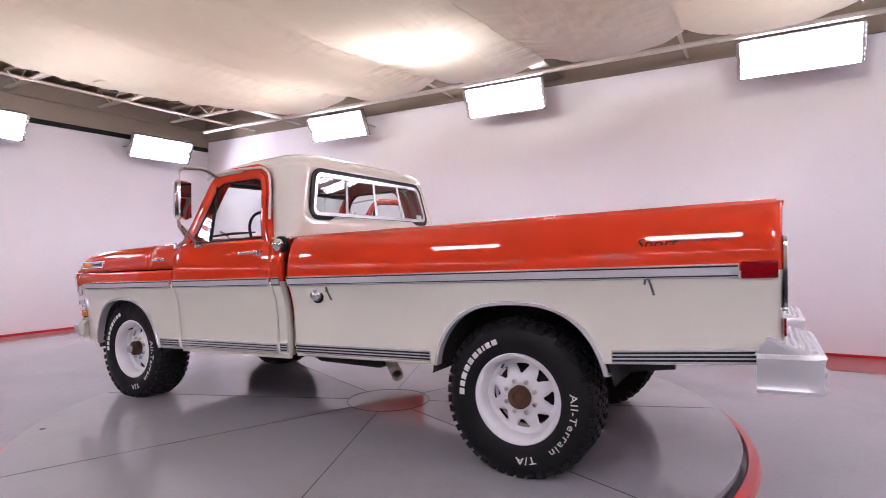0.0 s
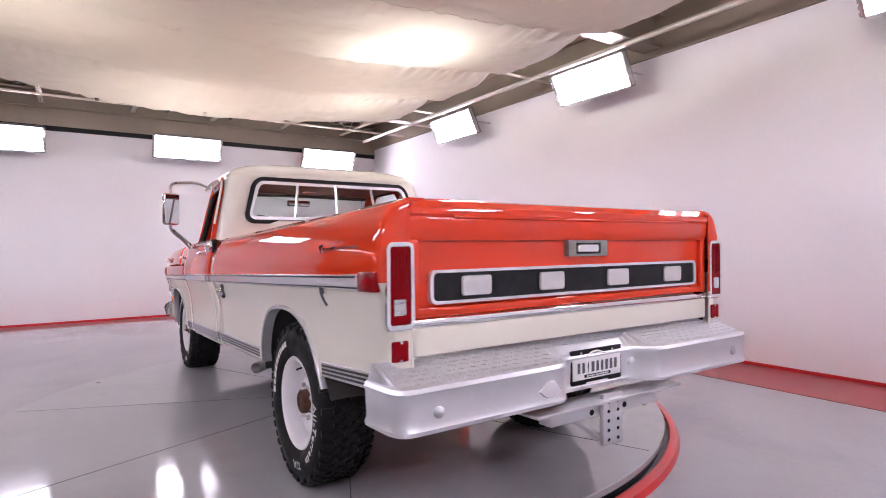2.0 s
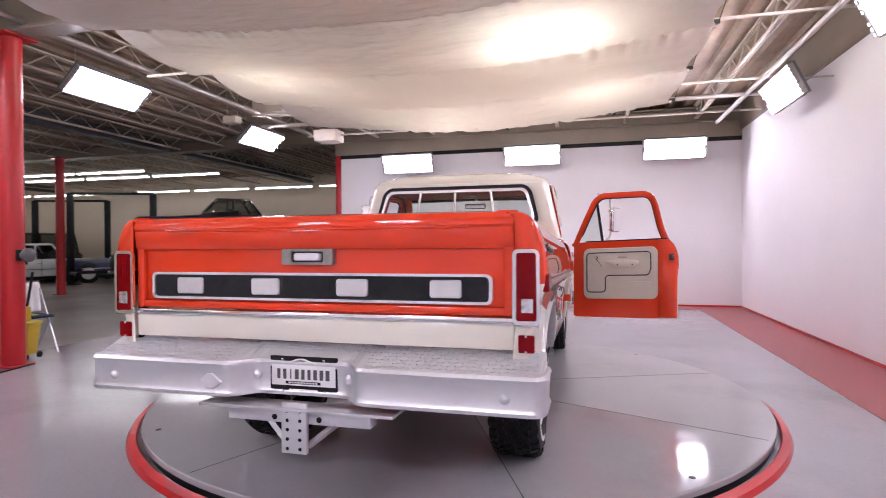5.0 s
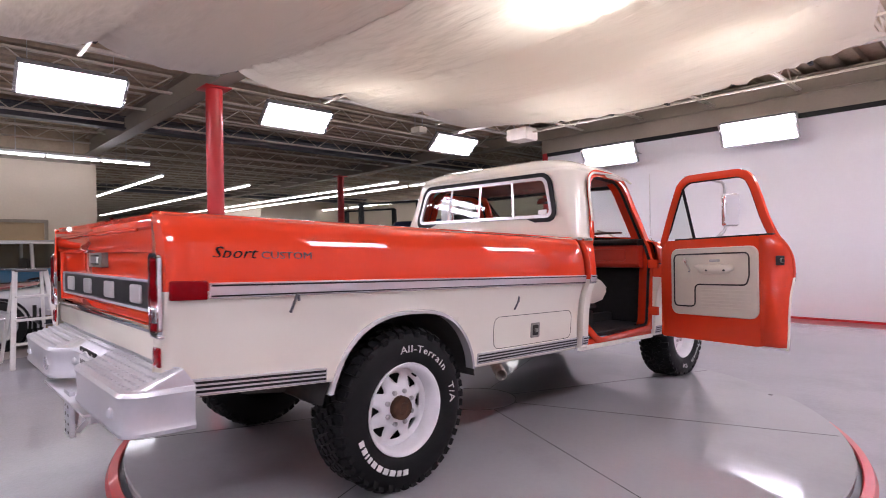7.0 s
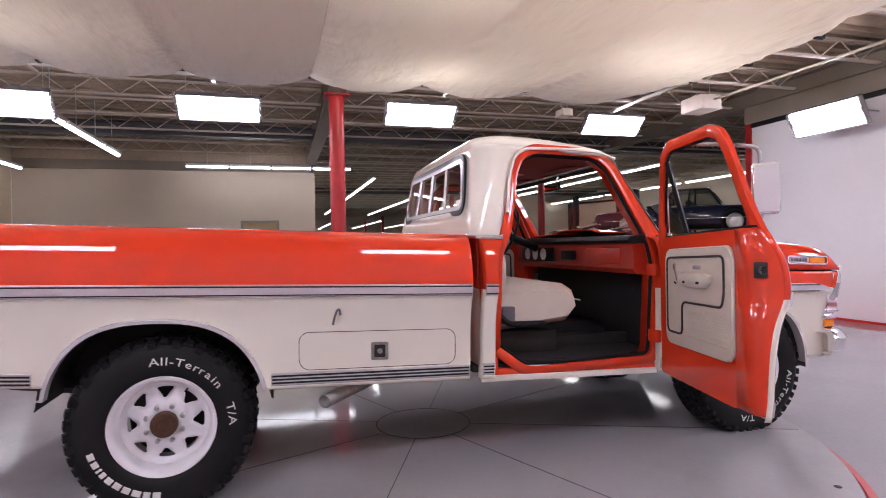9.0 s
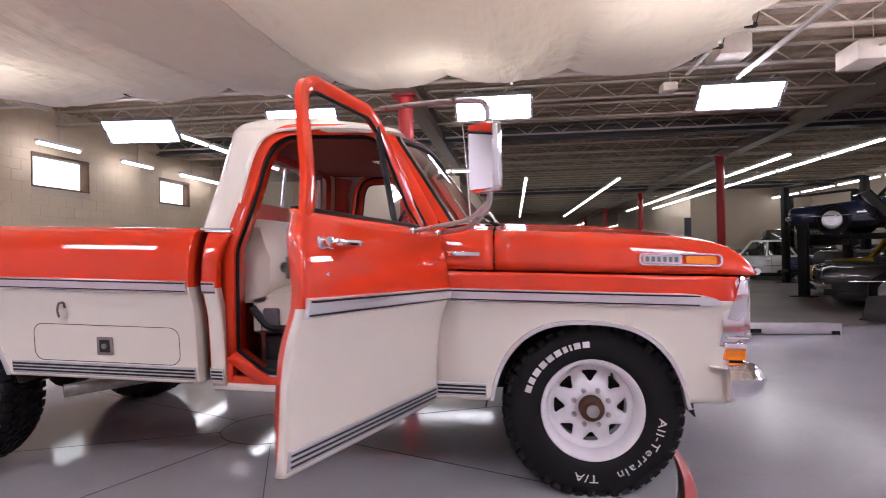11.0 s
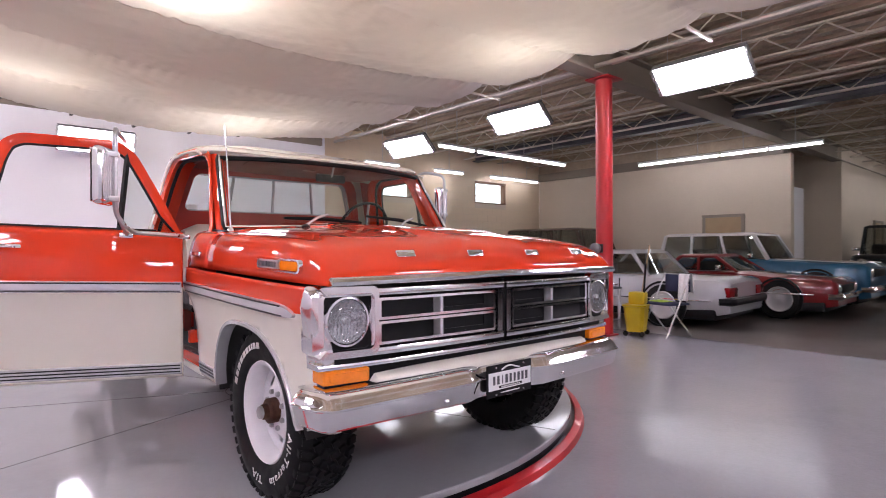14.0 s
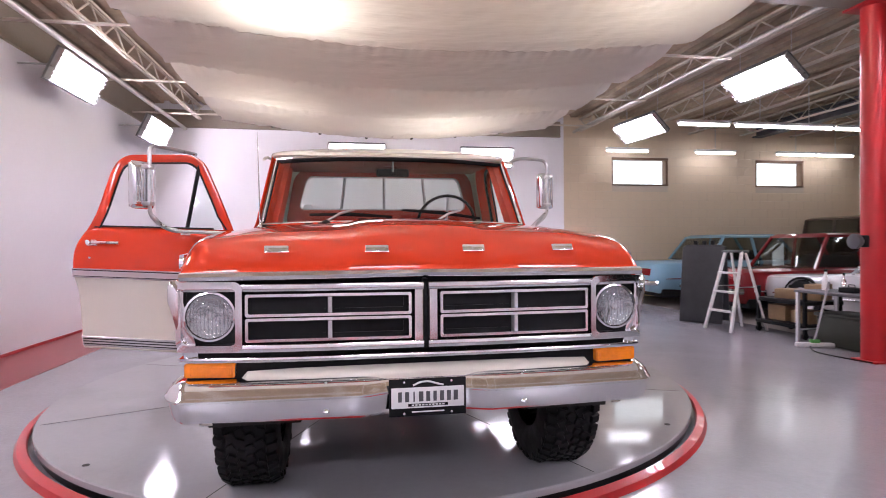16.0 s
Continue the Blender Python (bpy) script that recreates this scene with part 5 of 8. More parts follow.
def hood_ring(y):
    hs = hood_side(y)
    t = interp(y, [(2.58, 1.0), (3.6, 0.9), (3.9, 0.6), (4.0, 0.35), (4.035, 0.1)])
    out = []
    nose = interp(y, [(3.7, 0.0), (3.95, 0.35), (4.035, 1.0)])
    for k in span(-1, 1, 88):
        a = abs(k)
        if a > 0.86:
            q = (a - 0.86) / 0.14
            x = 0.895 + 0.07 * math.sin(q * math.pi / 2)
            z = hs - (hs - 1.126) * (1 - math.cos(q * math.pi / 2)) - 0.004
        else:
            x = a / 0.86 * 0.895
            crown = 0.036 * (1 - (x / 0.9) ** 2) * t
            bulge = 0.020 * t / (1 + math.exp((x - 0.27) * 46)) + 0.012 * t / (1 + math.exp((x - 0.76) * 50))
            z = hs + crown + bulge
        x *= interp(y, [(3.2, 1.0), (3.6, 0.992), (3.85, 0.978), (3.96, 0.962), (4.035, 0.945)])
        yy = y + 0.035 * (1 - (x / 0.93) ** 2) * interp(y, [(3.4, 0), (3.95, 1)])
        if z < 1.126:
            z = 1.126
        yy -= interp(y, [(3.4, 0.0), (3.9, 0.03)])
        out.append((math.copysign(x, k), yy, z))
    return out


bm = bmesh.new()
V = loft(bm, [hood_ring(y) for y in span(2.905, 3.7, 10) + [3.78, 3.85, 3.90, 3.94, 3.97, 3.99, 4.005, 4.018, 4.028, 4.035]], closed=False)
lip = V[-1]
low = [bm.verts.new((v.co.x * 0.998, v.co.y + 0.001, 1.146 - 0.012 * abs(v.co.x))) for v in lip]
bk = [bm.verts.new((v.co.x * 0.99, v.co.y - 0.05, 1.15 - 0.012 * abs(v.co.x))) for v in lip]
for P, Q in ((lip, low), (low, bk)):
    for i in range(len(P) - 1):
        bm.faces.new((P[i], P[i + 1], Q[i + 1], Q[i]))
hood = tp("hood", bm, RED, None, "red hood with a raised middle", 35)
thicken(hood, 0.008)
tp("hood_trim", tube(bmesh.new(), [(x, 4.013 + 0.035 * (1 - (x / 0.93) ** 2), 1.150 - 0.010 * abs(x)) for x in span(-0.905, 0.905, 24)], 0.016, 8), CHROME, hood, "chrome hood edge strip")
for xc in (-0.565, -0.19, 0.19, 0.565):
    bm = boxed((-0.045, -0.006, -0.015), (0.045, 0.006, 0.015), 0.004, 2, Matrix.Translation((xc, 3.984 + 0.035 * (1 - (xc / 0.93) ** 2), 1.225 + 0.014)) @ pose(0, 0, 0, 28))
    tp("emblem_block", bm, CHROME, hood, "plain chrome emblem block")
bm = bmesh.new()
loft(bm, [hood_ring(y) for y in span(2.60, 2.897, 6)], closed=False)
cw = tp("cowl", bm, RED, None, "red cowl panel ahead of the windshield", 35)
thicken(cw, 0.008)
for i in range(14):
    xx = -0.5 + i * 0.077
    zt = max(z for x, y, z in hood_ring(2.85) if abs(x - xx - 0.022) < 0.03)
    tp("cowl_slot", boxed((xx, 2.82, zt - 0.02), (xx + 0.045, 2.87, zt + 0.0015)), BLACK, cw, "dark air slot")
# antenna
an = tp("antenna", lathe(bmesh.new(), [(1.300, 0.022), (1.325, 0.016), (1.34, 0.006)], 12, "z", (0.805, 2.79, 0)), CHROME, None, "thin whip antenna")
tp("mast", tube(bmesh.new(), [(0.805, 2.79, 1.33), (0.812, 2.775, 1.6), (0.822, 2.755, 1.88)], [0.0045, 0.004, 0.0025], 6), CHROME, an)

# front end
def fr(a, b, c):
    """Places on the front: a across, b up, c outward; the face bows back at its ends."""
    return (a, 3.992 - 0.05 * (abs(a) / 0.93) ** 3 + c, b + 0.02)


gr = tp("grille", boxed((-0.88, 3.86, 0.70), (0.88, 3.90, 1.14), 0.004), BLACK, None, "bright grille on a black ground")
tp("grille_black", boxed((-0.90, 3.90, 0.745), (0.90, 3.955, 1.135), 0.004), BLACK, gr, "black grille back")


def bar(bm, x0, x1, z0, z1, c0, c1, n=10):
    rings = []
    for a in span(x0, x1, n):
        w = (z1 - z0) * 0.18
        rings.append([fr(a, z0, c0), fr(a, z0 + w * 0.3, c1 - w * 0.3), fr(a, z0 + w, c1), fr(a, z1 - w, c1), fr(a, z1 - w * 0.3, c1 - w * 0.3), fr(a, z1, c0)])
    loft(bm, rings)


for s in (-1, 1):
    bm = bmesh.new()
    xi, xo = 0.010, 0.925
    for z0, z1 in ((1.060, 1.090), (0.832, 0.862)):
        bar(bm, s * xi, s * xo, z0, z1, -0.06, 0.028)
    for x0, x1 in ((0.010, 0.048), (0.69, 0.722)):
        rings = []
        for z in span(0.862, 1.060, 3):
            rings.append([fr(s * x0, z, -0.06), fr(s * (x0 + 0.004), z, 0.024), fr(s * (x1 - 0.004), z, 0.024), fr(s * x1, z, -0.06)])
        loft(bm, rings)
    tp("grille_frame", bm, ARGENT, gr, "bright outer grille frame", 30)
    # two long loops, one above the other, each split by an upright
    for zc, lh in ((1.007, 0.086), (0.914, 0.09)):
        def put(a, b, c, s=s, zc=zc):
            return fr(s * (0.37 + a), zc + b, c - 0.045)
        lp = tp("grille_loop", ring_plate(bmesh.new(), rounded(0.626, lh, 0.008, 3), rounded(0.604, lh - 0.022, 0.005, 3), put, 0.062, 0.003), ARGENT, gr, "bright rectangular grille loop")
        tp("loop_wall", ring_plate(bmesh.new(), rounded(0.604, lh - 0.02, 0.005, 3), rounded(0.572, lh - 0.044, 0.004, 3), put, 0.006, 0.012), BLACK, lp)
        tp("loop_bar", boxed((s * 0.37 - 0.008, 3.935, zc - 0.016), (s * 0.37 + 0.008, 4.002, zc + 0.056), 0.003), SATIN, lp, "upright bar")
    # head lamp pod
    def put(a, b, c, s=s):
        return fr(s * (0.812 + a), 0.968 + b, c)
    hl = tp("head_light", plate(bmesh.new(), rounded(0.2, 0.21, 0.025, 4), lambda a, b, c: put(a, b, c - 0.05), 0.052), BLACK, None, "round sealed-beam head light in a black plate")
    cy = put(0, 0, 0)[1]
    prof = [(cy - 0.01, 0.094), (cy + 0.018, 0.094), (cy + 0.02, 0.086), (cy + 0.012, 0.084)]
    tp("lamp_ring", lathe(bmesh.new(), prof, 32, "y", (s * 0.812, 0, 0.988)), CHROME, hl, "chrome ring")
    dome = [(cy + 0.010, 0.0845)] + [(cy + 0.012 + 0.026 * math.sin(radians(a)), 0.084 * math.cos(radians(a))) for a in range(0, 90, 12)] + [(cy + 0.038, 0.0001)]
    bowl = [(cy + 0.014, 0.083), (cy + 0.010, 0.06), (cy + 0.006, 0.03), (cy + 0.005, 0.0001)]
    tp("reflector_bowl", lathe(bmesh.new(), bowl, 32, "y", (s * 0.812, 0, 0.988)), LENS_CLEAR, hl, "bright reflector bowl")
    tp("bulb_shield", lathe(bmesh.new(), [(cy + 0.004, 0.014), (cy + 0.016, 0.013), (cy + 0.018, 0.0001)], 16, "y", (s * 0.812, 0, 0.988)), SATIN, hl)
    gl = tp("lamp_glass", lathe(bmesh.new(), dome, 32, "y", (s * 0.812, 0, 0.988)), LAMP_GLASS, hl, "fluted clear lens")
    gl.visible_shadow = False
    for k in range(-5, 6):
        xx = k * 0.0135
        zz = math.sqrt(0.078 ** 2 - xx ** 2)
        pts = [(s * 0.812 + xx, cy + 0.013 + 0.026 * math.sqrt(max(0.0, 1 - (xx ** 2 + q * q) / 0.0841 ** 2)), 0.988 + q) for q in span(-zz, zz, 8)]
        tp("lens_flute", tube(bmesh.new(), pts, 0.0022, 5), LAMP_GLASS, gl)
    # bright surround of the pod, wrapping the corner
    bm = bmesh.new()
    outer = rounded(0.250, 0.262, 0.03, 5)
    ring_plate(bm, [(a + 0.004, b) for a, b in outer], rounded(0.203, 0.212, 0.026, 5), lambda a, b, c: put(a, b, c - 0.05 - (0.03 if a > 0.12 else 0)), 0.085)
    tp("lamp_surround", bm, ARGENT, hl, "bright surround")
    bm = bmesh.new()
    rings = []
    for z in (0.815, 0.827, 0.87, 0.95, 1.04, 1.10, 1.122):
        k = body_x(z, 3.9) + interp(z, [(0.815, 0.004), (0.827, 0.013), (1.10, 0.013), (1.122, 0.004)])
        yr = interp(z, [(0.815, 3.85), (0.95, 3.88), (1.122, 3.93)])
        yf = interp(z, [(0.815, 3.955), (0.835, 3.965), (1.10, 3.965), (1.122, 3.948)])
        rings.append([(s * (k - 0.03), yr, z), (s * k, yr, z), (s * (k + 0.002), (yr + yf) / 2, z), (s * (k - 0.006), yf - 0.012, z), (s * (k - 0.022), yf, z), (s * (k - 0.06), yf - 0.005, z)])
    loft(bm, rings)
    tp("corner_cap", bm, ARGENT, hl, "bright corner cap", 50)
    # lower chrome strip and turn lamp
    def put2(a, b, c, s=s):
        return fr(s * (0.815 + a), 0.764 + b, c)
    tl = tp("turn_light", plate(bmesh.new(), rounded(0.186, 0.052, 0.006, 3), lambda a, b, c: put2(a, b, c - 0.06), 0.08, 0.006), LENS_AMBER, None, "amber turn signal under the head light")
    tp("lens_rib", plate(bmesh.new(), rounded(0.15, 0.03, 0.006, 3, -0.005), lambda a, b, c: put2(a, b, c + 0.015), 0.009, 0.003), LENS_AMBER, tl)
    xw = body_x(0.77, 3.9) + 0.002
    bm = boxed((min(s * 0.89, s * xw), 3.868, 0.758), (max(s * 0.89, s * xw), 3.94, 0.810), 0.016, 3)
    tp("lens_wrap", bm, LENS_AMBER, tl)
bm = bmesh.new()
bar(bm, -0.925, 0.925, 0.792, 0.812, -0.07, 0.016, 24)
tp("lower_strip", bm, ARGENT, gr, "bright lower strip")
tp("centre_bar", boxed((-0.0095, 3.91, 0.85), (0.0095, 4.008, 1.12), 0.003), BLACK, gr, "black centre gap")
tp("lower_black", boxed((-0.72, 3.88, 0.772), (0.72, 3.95, 0.80), 0.003), BLACK, gr)
# cream valance with its black slot
bm = bmesh.new()
rings = []
for a in span(-0.93, 0.93, 30):
    yb = -0.05 * (abs(a) / 0.93) ** 3
    k = interp(abs(a), [(0.70, 0.0), (0.73, 1.0)])        # it drops behind the turn lamps
    rings.append([(a, 3.86 + yb, 0.783 - 0.05 * k), (a, 3.962 + yb - 0.04 * k, 0.778 - 0.05 * k), (a, 4.0 + yb - 0.06 * k, 0.764 - 0.05 * k), (a, 4.008 + yb - 0.06 * k, 0.75 - 0.04 * k), (a, 3.985 + yb - 0.03 * k, 0.59), (a, 3.93 + yb, 0.58)])
loft(bm, rings, closed=False)
thicken(tp("front_valance", bm, CREAM, None, "cream front valance", 40), 0.006)

# front bumper
bm = bmesh.new()
rings = []
for a in span(-1, 1, 96):
    t = abs(a)
    q = max(0.0, (t - 0.8) / 0.2)
    x = 0.885 * t / 0.8 if t < 0.8 else 0.885 + 0.1 * math.sin(q * math.pi / 2)
    y = 4.066 - 0.035 * min(t, 0.8) ** 2 - 0.17 * (1 - math.cos(q * math.pi / 2))
    dip = interp(x, [(0.165, 0.032), (0.25, 0.0)])
    y -= dip
    x = math.copysign(x, a)
    lo = 0.596 + 0.010 * t
    sg, al = math.copysign(1, a), q * math.pi / 2
    prof = [(-0.10, 0.748), (-0.07, 0.751), (-0.04, 0.744), (-0.014, 0.722), (-0.002, 0.700), (0.005, 0.692), (0.004, 0.686),
            (-0.001, 0.681), (-0.012, lo + 0.03), (-0.018, lo + 0.010), (-0.028, lo), (-0.05, lo + 0.004), (-0.05, 0.70)]
    rings.append([(x + sg * o * math.sin(al), y + o * math.cos(al), z) for o, z in prof])
loft(bm, rings)
fb = tp("front_bumper", bm, CHROME, None, "chrome front bumper with a dip for the plate", 28)
for xx in (-0.385, 0.385):
    tp("bumper_bolt", lathe(bmesh.new(), [(4.032, 0.014), (4.054, 0.013), (4.059, 0.007), (4.060, 0.0001)], 14, "y", (xx, 0, 0.63)), CHROME, fb)
    tp("bumper_bolt", lathe(bmesh.new(), [(0.722, 0.012), (0.738, 0.01), (0.742, 0.0001)], 12, "z", (xx, 4.024, 0)), CHROME, fb)


def licence(at, parent, name):
    """A dealer's plate: black surround, white ground, its writing as plain bars."""
    p = part(name, boxed((-0.155, -0.008, -0.079), (0.155, 0.0, 0.079), 0.006), BLACK, parent, "black framed plate with a white field", 38, at)
    part("field", boxed((-0.146, 0.0, -0.043), (0.146, 0.003, 0.043), 0.003), PLATE_WHITE, p, "white field", 38, at)
    for i, w in enumerate((0.018, 0.016, 0.017, 0.014, 0.016, 0.018, 0.006, 0.016, 0.015)):
        bm = boxed((-w / 2, 0.003, -0.016), (w / 2, 0.0045, 0.026), 0.002, 1, Matrix.Translation((-0.112 + i * 0.028, 0, 0)))
        part("letter_bar", bm, DARK_STEEL, p, "plain black bar", 38, at)
    part("caption_strip", boxed((-0.08, 0.003, -0.036), (0.08, 0.0042, -0.024), 0.001, 1), BLACK, p, "black strip", 38, at)
    for i in range(10):
        part("caption_bar", boxed((-0.066 + i * 0.0136, 0.0042, -0.033), (-0.057 + i * 0.0136, 0.005, -0.027)), PLATE_WHITE, p, "", 0, at)
    part("foot_bar", boxed((-0.065, 0.0, -0.062), (0.065, 0.002, -0.057)), PLATE_WHITE, p, "pale bar", 0, at)
    pts = [(-0.062, 0.003, 0.05), (-0.03, 0.003, 0.058), (-0.005, 0.003, 0.068), (0.03, 0.003, 0.066), (0.06, 0.003, 0.052)]
    part("emblem_line", tube(bmesh.new(), bent(pts, 0.02), 0.004, 6), PLATE_WHITE, p, "plain white emblem line", 38, at)
    for sx in (-1, 1):
        for sz in (-1, 1):
            part("plate_screw", lathe(bmesh.new(), [(0.0, 0.006), (0.003, 0.005), (0.0035, 0.0001)], 10, "y", (sx * 0.095, 0, sz * 0.065)), CHROME, p, "", 38, at)
    return p


licence(RAKE @ Matrix.Translation((0, 4.048, 0.667)) @ Matrix.Diagonal((0.97, 1, 0.92, 1)), fb, "front_plate")

# rear step bumper
RB = -1.276
bm = bmesh.new()
half = []
for a in span(0, 1, 40):
    t = a
    if t < 0.88:
        x = t / 0.88 * 0.945
        y = RB
    else:
        q = (t - 0.88) / 0.12
        x = 0.945 + 0.05 * math.sin(q * math.pi / 2)
        y = RB + 0.05 * (1 - math.cos(q * math.pi / 2)) + 0.06 * max(0, q - 0.5)
    y += 0.105 / (1 + math.exp((x - 0.245) * 60))
    half.append((x, y))
half.append((0.995, -1.16)), half.append((0.995, -1.055))
full = [(-x, y) for x, y in half[::-1]] + half[1:]
rings = []
for x, y in full:
    zt, zb = 0.692, 0.537
    if abs(x) < 0.975:
        rings.append([(x, y + 0.03, zt - 0.012), (x, y + 0.012, zt), (x, y - 0.004, zt - 0.004), (x, y - 0.012, zt - 0.018), (x, y - 0.006, zt - 0.034), (x, y - 0.002, zb + 0.034), (x, y - 0.01, zb + 0.018), (x, y - 0.006, zb + 0.004), (x, y + 0.02, zb), (x, y + 0.02, zb + 0.03)])
    else:
        sg = math.copysign(1, x)
        rings.append([(x - sg * 0.03, y, zt - 0.012), (x - sg * 0.012, y, zt), (x + sg * 0.004, y, zt - 0.004), (x + sg * 0.012, y, zt - 0.018), (x + sg * 0.006, y, zt - 0.034), (x + sg * 0.002, y, zb + 0.034), (x + sg * 0.01, y, zb + 0.018), (x + sg * 0.006, y, zb + 0.004), (x - sg * 0.02, y, zb), (x - sg * 0.02, y, zb + 0.03)])
loft(bm, rings)
rb = tp("rear_bumper", bm, BUMPER_SILVER, None, "silver painted step bumper with tread plate on top", 35)
# tread plate: a deck with raised bars
bm = bmesh.new()
pl = [(x, y + 0.008) for x, y in full]
A = [bm.verts.new((x * 0.995, y, 0.686)) for x, y in pl]
B = [bm.verts.new((x * 0.995, -1.09, 0.75)) for x, y in pl]
for i in range(len(pl) - 1):
    if abs(A[i].co.y - B[i].co.y) > 1e-4 or abs(A[i + 1].co.y - B[i + 1].co.y) > 1e-4:
        try:
            bm.faces.new((A[i], A[i + 1], B[i + 1], B[i]))
        except ValueError:
            pass
tp("tread_plate", bm, BUMPER_SILVER, rb, "diamond tread plate", 0)
bm = bmesh.new()
for iy in range(7):
    y = -1.248 + iy * 0.025
    for ix in range(78):
        x = -0.96 + ix * 0.0249
        if abs(x) < 0.29 and y < -1.15:
            continue
        a = 45 if (ix + iy) % 2 else -45
        box(bm, (-0.011, -0.0025, 0), (0.011, 0.0025, 0.003), m=Matrix.Translation((x, y, 0.686 + 0.064 * (y + 1.268) / 0.178)) @ pose(0, 0, 0, 0, 0, a))
tr = tp("tread_pattern", bm, BUMPER_SILVER, rb, "small raised tread bars", 0)
tr["kind"] = "stuff"
for x in (-0.855, -0.21, 0.21, 0.855):
    yb = RB - 0.004 + 0.105 / (1 + math.exp((abs(x) - 0.245) * 60))
    tp("bumper_bolt", lathe(bmesh.new(), [(yb + 0.01, 0.02), (yb - 0.006, 0.019), (yb - 0.014, 0.01), (yb - 0.015, 0.0001)], 16, "y", (x, 0, 0.622 if abs(x) < 0.5 else 0.605)), BUMPER_SILVER, rb, "round bolt head")
bm = plate(bmesh.new(), [(-0.055, 0), (-0.03, 0.02), (-0.015, 0.034), (0.015, 0.034), (0.03, 0.02), (0.055, 0), (0.03, -0.02), (0.015, -0.028), (-0.015, -0.028), (-0.03, -0.02)], lambda a, b, c: (-0.37 + a, RB + 0.002 - c, 0.60 + b), 0.012, 0.003)
tp("bumper_emblem", bm, SATIN, rb, "plain grey shield emblem")
licence(RAKE @ Matrix.Translation((0, RB + 0.098, 0.624)) @ pose(0, 0, 0, 0, 0, 180), rb, "rear_plate")
# hitch
ht = tp("hitch", boxed((-0.32, -1.235, 0.44), (0.32, -1.165, 0.497), 0.005), BUMPER_SILVER, None, "silver painted drop hitch with drilled holes")
tp("hitch_shelf", boxed((-0.43, -1.28, 0.498), (0.43, -1.145, 0.51), 0.003), BUMPER_SILVER, ht)
tp("drop_plate", boxed((-0.056, -1.26, 0.325), (0.056, -1.237, 0.53), 0.004), BUMPER_SILVER, ht)
tp("ball_mount", lathe(bmesh.new(), [(-1.262, 0.026), (-1.165, 0.026)], 16, "y", (0, 0, 0.475)), BUMPER_SILVER, ht)
for sx in (-1, 1):
    tp("brace", tube(bmesh.new(), [(sx * 0.045, -1.225, 0.35), (sx * 0.17, -1.185, 0.45)], 0.014, 4), BUMPER_SILVER, ht)
    for i in range(5):
        tp("hole", lathe(bmesh.new(), [(-1.2605, 0.0001), (-1.2615, 0.0075), (-1.259, 0.0075)], 10, "y", (sx * 0.028, 0, 0.345 + i * 0.038)), BLACK, ht, "dark drilled hole")
    tp("hole", lathe(bmesh.new(), [(-1.2362, 0.0001), (-1.2372, 0.012), (-1.233, 0.012)], 10, "y", (sx * 0.1, 0, 0.462)), BLACK, ht, "dark drilled hole")

# frame, axles, exhaust
HUB_REAR, HUB_FRONT = 0.392, 0.382
for s in (-1, 1):
    tp("frame_rail", boxed((min(s * 0.40, s * 0.47), -1.15, 0.55), (max(s * 0.40, s * 0.47), 3.85, 0.69), 0.01), UNDER)
fl = tp("underfloor", boxed((-0.85, 1.50, 0.56), (0.85, 2.70, 0.60), 0.01), UNDER)
for y, hz in ((0.0, HUB_REAR), (3.327, HUB_FRONT)):
    part("axle", lathe(bmesh.new(), [(-0.72, 0.05), (-0.15, 0.05), (-0.08, 0.13 if y == 0 else 0.11), (0.08, 0.13 if y == 0 else 0.11), (0.15, 0.05), (0.72, 0.05)], 16, "x", (0, y, hz)), UNDER, truck)
part("drive_shaft", tube(bmesh.new(), [(0, 0.1, 0.42), (0, 2.2, 0.52)], 0.04, 10), UNDER, truck)
part("transmission", boxed((-0.16, 2.0, 0.36), (0.16, 3.1, 0.62), 0.05), UNDER, truck)
part("engine_block", boxed((-0.3, 2.9, 0.5), (0.3, 3.75, 0.95), 0.05), UNDER, truck)
for s in (-1, 1):
    part("leaf_spring", tube(bmesh.new(), [(s * 0.55, -0.7, 0.58), (s * 0.55, 0.0, 0.47), (s * 0.55, 0.7, 0.6)], 0.035, 6), UNDER, truck)
    pipe = part("exhaust_pipe", tube(bmesh.new(), bent([(s * 0.45, 1.9, 0.47), (s * 0.45, 1.1, 0.46), (s * 0.88, 0.72, 0.44)], 0.15), 0.034, 12, caps=False), WORN, truck, "side exhaust pipe with a dark tip")
    thicken(pipe, 0.004)
part("muffler", lathe(bmesh.new(), [(1.1, 0.08), (1.15, 0.1), (1.65, 0.1), (1.7, 0.08)], 16, "y", (-0.45, 0, 0.46)), UNDER, truck)
tank = part("fuel_tank", boxed((-0.75, 1.0, 0.5), (-0.5, 1.45, 0.72), 0.04), UNDER, truck)


# ---------------------------------------------------------------- wheels


def degrees_of(arc, r):
    return math.degrees(arc / r)


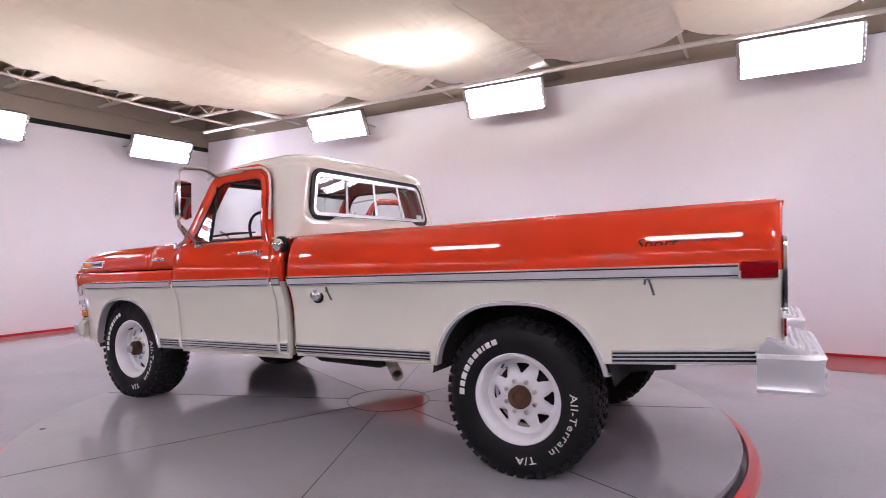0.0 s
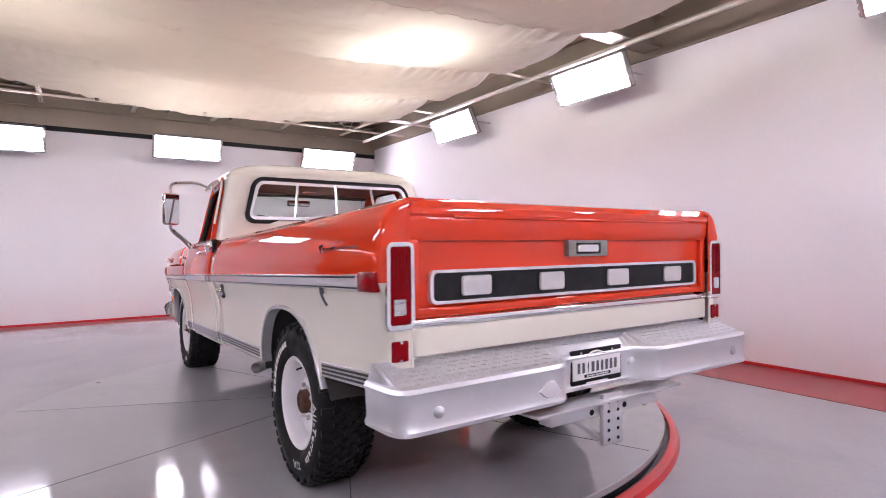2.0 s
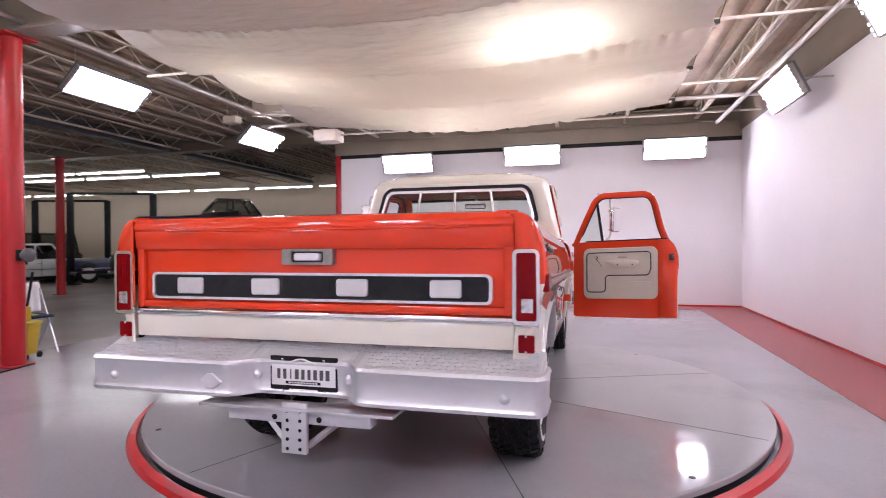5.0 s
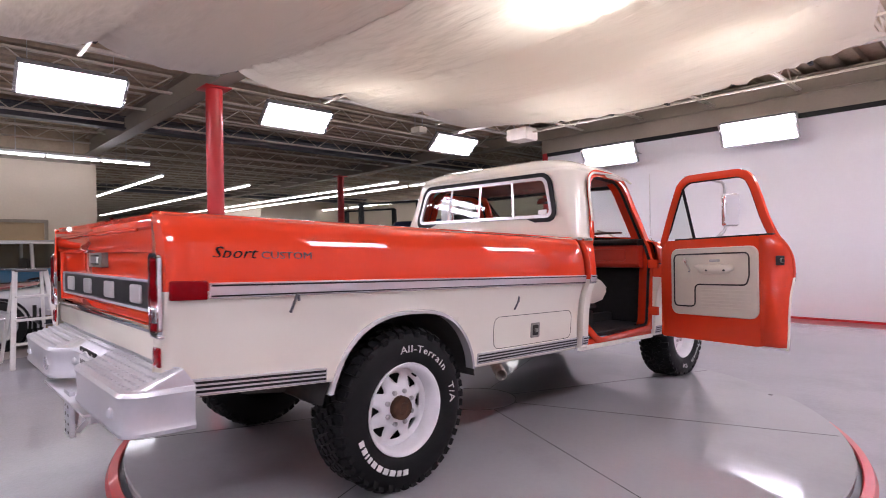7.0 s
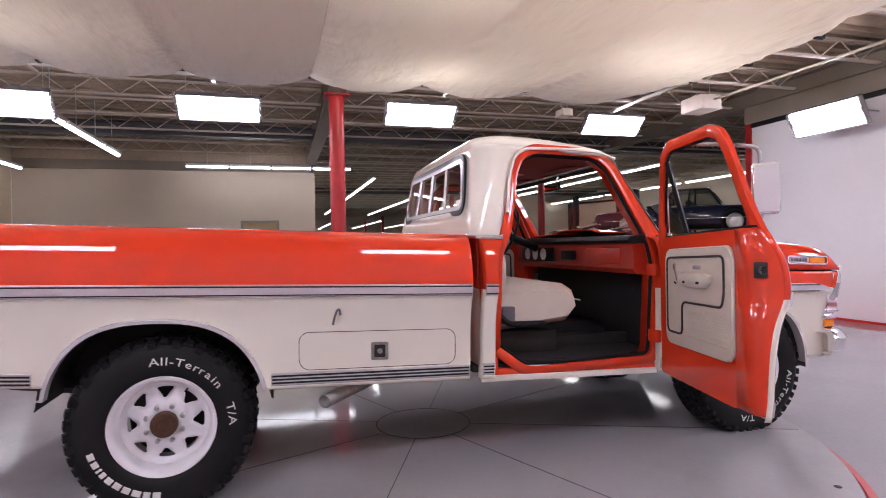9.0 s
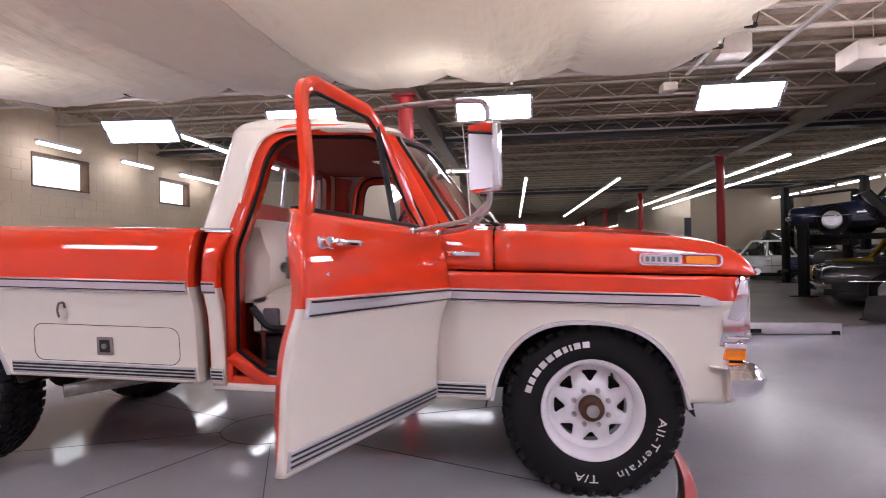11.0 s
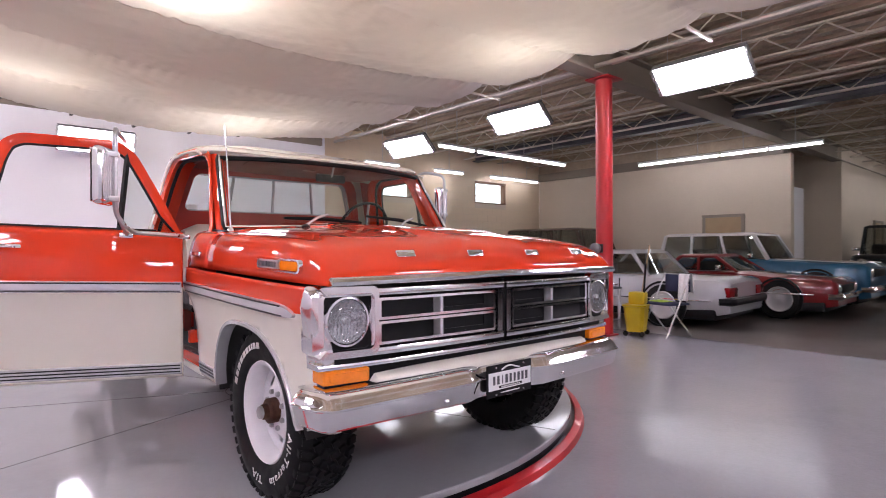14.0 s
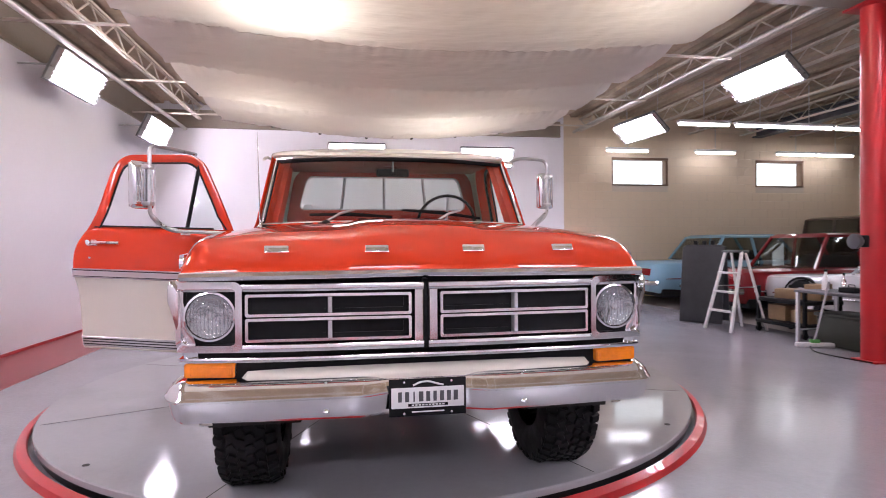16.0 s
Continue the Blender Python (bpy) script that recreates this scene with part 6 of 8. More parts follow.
def wheel(s, y, front):
    """One wheel, its outer face towards s."""
    w = new("wheel")
    w.parent = truck
    w["label"] = "white spoked steel wheel on a chunky all-terrain tyre"
    x0 = s * (0.738 if front else 0.757)
    W = 0.125
    prof = [(-W + 0.01, 0.225), (-W - 0.005, 0.25), (-W - 0.012, 0.305), (-W - 0.006, 0.35), (-W + 0.012, 0.382), (-W + 0.03, 0.391), (0, 0.393), (W - 0.03, 0.391), (W - 0.012, 0.382),
            (W + 0.006, 0.35), (W + 0.012, 0.30), (W + 0.006, 0.262), (W - 0.004, 0.235), (W - 0.02, 0.222)]
    ty = part("tyre", lathe(bmesh.new(), [(s * h, r) for h, r in prof], 72, "x"), RUBBER, w, "black tyre with raised white lettering", 50)
    # tread blocks
    bm = bmesh.new()
    nb = 46
    rnd = random.Random(5)
    for i in range(nb):
        a0 = 360 * i / nb
        for row, (hx, ww, ll, off) in enumerate(((-0.103, 0.042, 0.034, 0), (-0.062, 0.033, 0.03, 0.5), (-0.022, 0.03, 0.032, 0.1), (0.02, 0.03, 0.032, 0.6), (0.06, 0.033, 0.03, 0.2), (0.102, 0.042, 0.034, 0.7))):
            a = a0 + off * 360 / nb
            tw = rnd.choice((-28, -18, 20, 30)) if 0 < row < 5 else 0
            m = pose(0, 0, 0, a, 0, 0) @ Matrix.Translation((s * hx, 0, 0.393)) @ pose(0, 0, 0, 0, 0, tw)
            if row in (0, 5):
                m = m @ Matrix.Translation((0, 0, -0.006)) @ pose(0, 0, 0, 0, (24 if row == 5 else -24) * s, 0)
            box(bm, (-ww / 2, -ll / 2, -0.012), (ww / 2, ll / 2, 0.011 if 0 < row < 5 else 0.013), m=m)
        # shoulder lugs
        for side in (-1, 1):
            a = a0 + (0.7 if side > 0 else 0) * 360 / nb
            if i % 2 == 0:
                m = pose(0, 0, 0, a, 0, 0) @ Matrix.Translation((s * side * 0.124, 0, 0.369)) @ pose(0, 0, 0, 0, 8 * side * s, 0)
                box(bm, (-0.006, -0.015, -0.022), (0.006, 0.015, 0.014), m=m)
    part("tread", bm, RUBBER, ty, "chunky tread blocks", 0)["kind"] = "stuff"
    # lettering round the side wall: the maker's name as plain bars, the rest as words
    def on_arc(phi, r, out):
        """A place on the side wall, phi clockwise from the top as one faces the wheel."""
        c, q = math.cos(radians(phi)), math.sin(radians(phi))
        right, up = Vector((0, s, 0)), Vector((0, 0, 1))
        m = Matrix((right * c - up * q, right * q + up * c, Vector((s, 0, 0)))).transposed().to_4x4()
        m.translation = (right * q + up * c) * r + Vector((s * out, 0, 0))
        return m
    turn = {(-1, 0): -55, (1, 0): 218, (1, 1): -38, (-1, 1): -60}[(s, int(front))]
    RL, face = 0.300, W + 0.0105
    widths = (0.034, 0.030, 0.038, 0.034, 0.034, 0.032, 0.022, 0.012, 0.030, 0.032)
    gap = 0.009
    at_ = -(sum(widths) + gap * 9) / 2
    for wd in widths:
        m = on_arc(turn + degrees_of(at_ + wd / 2, RL), RL, face)
        part("letter_bar", boxed((-wd / 2, -0.014, -0.002), (wd / 2, 0.014, 0.0025), 0.003, 1, m), LETTER, ty, "plain white bar", 0)
        at_ += wd + gap
    for word, mid in (("All-Terrain", 166), ("T/A", 225)):
        step = {"A": 0.031, "l": 0.014, "-": 0.018, "T": 0.028, "e": 0.028, "r": 0.021, "a": 0.028, "i": 0.014, "n": 0.028, "/": 0.016}
        step = {c: q * 1.42 for c, q in step.items()}
        at_ = -sum(step[c] for c in word) / 2
        whole = bmesh.new()
        for c in word:
            bm = lettering(c, 0.05, 0.0025)
            bmesh.ops.transform(bm, matrix=on_arc(turn + mid + degrees_of(at_ + step[c] / 2, RL), RL, face) @ Matrix.Translation((0, -0.016, 0)) @ Matrix.Diagonal((1.3, 1, 1, 1)), verts=bm.verts)
            me = bpy.data.meshes.new("one")
            bm.to_mesh(me)
            bm.free()
            whole.from_mesh(me)
            bpy.data.meshes.remove(me)
            at_ += step[c]
        part("side_wall_lettering", whole, LETTER, ty, "raised white words", 0)
    # rim
    rim = [(0.100, 0.225), (0.112, 0.229), (0.118, 0.226), (0.116, 0.218), (0.098, 0.208), (0.082, 0.202), (0.055, 0.199), (0.03, 0.198), (-0.02, 0.196)]
    rm = part("rim", lathe(bmesh.new(), [(s * h, r) for h, r in rim], 64, "x"), WHITE_PAINT, w, "white painted steel rim", 50)
    thicken(rm, 0.004, 1)
    # disc with eight windows
    bm = bmesh.new()
    def dish(r):
        return interp(r, [(0.05, 0.056), (0.09, 0.056), (0.105, 0.050), (0.13, 0.030), (0.165, 0.020), (0.182, 0.020), (0.198, 0.034)])
    rs = [0.05, 0.075, 0.095, 0.116, 0.122, 0.14, 0.158, 0.166, 0.182, 0.198]
    def half_open(r):
        return interp(r, [(0.116, 2.5), (0.122, 4.5), (0.158, 13.0), (0.166, 11.0)])
    V = []
    for r in rs:
        a_ = half_open(r)
        row = []
        for sec in range(8):
            c0 = sec * 45
            st_ = [-22.5, -(22.5 + a_) / 2, -a_, -a_ / 2, 0, a_ / 2, a_, (22.5 + a_) / 2]
            row += [bm.verts.new((s * dish(r), r * math.cos(radians(c0 + q)), r * math.sin(radians(c0 + q)))) for q in st_]
        V.append(row)
    for i in range(len(rs) - 1):
        for j in range(64):
            if 0.116 <= rs[i] < 0.166 and (j % 8) in (2, 3, 4, 5):
                continue
            bm.faces.new((V[i][j], V[i][(j + 1) % 64], V[i + 1][(j + 1) % 64], V[i + 1][j]))
    dk = part("disc", bm, WHITE_PAINT, w, "white disc with eight triangular openings", 50)
    thicken(dk, 0.006)
    part("brake_drum", lathe(bmesh.new(), [(s * -0.1, 0.165), (s * -0.03, 0.165), (s * -0.02, 0.155), (s * -0.02, 0.0001)], 32, "x"), UNDER, w)
    if front:
        hub = [(0.03, 0.058), (0.10, 0.056), (0.104, 0.05), (0.106, 0.036), (0.125, 0.034), (0.13, 0.028), (0.13, 0.0001)]
    else:
        hub = [(0.03, 0.060), (0.092, 0.058), (0.098, 0.052), (0.100, 0.03), (0.094, 0.026), (0.094, 0.0001)]
    hb = part("hub", lathe(bmesh.new(), [(s * h, r) for h, r in hub], 24, "x"), RUST, w, "rusty hub")
    if front:
        part("hub_cap", lathe(bmesh.new(), [(s * 0.125, 0.03), (s * 0.142, 0.027), (s * 0.144, 0.0001)], 20, "x"), STEEL, hb, "grey locking hub")
    for k in range(8):
        a = radians(22.5 + 45 * k)
        bm = lathe(bmesh.new(), [(s * 0.052, 0.013), (s * 0.074, 0.012), (s * 0.078, 0.007), (s * 0.078, 0.0001)], 6, "x", (0, 0.083 * math.cos(a), 0.083 * math.sin(a)))
        part("lug_nut", bm, STEEL, w)
    part("valve", tube(bmesh.new(), [(s * 0.05, 0.18 * math.cos(1.0), 0.18 * math.sin(1.0)), (s * 0.085, 0.172 * math.cos(1.0), 0.172 * math.sin(1.0))], 0.005, 6), BLACK, w)
    hub_z = HUB_FRONT if front else HUB_REAR
    for o in (ty, *ty.children):      # the load flattens the tyre where it stands
        for v in o.data.vertices:
            v.co.z = max(v.co.z, 0.0015 - hub_z)
    w.location = (x0, y, hub_z)
    return w


for s in (-1, 1):
    for y, front in ((0.0, False), (3.327, True)):
        wheel(s, y, front)
# ---------------------------------------------------------------- doors
HINGE = Vector((0.934, 2.682, 0))


def door(s, swing):
    d = new("door")
    d.parent = truck
    d["label"] = "red over cream cab door with a cream inner card" + (", swung wide open" if swing else ", closed")

    def dp(name, bm, material, label="", sharp=38, turned=False):
        return tp(name, bm, material, d, label, sharp, turned)

    def X(v):
        return s * v
    cols = [(1.614, 0.03), (1.615, 0.008), (1.622, 0.001), (1.632, 0)] + [(y, 0) for y in span(1.7, 2.53, 7)] + [(2.59, 0), (2.598, 0.002), (2.604, 0.01), (2.605, 0.03)]
    thicken(dp("outer_skin", swept(skin(cols, lambda y: 0.54, [z for z in ZS if z < 1.28] + [1.29, 1.302], s, lambda z, y: interp(z, BODY_X[:-2] + [(1.275, 0.945), (1.292, 0.93), (1.302, 0.905)])), 1.76, 1.632), (RED, CREAM), "red over cream outer skin", 40, True), 0.005)
    # inner shell
    out = [(1.755, 0.56), (1.80, 0.55), (2.595, 0.55), (2.598, 1.0), (2.59, 1.30), (1.775, 1.30), (1.755, 1.0)]
    out = [(p.x, p.y) for p in bent([Vector((a, b, 0)) for a, b in out + out[:1]], 0.03, 3)][:-1]
    dp("inner_shell", plate(bmesh.new(), out, lambda a, b, c: (X(0.852 + c * interp(b, [(0.55, 0.03), (1.3, 0.045)])), a, b), 1.0, 0.0), RED, "red inner door shell")
    # rounded rear and front edges between the skin and the shell
    for name, table in (("rear_edge", ((-0.008, 0.003), (-0.03, 0.006), (-0.07, 0.03), (-0.105, 0.075), (None, 0.16))), ("front_edge", ((-0.008, -0.004), (-0.06, -0.004), (None, -0.02)))):
        bm = bmesh.new()
        rows_ = []
        for z in [q for q in ZS if 0.54 < q < 1.27] + [1.285, 1.30]:
            bx = interp(z, BODY_X[:-2] + [(1.275, 0.945), (1.292, 0.93), (1.302, 0.905)])
            y0 = rear_edge(z) if name == "rear_edge" else 2.603
            rows_.append([(X(0.851 if o is None else max(0.853, bx + o)), min(y0 + q, 1.775) if q > 0.1 else y0 + q, z) for o, q in table])
        loft(bm, rows_, False)
        thicken(dp(name, bm, RED, "red folded door edge", 60), 0.004, 0)
    # window frame
    path = bent([(0, 1.675, 1.27), (0, 1.70, 1.32), (0, 1.735, 1.42), (0, 1.757, 1.54), (0, 1.778, 1.65), (0, 1.81, 1.725), (0, 1.88, 1.765), (0, 2.29, 1.775), (0, 2.375, 1.72), (0, 2.50, 1.49), (0, 2.61, 1.27)], 0.09, 5)
    cen = Vector((0, 2.05, 1.42))
    bm = bmesh.new()
    rings = []
    for i, p in enumerate(path):
        t = (path[min(i + 1, len(path) - 1)] - path[max(i - 1, 0)]).normalized()
        nrm = Vector((0, t.z, -t.y))
        if nrm.dot(cen - p) < 0:
            nrm = -nrm
        xo = glass_x(p.z, p.y) + 0.03
        w = 0.052
        rings.append([(X(xo), p.y, p.z), (X(xo + 0.004), *(p + nrm * w * 0.45).yz), (X(xo - 0.006), *(p + nrm * w).yz), (X(xo - 0.024), *(p + nrm * w).yz), (X(xo - 0.036), *(p + nrm * w * 0.5).yz), (X(xo - 0.024), p.y, p.z)])
    loft(bm, rings)
    dp("window_frame", bm, RED, "red window frame", 60)
    inner = []
    for i, p in enumerate(path):
        t = (path[min(i + 1, len(path) - 1)] - path[max(i - 1, 0)]).normalized()
        nrm = Vector((0, t.z, -t.y))
        if nrm.dot(cen - p) < 0:
            nrm = -nrm
        q = p + nrm * 0.054
        inner.append((X(glass_x(q.z, q.y) + 0.012), q.y, max(q.z, 1.30)))
    dp("window_channel", tube(bmesh.new(), inner, 0.007, 6), BLACK, "black window channel")
    dp("window_sill", boxed((min(X(0.87), X(0.905)), 1.70, 1.298), (max(X(0.87), X(0.905)), 2.48, 1.312), 0.004), BLACK)
    # vent window
    bar0, bar1 = Vector((X(glass_x(1.31, 2.31) + 0.012), 2.31, 1.305)), Vector((X(glass_x(1.71, 2.34) + 0.012), 2.34, 1.715))
    dp("vent_bar", tube(bmesh.new(), [bar0, bar1], 0.014, 4), BLACK, "black vent window bar")
    bm = bmesh.new()
    q = [(2.32, 1.31), (2.56, 1.31), (2.45, 1.52), (2.35, 1.70)]
    bm.faces.new([bm.verts.new((X(glass_x(b, a) + 0.012), a, b)) for a, b in q])
    g = dp("vent_glass", bm, GLASS, "clear vent glass")
    g.visible_shadow = False
    # cream card on the inside
    def card(a, b, c):
        return (X(0.851 - c), a, b)
    dp("door_card", plate(bmesh.new(), rounded(0.71, 0.50, 0.06, 5, 2.135, 0.985), card, 0.014, 0.006), VINYL, "cream vinyl door card")
    ln = bent([Vector(card(a, b, 0.016)) for a, b in ((1.84, 1.03), (1.84, 1.19), (2.455, 1.19), (2.455, 0.80), (2.27, 0.80), (2.27, 0.965), (1.86, 0.965), (1.84, 1.03))], 0.04, 4)
    dp("card_piping", tube(bmesh.new(), ln, 0.006, 5), UNDER, "dark brown piping line")
    for k in range(6):
        dp("card_rib", tube(bmesh.new(), [card(1.83, 0.80 + 0.025 * k, 0.013), card(2.22, 0.80 + 0.025 * k, 0.013)], 0.005, 5), VINYL)
    arm = []
    for k, y in enumerate(span(1.95, 2.26, 12)):
        e_ = max(0.0, abs(k - 6) - 4.0) / 2.0
        zb = interp(y, [(1.95, 1.06), (2.0, 1.045), (2.2, 1.045), (2.26, 1.085)])
        h_, zm = (1.115 - zb) / 2 * (1 - 0.5 * e_), (1.115 + zb) / 2
        arm.append([(X(0.852 - (0.062 - 0.03 * e_) * q), y, zm + h_ * r_) for q, r_ in ((0, -1), (0.7, -1), (0.95, -0.6), (1, 0), (0.95, 0.7), (0.75, 1), (0, 1))])
    rest_ = dp("armrest", loft_bm(arm), VINYL, "padded cream armrest", 60)
    for y in (2.0, 2.14):
        tp("armrest_screw", lathe(bmesh.new(), [(X(0.80), 0.008), (X(0.785), 0.006), (X(0.784), 0.0001)], 10, "x", (0, y, 1.07)), UNDER, rest_)
    dp("inner_handle", boxed((min(X(0.835), X(0.852)), 2.06, 1.128), (max(X(0.835), X(0.852)), 2.15, 1.15), 0.006), SATIN, "chrome inner handle")
    cr = dp("window_crank", lathe(bmesh.new(), [(X(0.852), 0.022), (X(0.835), 0.02), (X(0.833), 0.0001)], 14, "x", (0, 2.36, 1.14)), CHROME, "chrome window crank")
    dp("crank_arm", tube(bmesh.new(), [(X(0.838), 2.36, 1.14), (X(0.832), 2.31, 1.07), (X(0.815), 2.305, 1.06)], 0.008, 6), CHROME)
    # latch on the rear edge
    lt = dp("latch", boxed((-0.026, -0.006, -0.032), (0.026, 0.006, 0.032), 0.005, 2, Matrix.Translation((X(0.895), 1.664, 1.13)) @ pose(0, 0, 0, 0, 0, -s * 42)), UNDER, "dark greasy door latch")
    tp("latch_claw", lathe(bmesh.new(), [(-0.012, 0.016), (0.0, 0.016), (0.0, 0.006)], 12, "y", (X(0.895), 1.657, 1.13)), WORN, lt)
    for zz in (0.96, 0.72):
        dp("edge_plug", lathe(bmesh.new(), [(-0.008, 0.008), (0.0, 0.007), (0.0, 0.0001)], 10, "y", (X(0.91), 1.645, zz)), UNDER)
    # outside handle, lock, mouldings
    hb = body_x(1.20, 2)
    dp("handle_base", boxed((min(X(hb - 0.004), X(hb + 0.012)), 1.70, 1.182), (max(X(hb - 0.004), X(hb + 0.012)), 1.775, 1.222), 0.008), CHROME, "chrome handle base")
    dp("handle", tube(bmesh.new(), bent([(X(hb + 0.01), 1.76, 1.203), (X(hb + 0.035), 1.76, 1.205), (X(hb + 0.037), 1.88, 1.205), (X(hb + 0.005), 1.91, 1.205)], 0.02), 0.011, 8), CHROME, "chrome door handle")
    dp("handle_button", lathe(bmesh.new(), [(X(hb), 0.016), (X(hb + 0.03), 0.015), (X(hb + 0.032), 0.0001)], 14, "x", (0, 1.725, 1.205)), CHROME)
    dp("lock", lathe(bmesh.new(), [(X(hb), 0.012), (X(hb + 0.02), 0.011), (X(hb + 0.021), 0.0001)], 12, "x", (0, 1.73, 1.105)), CHROME, "small chrome lock")
    strip_along([(1.622, MOULD, 1), (2.1, MOULD, 1), (2.598, MOULD, 1)], 0.06, 0.014, d, "side_moulding", SATIN, "bright side moulding with dark lines", s)
    for dz, hh in ((0.019, 0.0032), (-0.019, 0.0028)):
        bm = bmesh.new()
        loft(bm, [[(s * (body_x(MOULD + dz + q, y) + o), y, MOULD + dz + q) for q, o in ((-hh, 0.0), (-hh, 0.0135), (hh, 0.0135), (hh, 0.0))] for y in (1.63, 2.59)])
        dp("moulding_line", bm, BLACK, "", 0)
    strip_along([(1.622, 0.585, 1), (2.1, 0.585, 1), (2.598, 0.585, 1)], 0.066, 0.008, d, "rocker_moulding", SATIN, "ribbed bright lower moulding", s)
    for g in range(3):
        zz = 0.585 + (-0.5 + (g + 1) / 4) * 0.066
        bm = bmesh.new()
        loft(bm, [[(s * (body_x(zz + q, y) + o), y, zz + q) for q, o in ((-0.0035, 0.0), (-0.0035, 0.0075), (0.0035, 0.0075), (0.0035, 0.0))] for y in (1.63, 2.59)])
        dp("moulding_line", bm, BLACK, "", 0)
    # mirror on its bar loop
    mx, my, mz = (1.275, 2.29, 1.53) if s > 0 else (1.13, 2.27, 1.58)
    mc, turn = Vector((X(mx), my, mz)), -s * 20
    hd = boxed((-0.067, -0.026, -0.13), (0.067, 0.026, 0.13), 0.025, 4, Matrix.Translation(mc) @ pose(0, 0, 0, 0, 0, turn))
    head = dp("mirror_head", hd, CHROME, "chrome backed door mirror")
    gl = boxed((-0.057, -0.029, -0.119), (0.057, -0.0265, 0.119), 0.001, 1, Matrix.Translation(mc) @ pose(0, 0, 0, 0, 0, turn))
    tp("mirror_glass", gl, MIRROR, head, "mirror glass")
    for k in range(7):
        xx = -0.048 + k * 0.016
        tp("mirror_rib", tube(bmesh.new(), [mc + pose(0, 0, 0, 0, 0, turn) @ Vector((xx, 0.027, q)) for q in (-0.095, 0.095)], 0.003, 5), SATIN, head)
    q = my + 0.045
    lo = [(X(0.815), 2.33, 1.772), (X(mx - 0.2), q - 0.01, mz + 0.235), (X(mx - 0.005), q, mz + 0.22), (X(mx), q, mz - 0.17), (X(mx - 0.1), q + 0.05, mz - 0.245), (X(0.94), 2.61, 1.282)]
    dp("mirror_arm", tube(bmesh.new(), bent(lo, 0.05), 0.011, 8), STEEL, "bent chrome mirror bar")
    dp("mirror_brace", tube(bmesh.new(), bent([(X(mx), q, mz - 0.15), (X(mx - 0.09), q + 0.02, mz - 0.22), (X(0.955), 2.35, 1.277)], 0.04), 0.009, 8), STEEL, "chrome mirror brace")
    for a, b, c in ((0.94, 2.61, 1.282), (0.955, 2.35, 1.277)):
        dp("mirror_foot", boxed((min(X(a - 0.02), X(a + 0.01)), b - 0.035, c - 0.016), (max(X(a - 0.02), X(a + 0.01)), b + 0.03, c + 0.012), 0.008), CHROME)
    for zz in (mz - 0.1, mz + 0.1):
        dp("mirror_clamp", boxed((min(X(mx - 0.022), X(mx + 0.022)), my + 0.02, zz - 0.012), (max(X(mx - 0.022), X(mx + 0.022)), my + 0.062, zz + 0.012), 0.004), STEEL)
    if swing:
        h = Vector((s * HINGE.x, HINGE.y, 0))
        d.matrix_basis = Matrix.Translation(h) @ pose(0, 0, 0, 0, 0, s * swing) @ Matrix.Translation(-h)
    return d


door(-1, 0)
door(1, 73)

# ---------------------------------------------------------------- inside the cab
tp("cabin_floor", boxed((-0.84, 1.56, 0.60), (0.84, 2.75, 0.62), 0.005), CARPET, None, "black rubber floor mat")
tp("floor_hump", boxed((-0.2, 1.9, 0.61), (0.2, 2.75, 0.72), 0.05, 3), CARPET, None, "black covered floor hump")
tp("firewall", boxed((-0.86, 2.72, 0.58), (0.86, 2.76, 1.28), 0.005), CARPET, None, "dark firewall")
tp("cabin_back_panel", boxed((-0.83, 1.552, 0.62), (0.83, 1.566, 1.30), 0.003), CABIN_RED, None, "red panel behind the seat")
bm = bmesh.new()
ring_plate(bm, rounded(1.60, 0.50, 0.12, 6, 0, 1.535, 0.12), rounded(1.38, 0.27, 0.05, 6, 0, 1.59, 0.11), lambda a, b, c: (a, 1.556 + 0.06 * max(0.0, (b - 1.30) / 0.5) ** 1.2 - c, b), 0.004)
tp("window_inner_trim", bm, CABIN_RED, None, "red trim round the rear window")
for s in (-1, 1):
    bm = bmesh.new()
    pts = [(1.57, 1.30), (1.70, 1.30), (1.71, 1.62), (1.75, 1.74), (1.62, 1.76)]
    plate(bm, pts, lambda a, b, c: (s * (glass_x(b) - 0.035 - c), a, b), 0.01)
    tp("quarter_trim", bm, CABIN_RED, None, "red quarter trim")
    bm = boxed((-0.17, -0.006, -0.07), (0.17, 0.006, 0.07), 0.006, 2, Matrix.Translation((s * 0.36, 2.32, 1.752)) @ pose(0, 0, 0, -82))
    tp("sun_visor", bm, LINER, None, "dull maroon sun visor")
seat = new("bench_seat")
seat.parent = truck
seat["label"] = "cream vinyl bench seat"
bm = bmesh.new()
rings = []
for x in span(-0.72, 0.72, 14):
    e_ = max(0, abs(x) - 0.66) / 0.06
    k = 0.04 * e_ * e_
    rings.append([(x, y, z) for y, z in ((1.66, 0.74 + k), (2.18 - k, 0.80 + k), (2.235 - k, 0.90), (2.225 - k, 0.985 - k), (2.16 - k, 1.025 - k), (1.95, 1.03 - k), (1.72, 1.0 - k), (1.66, 0.98 - k))])
loft(bm, rings)
tp("cushion", bm, VINYL, seat, "cream seat cushion", 50)
bm = bmesh.new()
rings = []
for x in span(-0.72, 0.72, 14):
    e_ = max(0, abs(x) - 0.66) / 0.06
    k = 0.045 * e_ * e_
    rings.append([(x, y, z) for y, z in ((1.60, 0.92), (1.72, 0.93), (1.795 - k, 1.02), (1.80 - k, 1.15), (1.765 - k, 1.29 - k), (1.70, 1.355 - k), (1.63, 1.36 - k), (1.585, 1.33 - k))])
loft(bm, rings)
